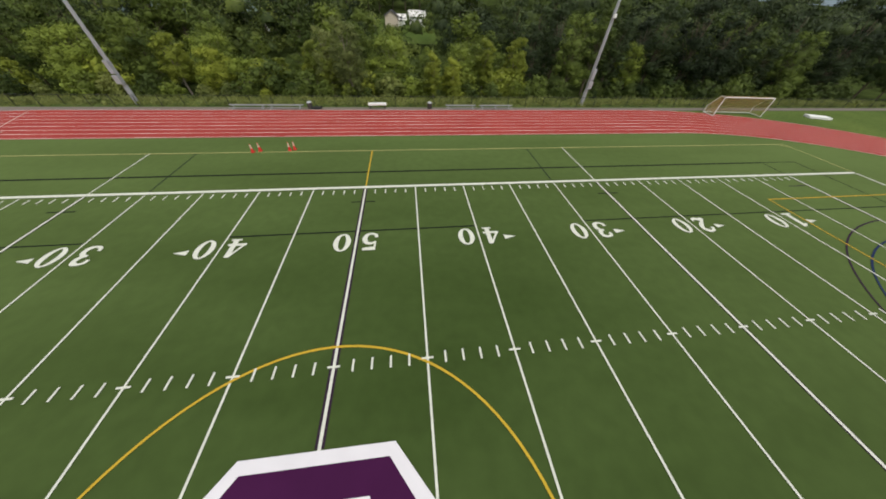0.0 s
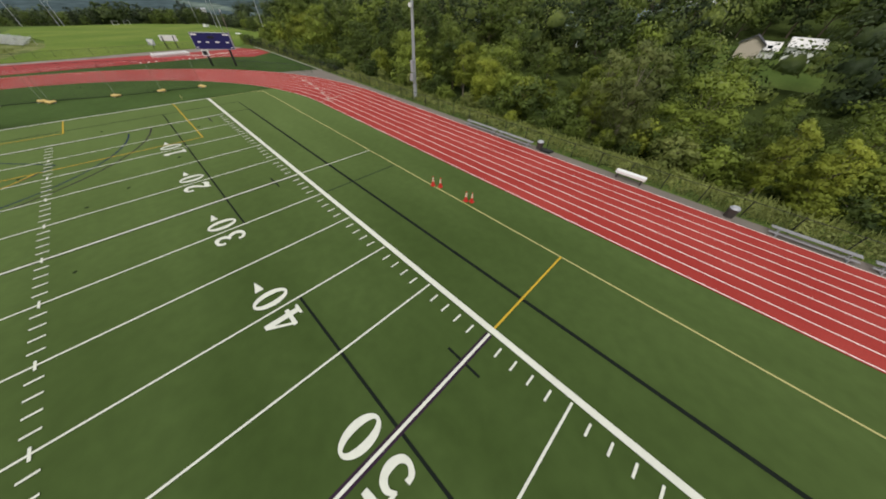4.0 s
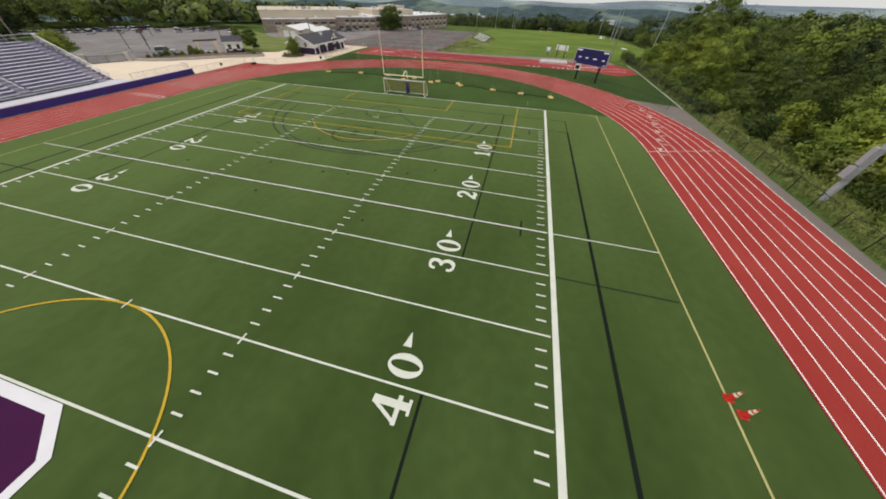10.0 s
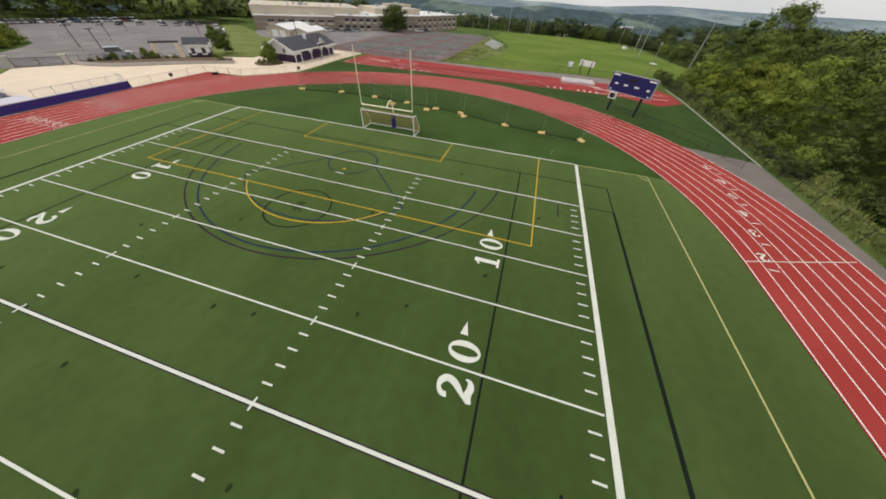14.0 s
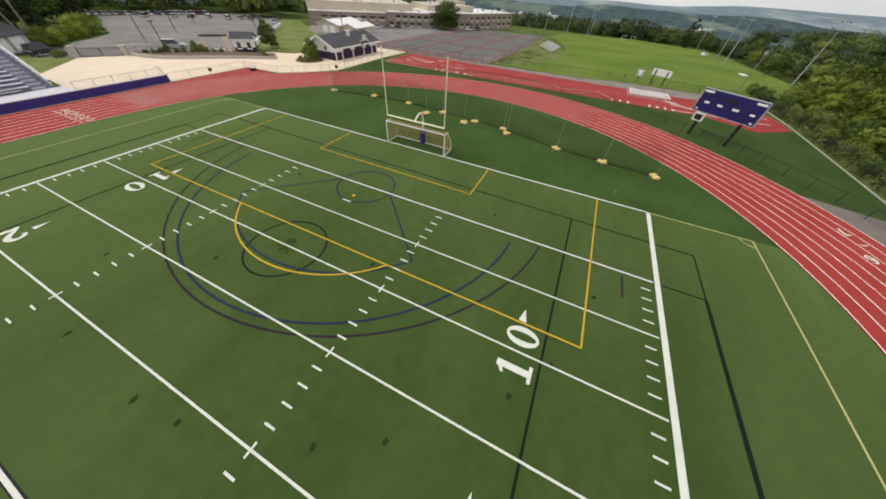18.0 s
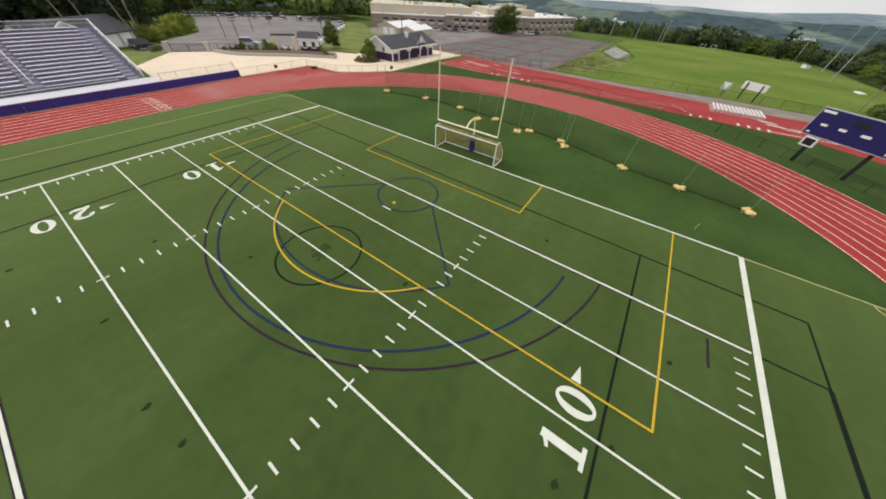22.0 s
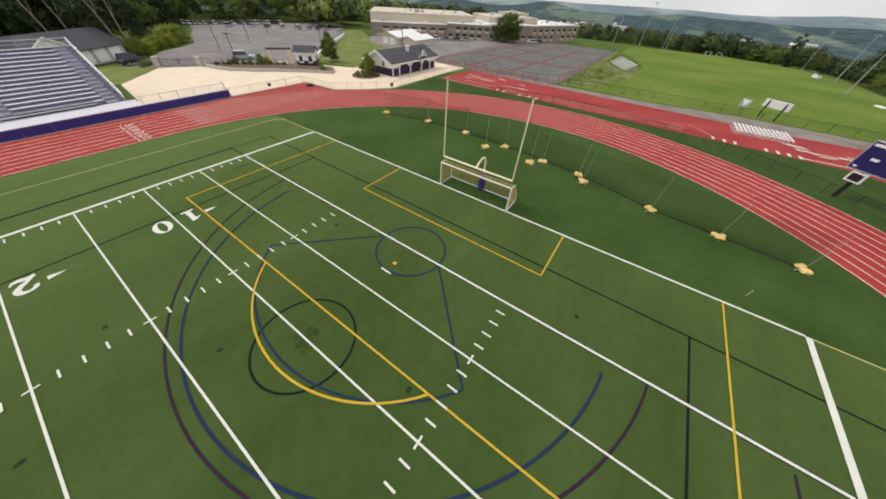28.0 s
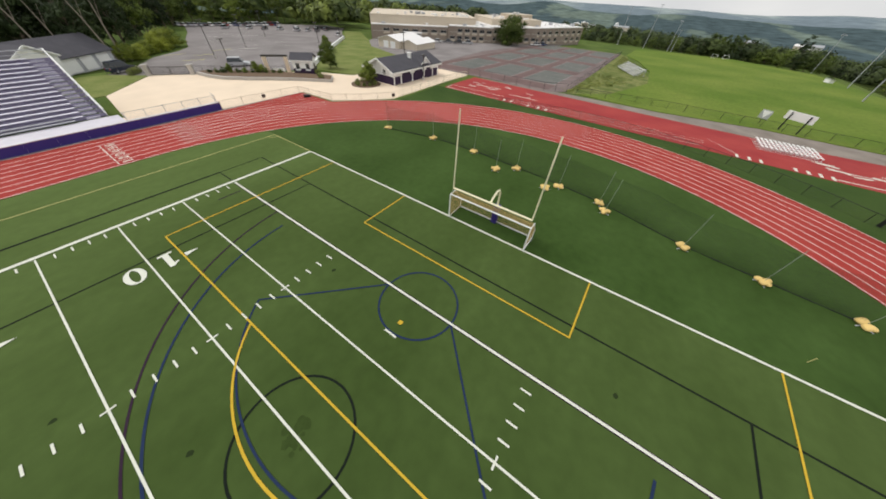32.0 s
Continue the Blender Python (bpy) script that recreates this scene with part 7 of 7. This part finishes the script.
def blades(shape, x, y, z, h, n, spread, rnd):
    for _ in range(n):
        bx, by = x + rnd.gauss(0, spread), y + rnd.gauss(0, spread)
        a = rnd.uniform(0, 2 * math.pi)
        w, l, hh = h * 0.055, h * rnd.uniform(0.15, 0.6), h * rnd.uniform(0.6, 1.15)
        dx, dy = math.cos(a), math.sin(a)
        b = len(shape.v)
        shape.v.extend([(bx - dy * w, by + dx * w, z), (bx + dy * w, by - dx * w, z), (bx + dx * l + dy * w * 0.5, by + dy * l - dx * w * 0.5, z + hh * 0.7), (bx + dx * l * 1.6, by + dy * l * 1.6, z + hh)])
        shape.f.append((b, b + 1, b + 2, b + 3))


rw = random.Random(55)
for i in range(1300):
    x = rw.uniform(-100, 118)
    y = -48.6 - 6.5 * rw.random() ** 1.2
    blades(wd, x, y, ground_height(x, y) - 0.05, rw.uniform(0.35, 1.0) * (0.6 + 0.5 * min(1, (-48.6 - y) / 2)), 20, 0.45, rw)
for i in range(700):
    t = rw.random()
    x, y = 110 + 85 * t + rw.uniform(-2, 3), 8.5 - 12 * math.sin(math.pi * min(1, t * 1.05)) * rw.random()
    blades(wd, x, y, ground_height(x, y), rw.uniform(0.25, 0.6), 7, 0.6, rw)
for i in range(1500):
    if i < 1150:
        x, y = rw.uniform(-100, 118), -49.2 - 6.0 * rw.random() ** 0.9
    else:
        t = rw.random()
        x, y = 110 + 90 * t, 8.6 - 12 * math.sin(math.pi * min(1, t * 1.05)) * rw.random()
        if 141 < x < 164:
            continue
    r = rw.uniform(0.25, 0.75) * (1.0 if i < 1150 else 0.8)
    z = ground_height(x, y)
    for _ in range(46):
        a, zz = rw.uniform(0, 2 * math.pi), rw.uniform(-0.1, 1.0)
        q = math.sqrt(max(0, 1 - zz * zz))
        d = Vector((q * math.cos(a), q * math.sin(a), zz))
        c = Vector((x, y, z)) + d * r * rw.uniform(0.8, 1.1)
        up = (d + Vector((rw.gauss(0, 0.3), rw.gauss(0, 0.3), rw.gauss(0.3, 0.3)))).normalized()
        d1 = up.cross(Vector((rw.gauss(0, 1), rw.gauss(0, 1), rw.gauss(0, 1)))).normalized() * rw.uniform(0.07, 0.16)
        d2 = d1.cross(up) * 0.75
        b = len(wd.v)
        wd.v.extend([tuple(c - d1), tuple(c + d2), tuple(c + d1), tuple(c - d2)])
        wd.f.append((b, b + 1, b + 2, b + 3))
weeds = new("rough_weeds", wd.mesh("rough_weeds", LEAF_WEED))
tagged(weeds, "tall rough weeds and grass along fences and banks", "weeds", "", "stuff")

# ---- the land's gentle fall, and all that stands on it ----
def settle(ob):
    """Lower a thing, or the vertices of what is built in world places, by the fall of the land under it."""
    x, y, z = ob.matrix_basis.translation
    if math.hypot(x, y) > 1.0:
        ob.matrix_basis = Matrix.Translation((0, 0, float(fall(x, y)))) @ ob.matrix_basis
        return
    me = ob.data
    if isinstance(me, bpy.types.Mesh) and len(me.vertices):
        co = np.empty(3 * len(me.vertices), np.float32)
        me.vertices.foreach_get("co", co)
        co = co.reshape(-1, 3)
        if co[:, 0].max() > 95 or co[:, 1].max() > 62:
            if len(co) < 60000:
                bm = bmesh.new()
                bm.from_mesh(me)
                for at, side in (((95, 0, 0), (1, 0, 0)), ((300, 0, 0), (1, 0, 0)), ((0, 62, 0), (0, 1, 0)), ((0, 200, 0), (0, 1, 0))):
                    bmesh.ops.bisect_plane(bm, geom=bm.verts[:] + bm.edges[:] + bm.faces[:], plane_co=at, plane_no=side)
                bm.to_mesh(me)
                bm.free()
                co = np.empty(3 * len(me.vertices), np.float32)
                me.vertices.foreach_get("co", co)
                co = co.reshape(-1, 3)
            co[:, 2] += fall(co[:, 0], co[:, 1])
            me.vertices.foreach_set("co", co.ravel())
            me.update()
    for child in ob.children:
        settle(child)


for ob in [o for o in scene.objects if o.parent is None and o.type in ("MESH", "EMPTY")]:
    settle(ob)
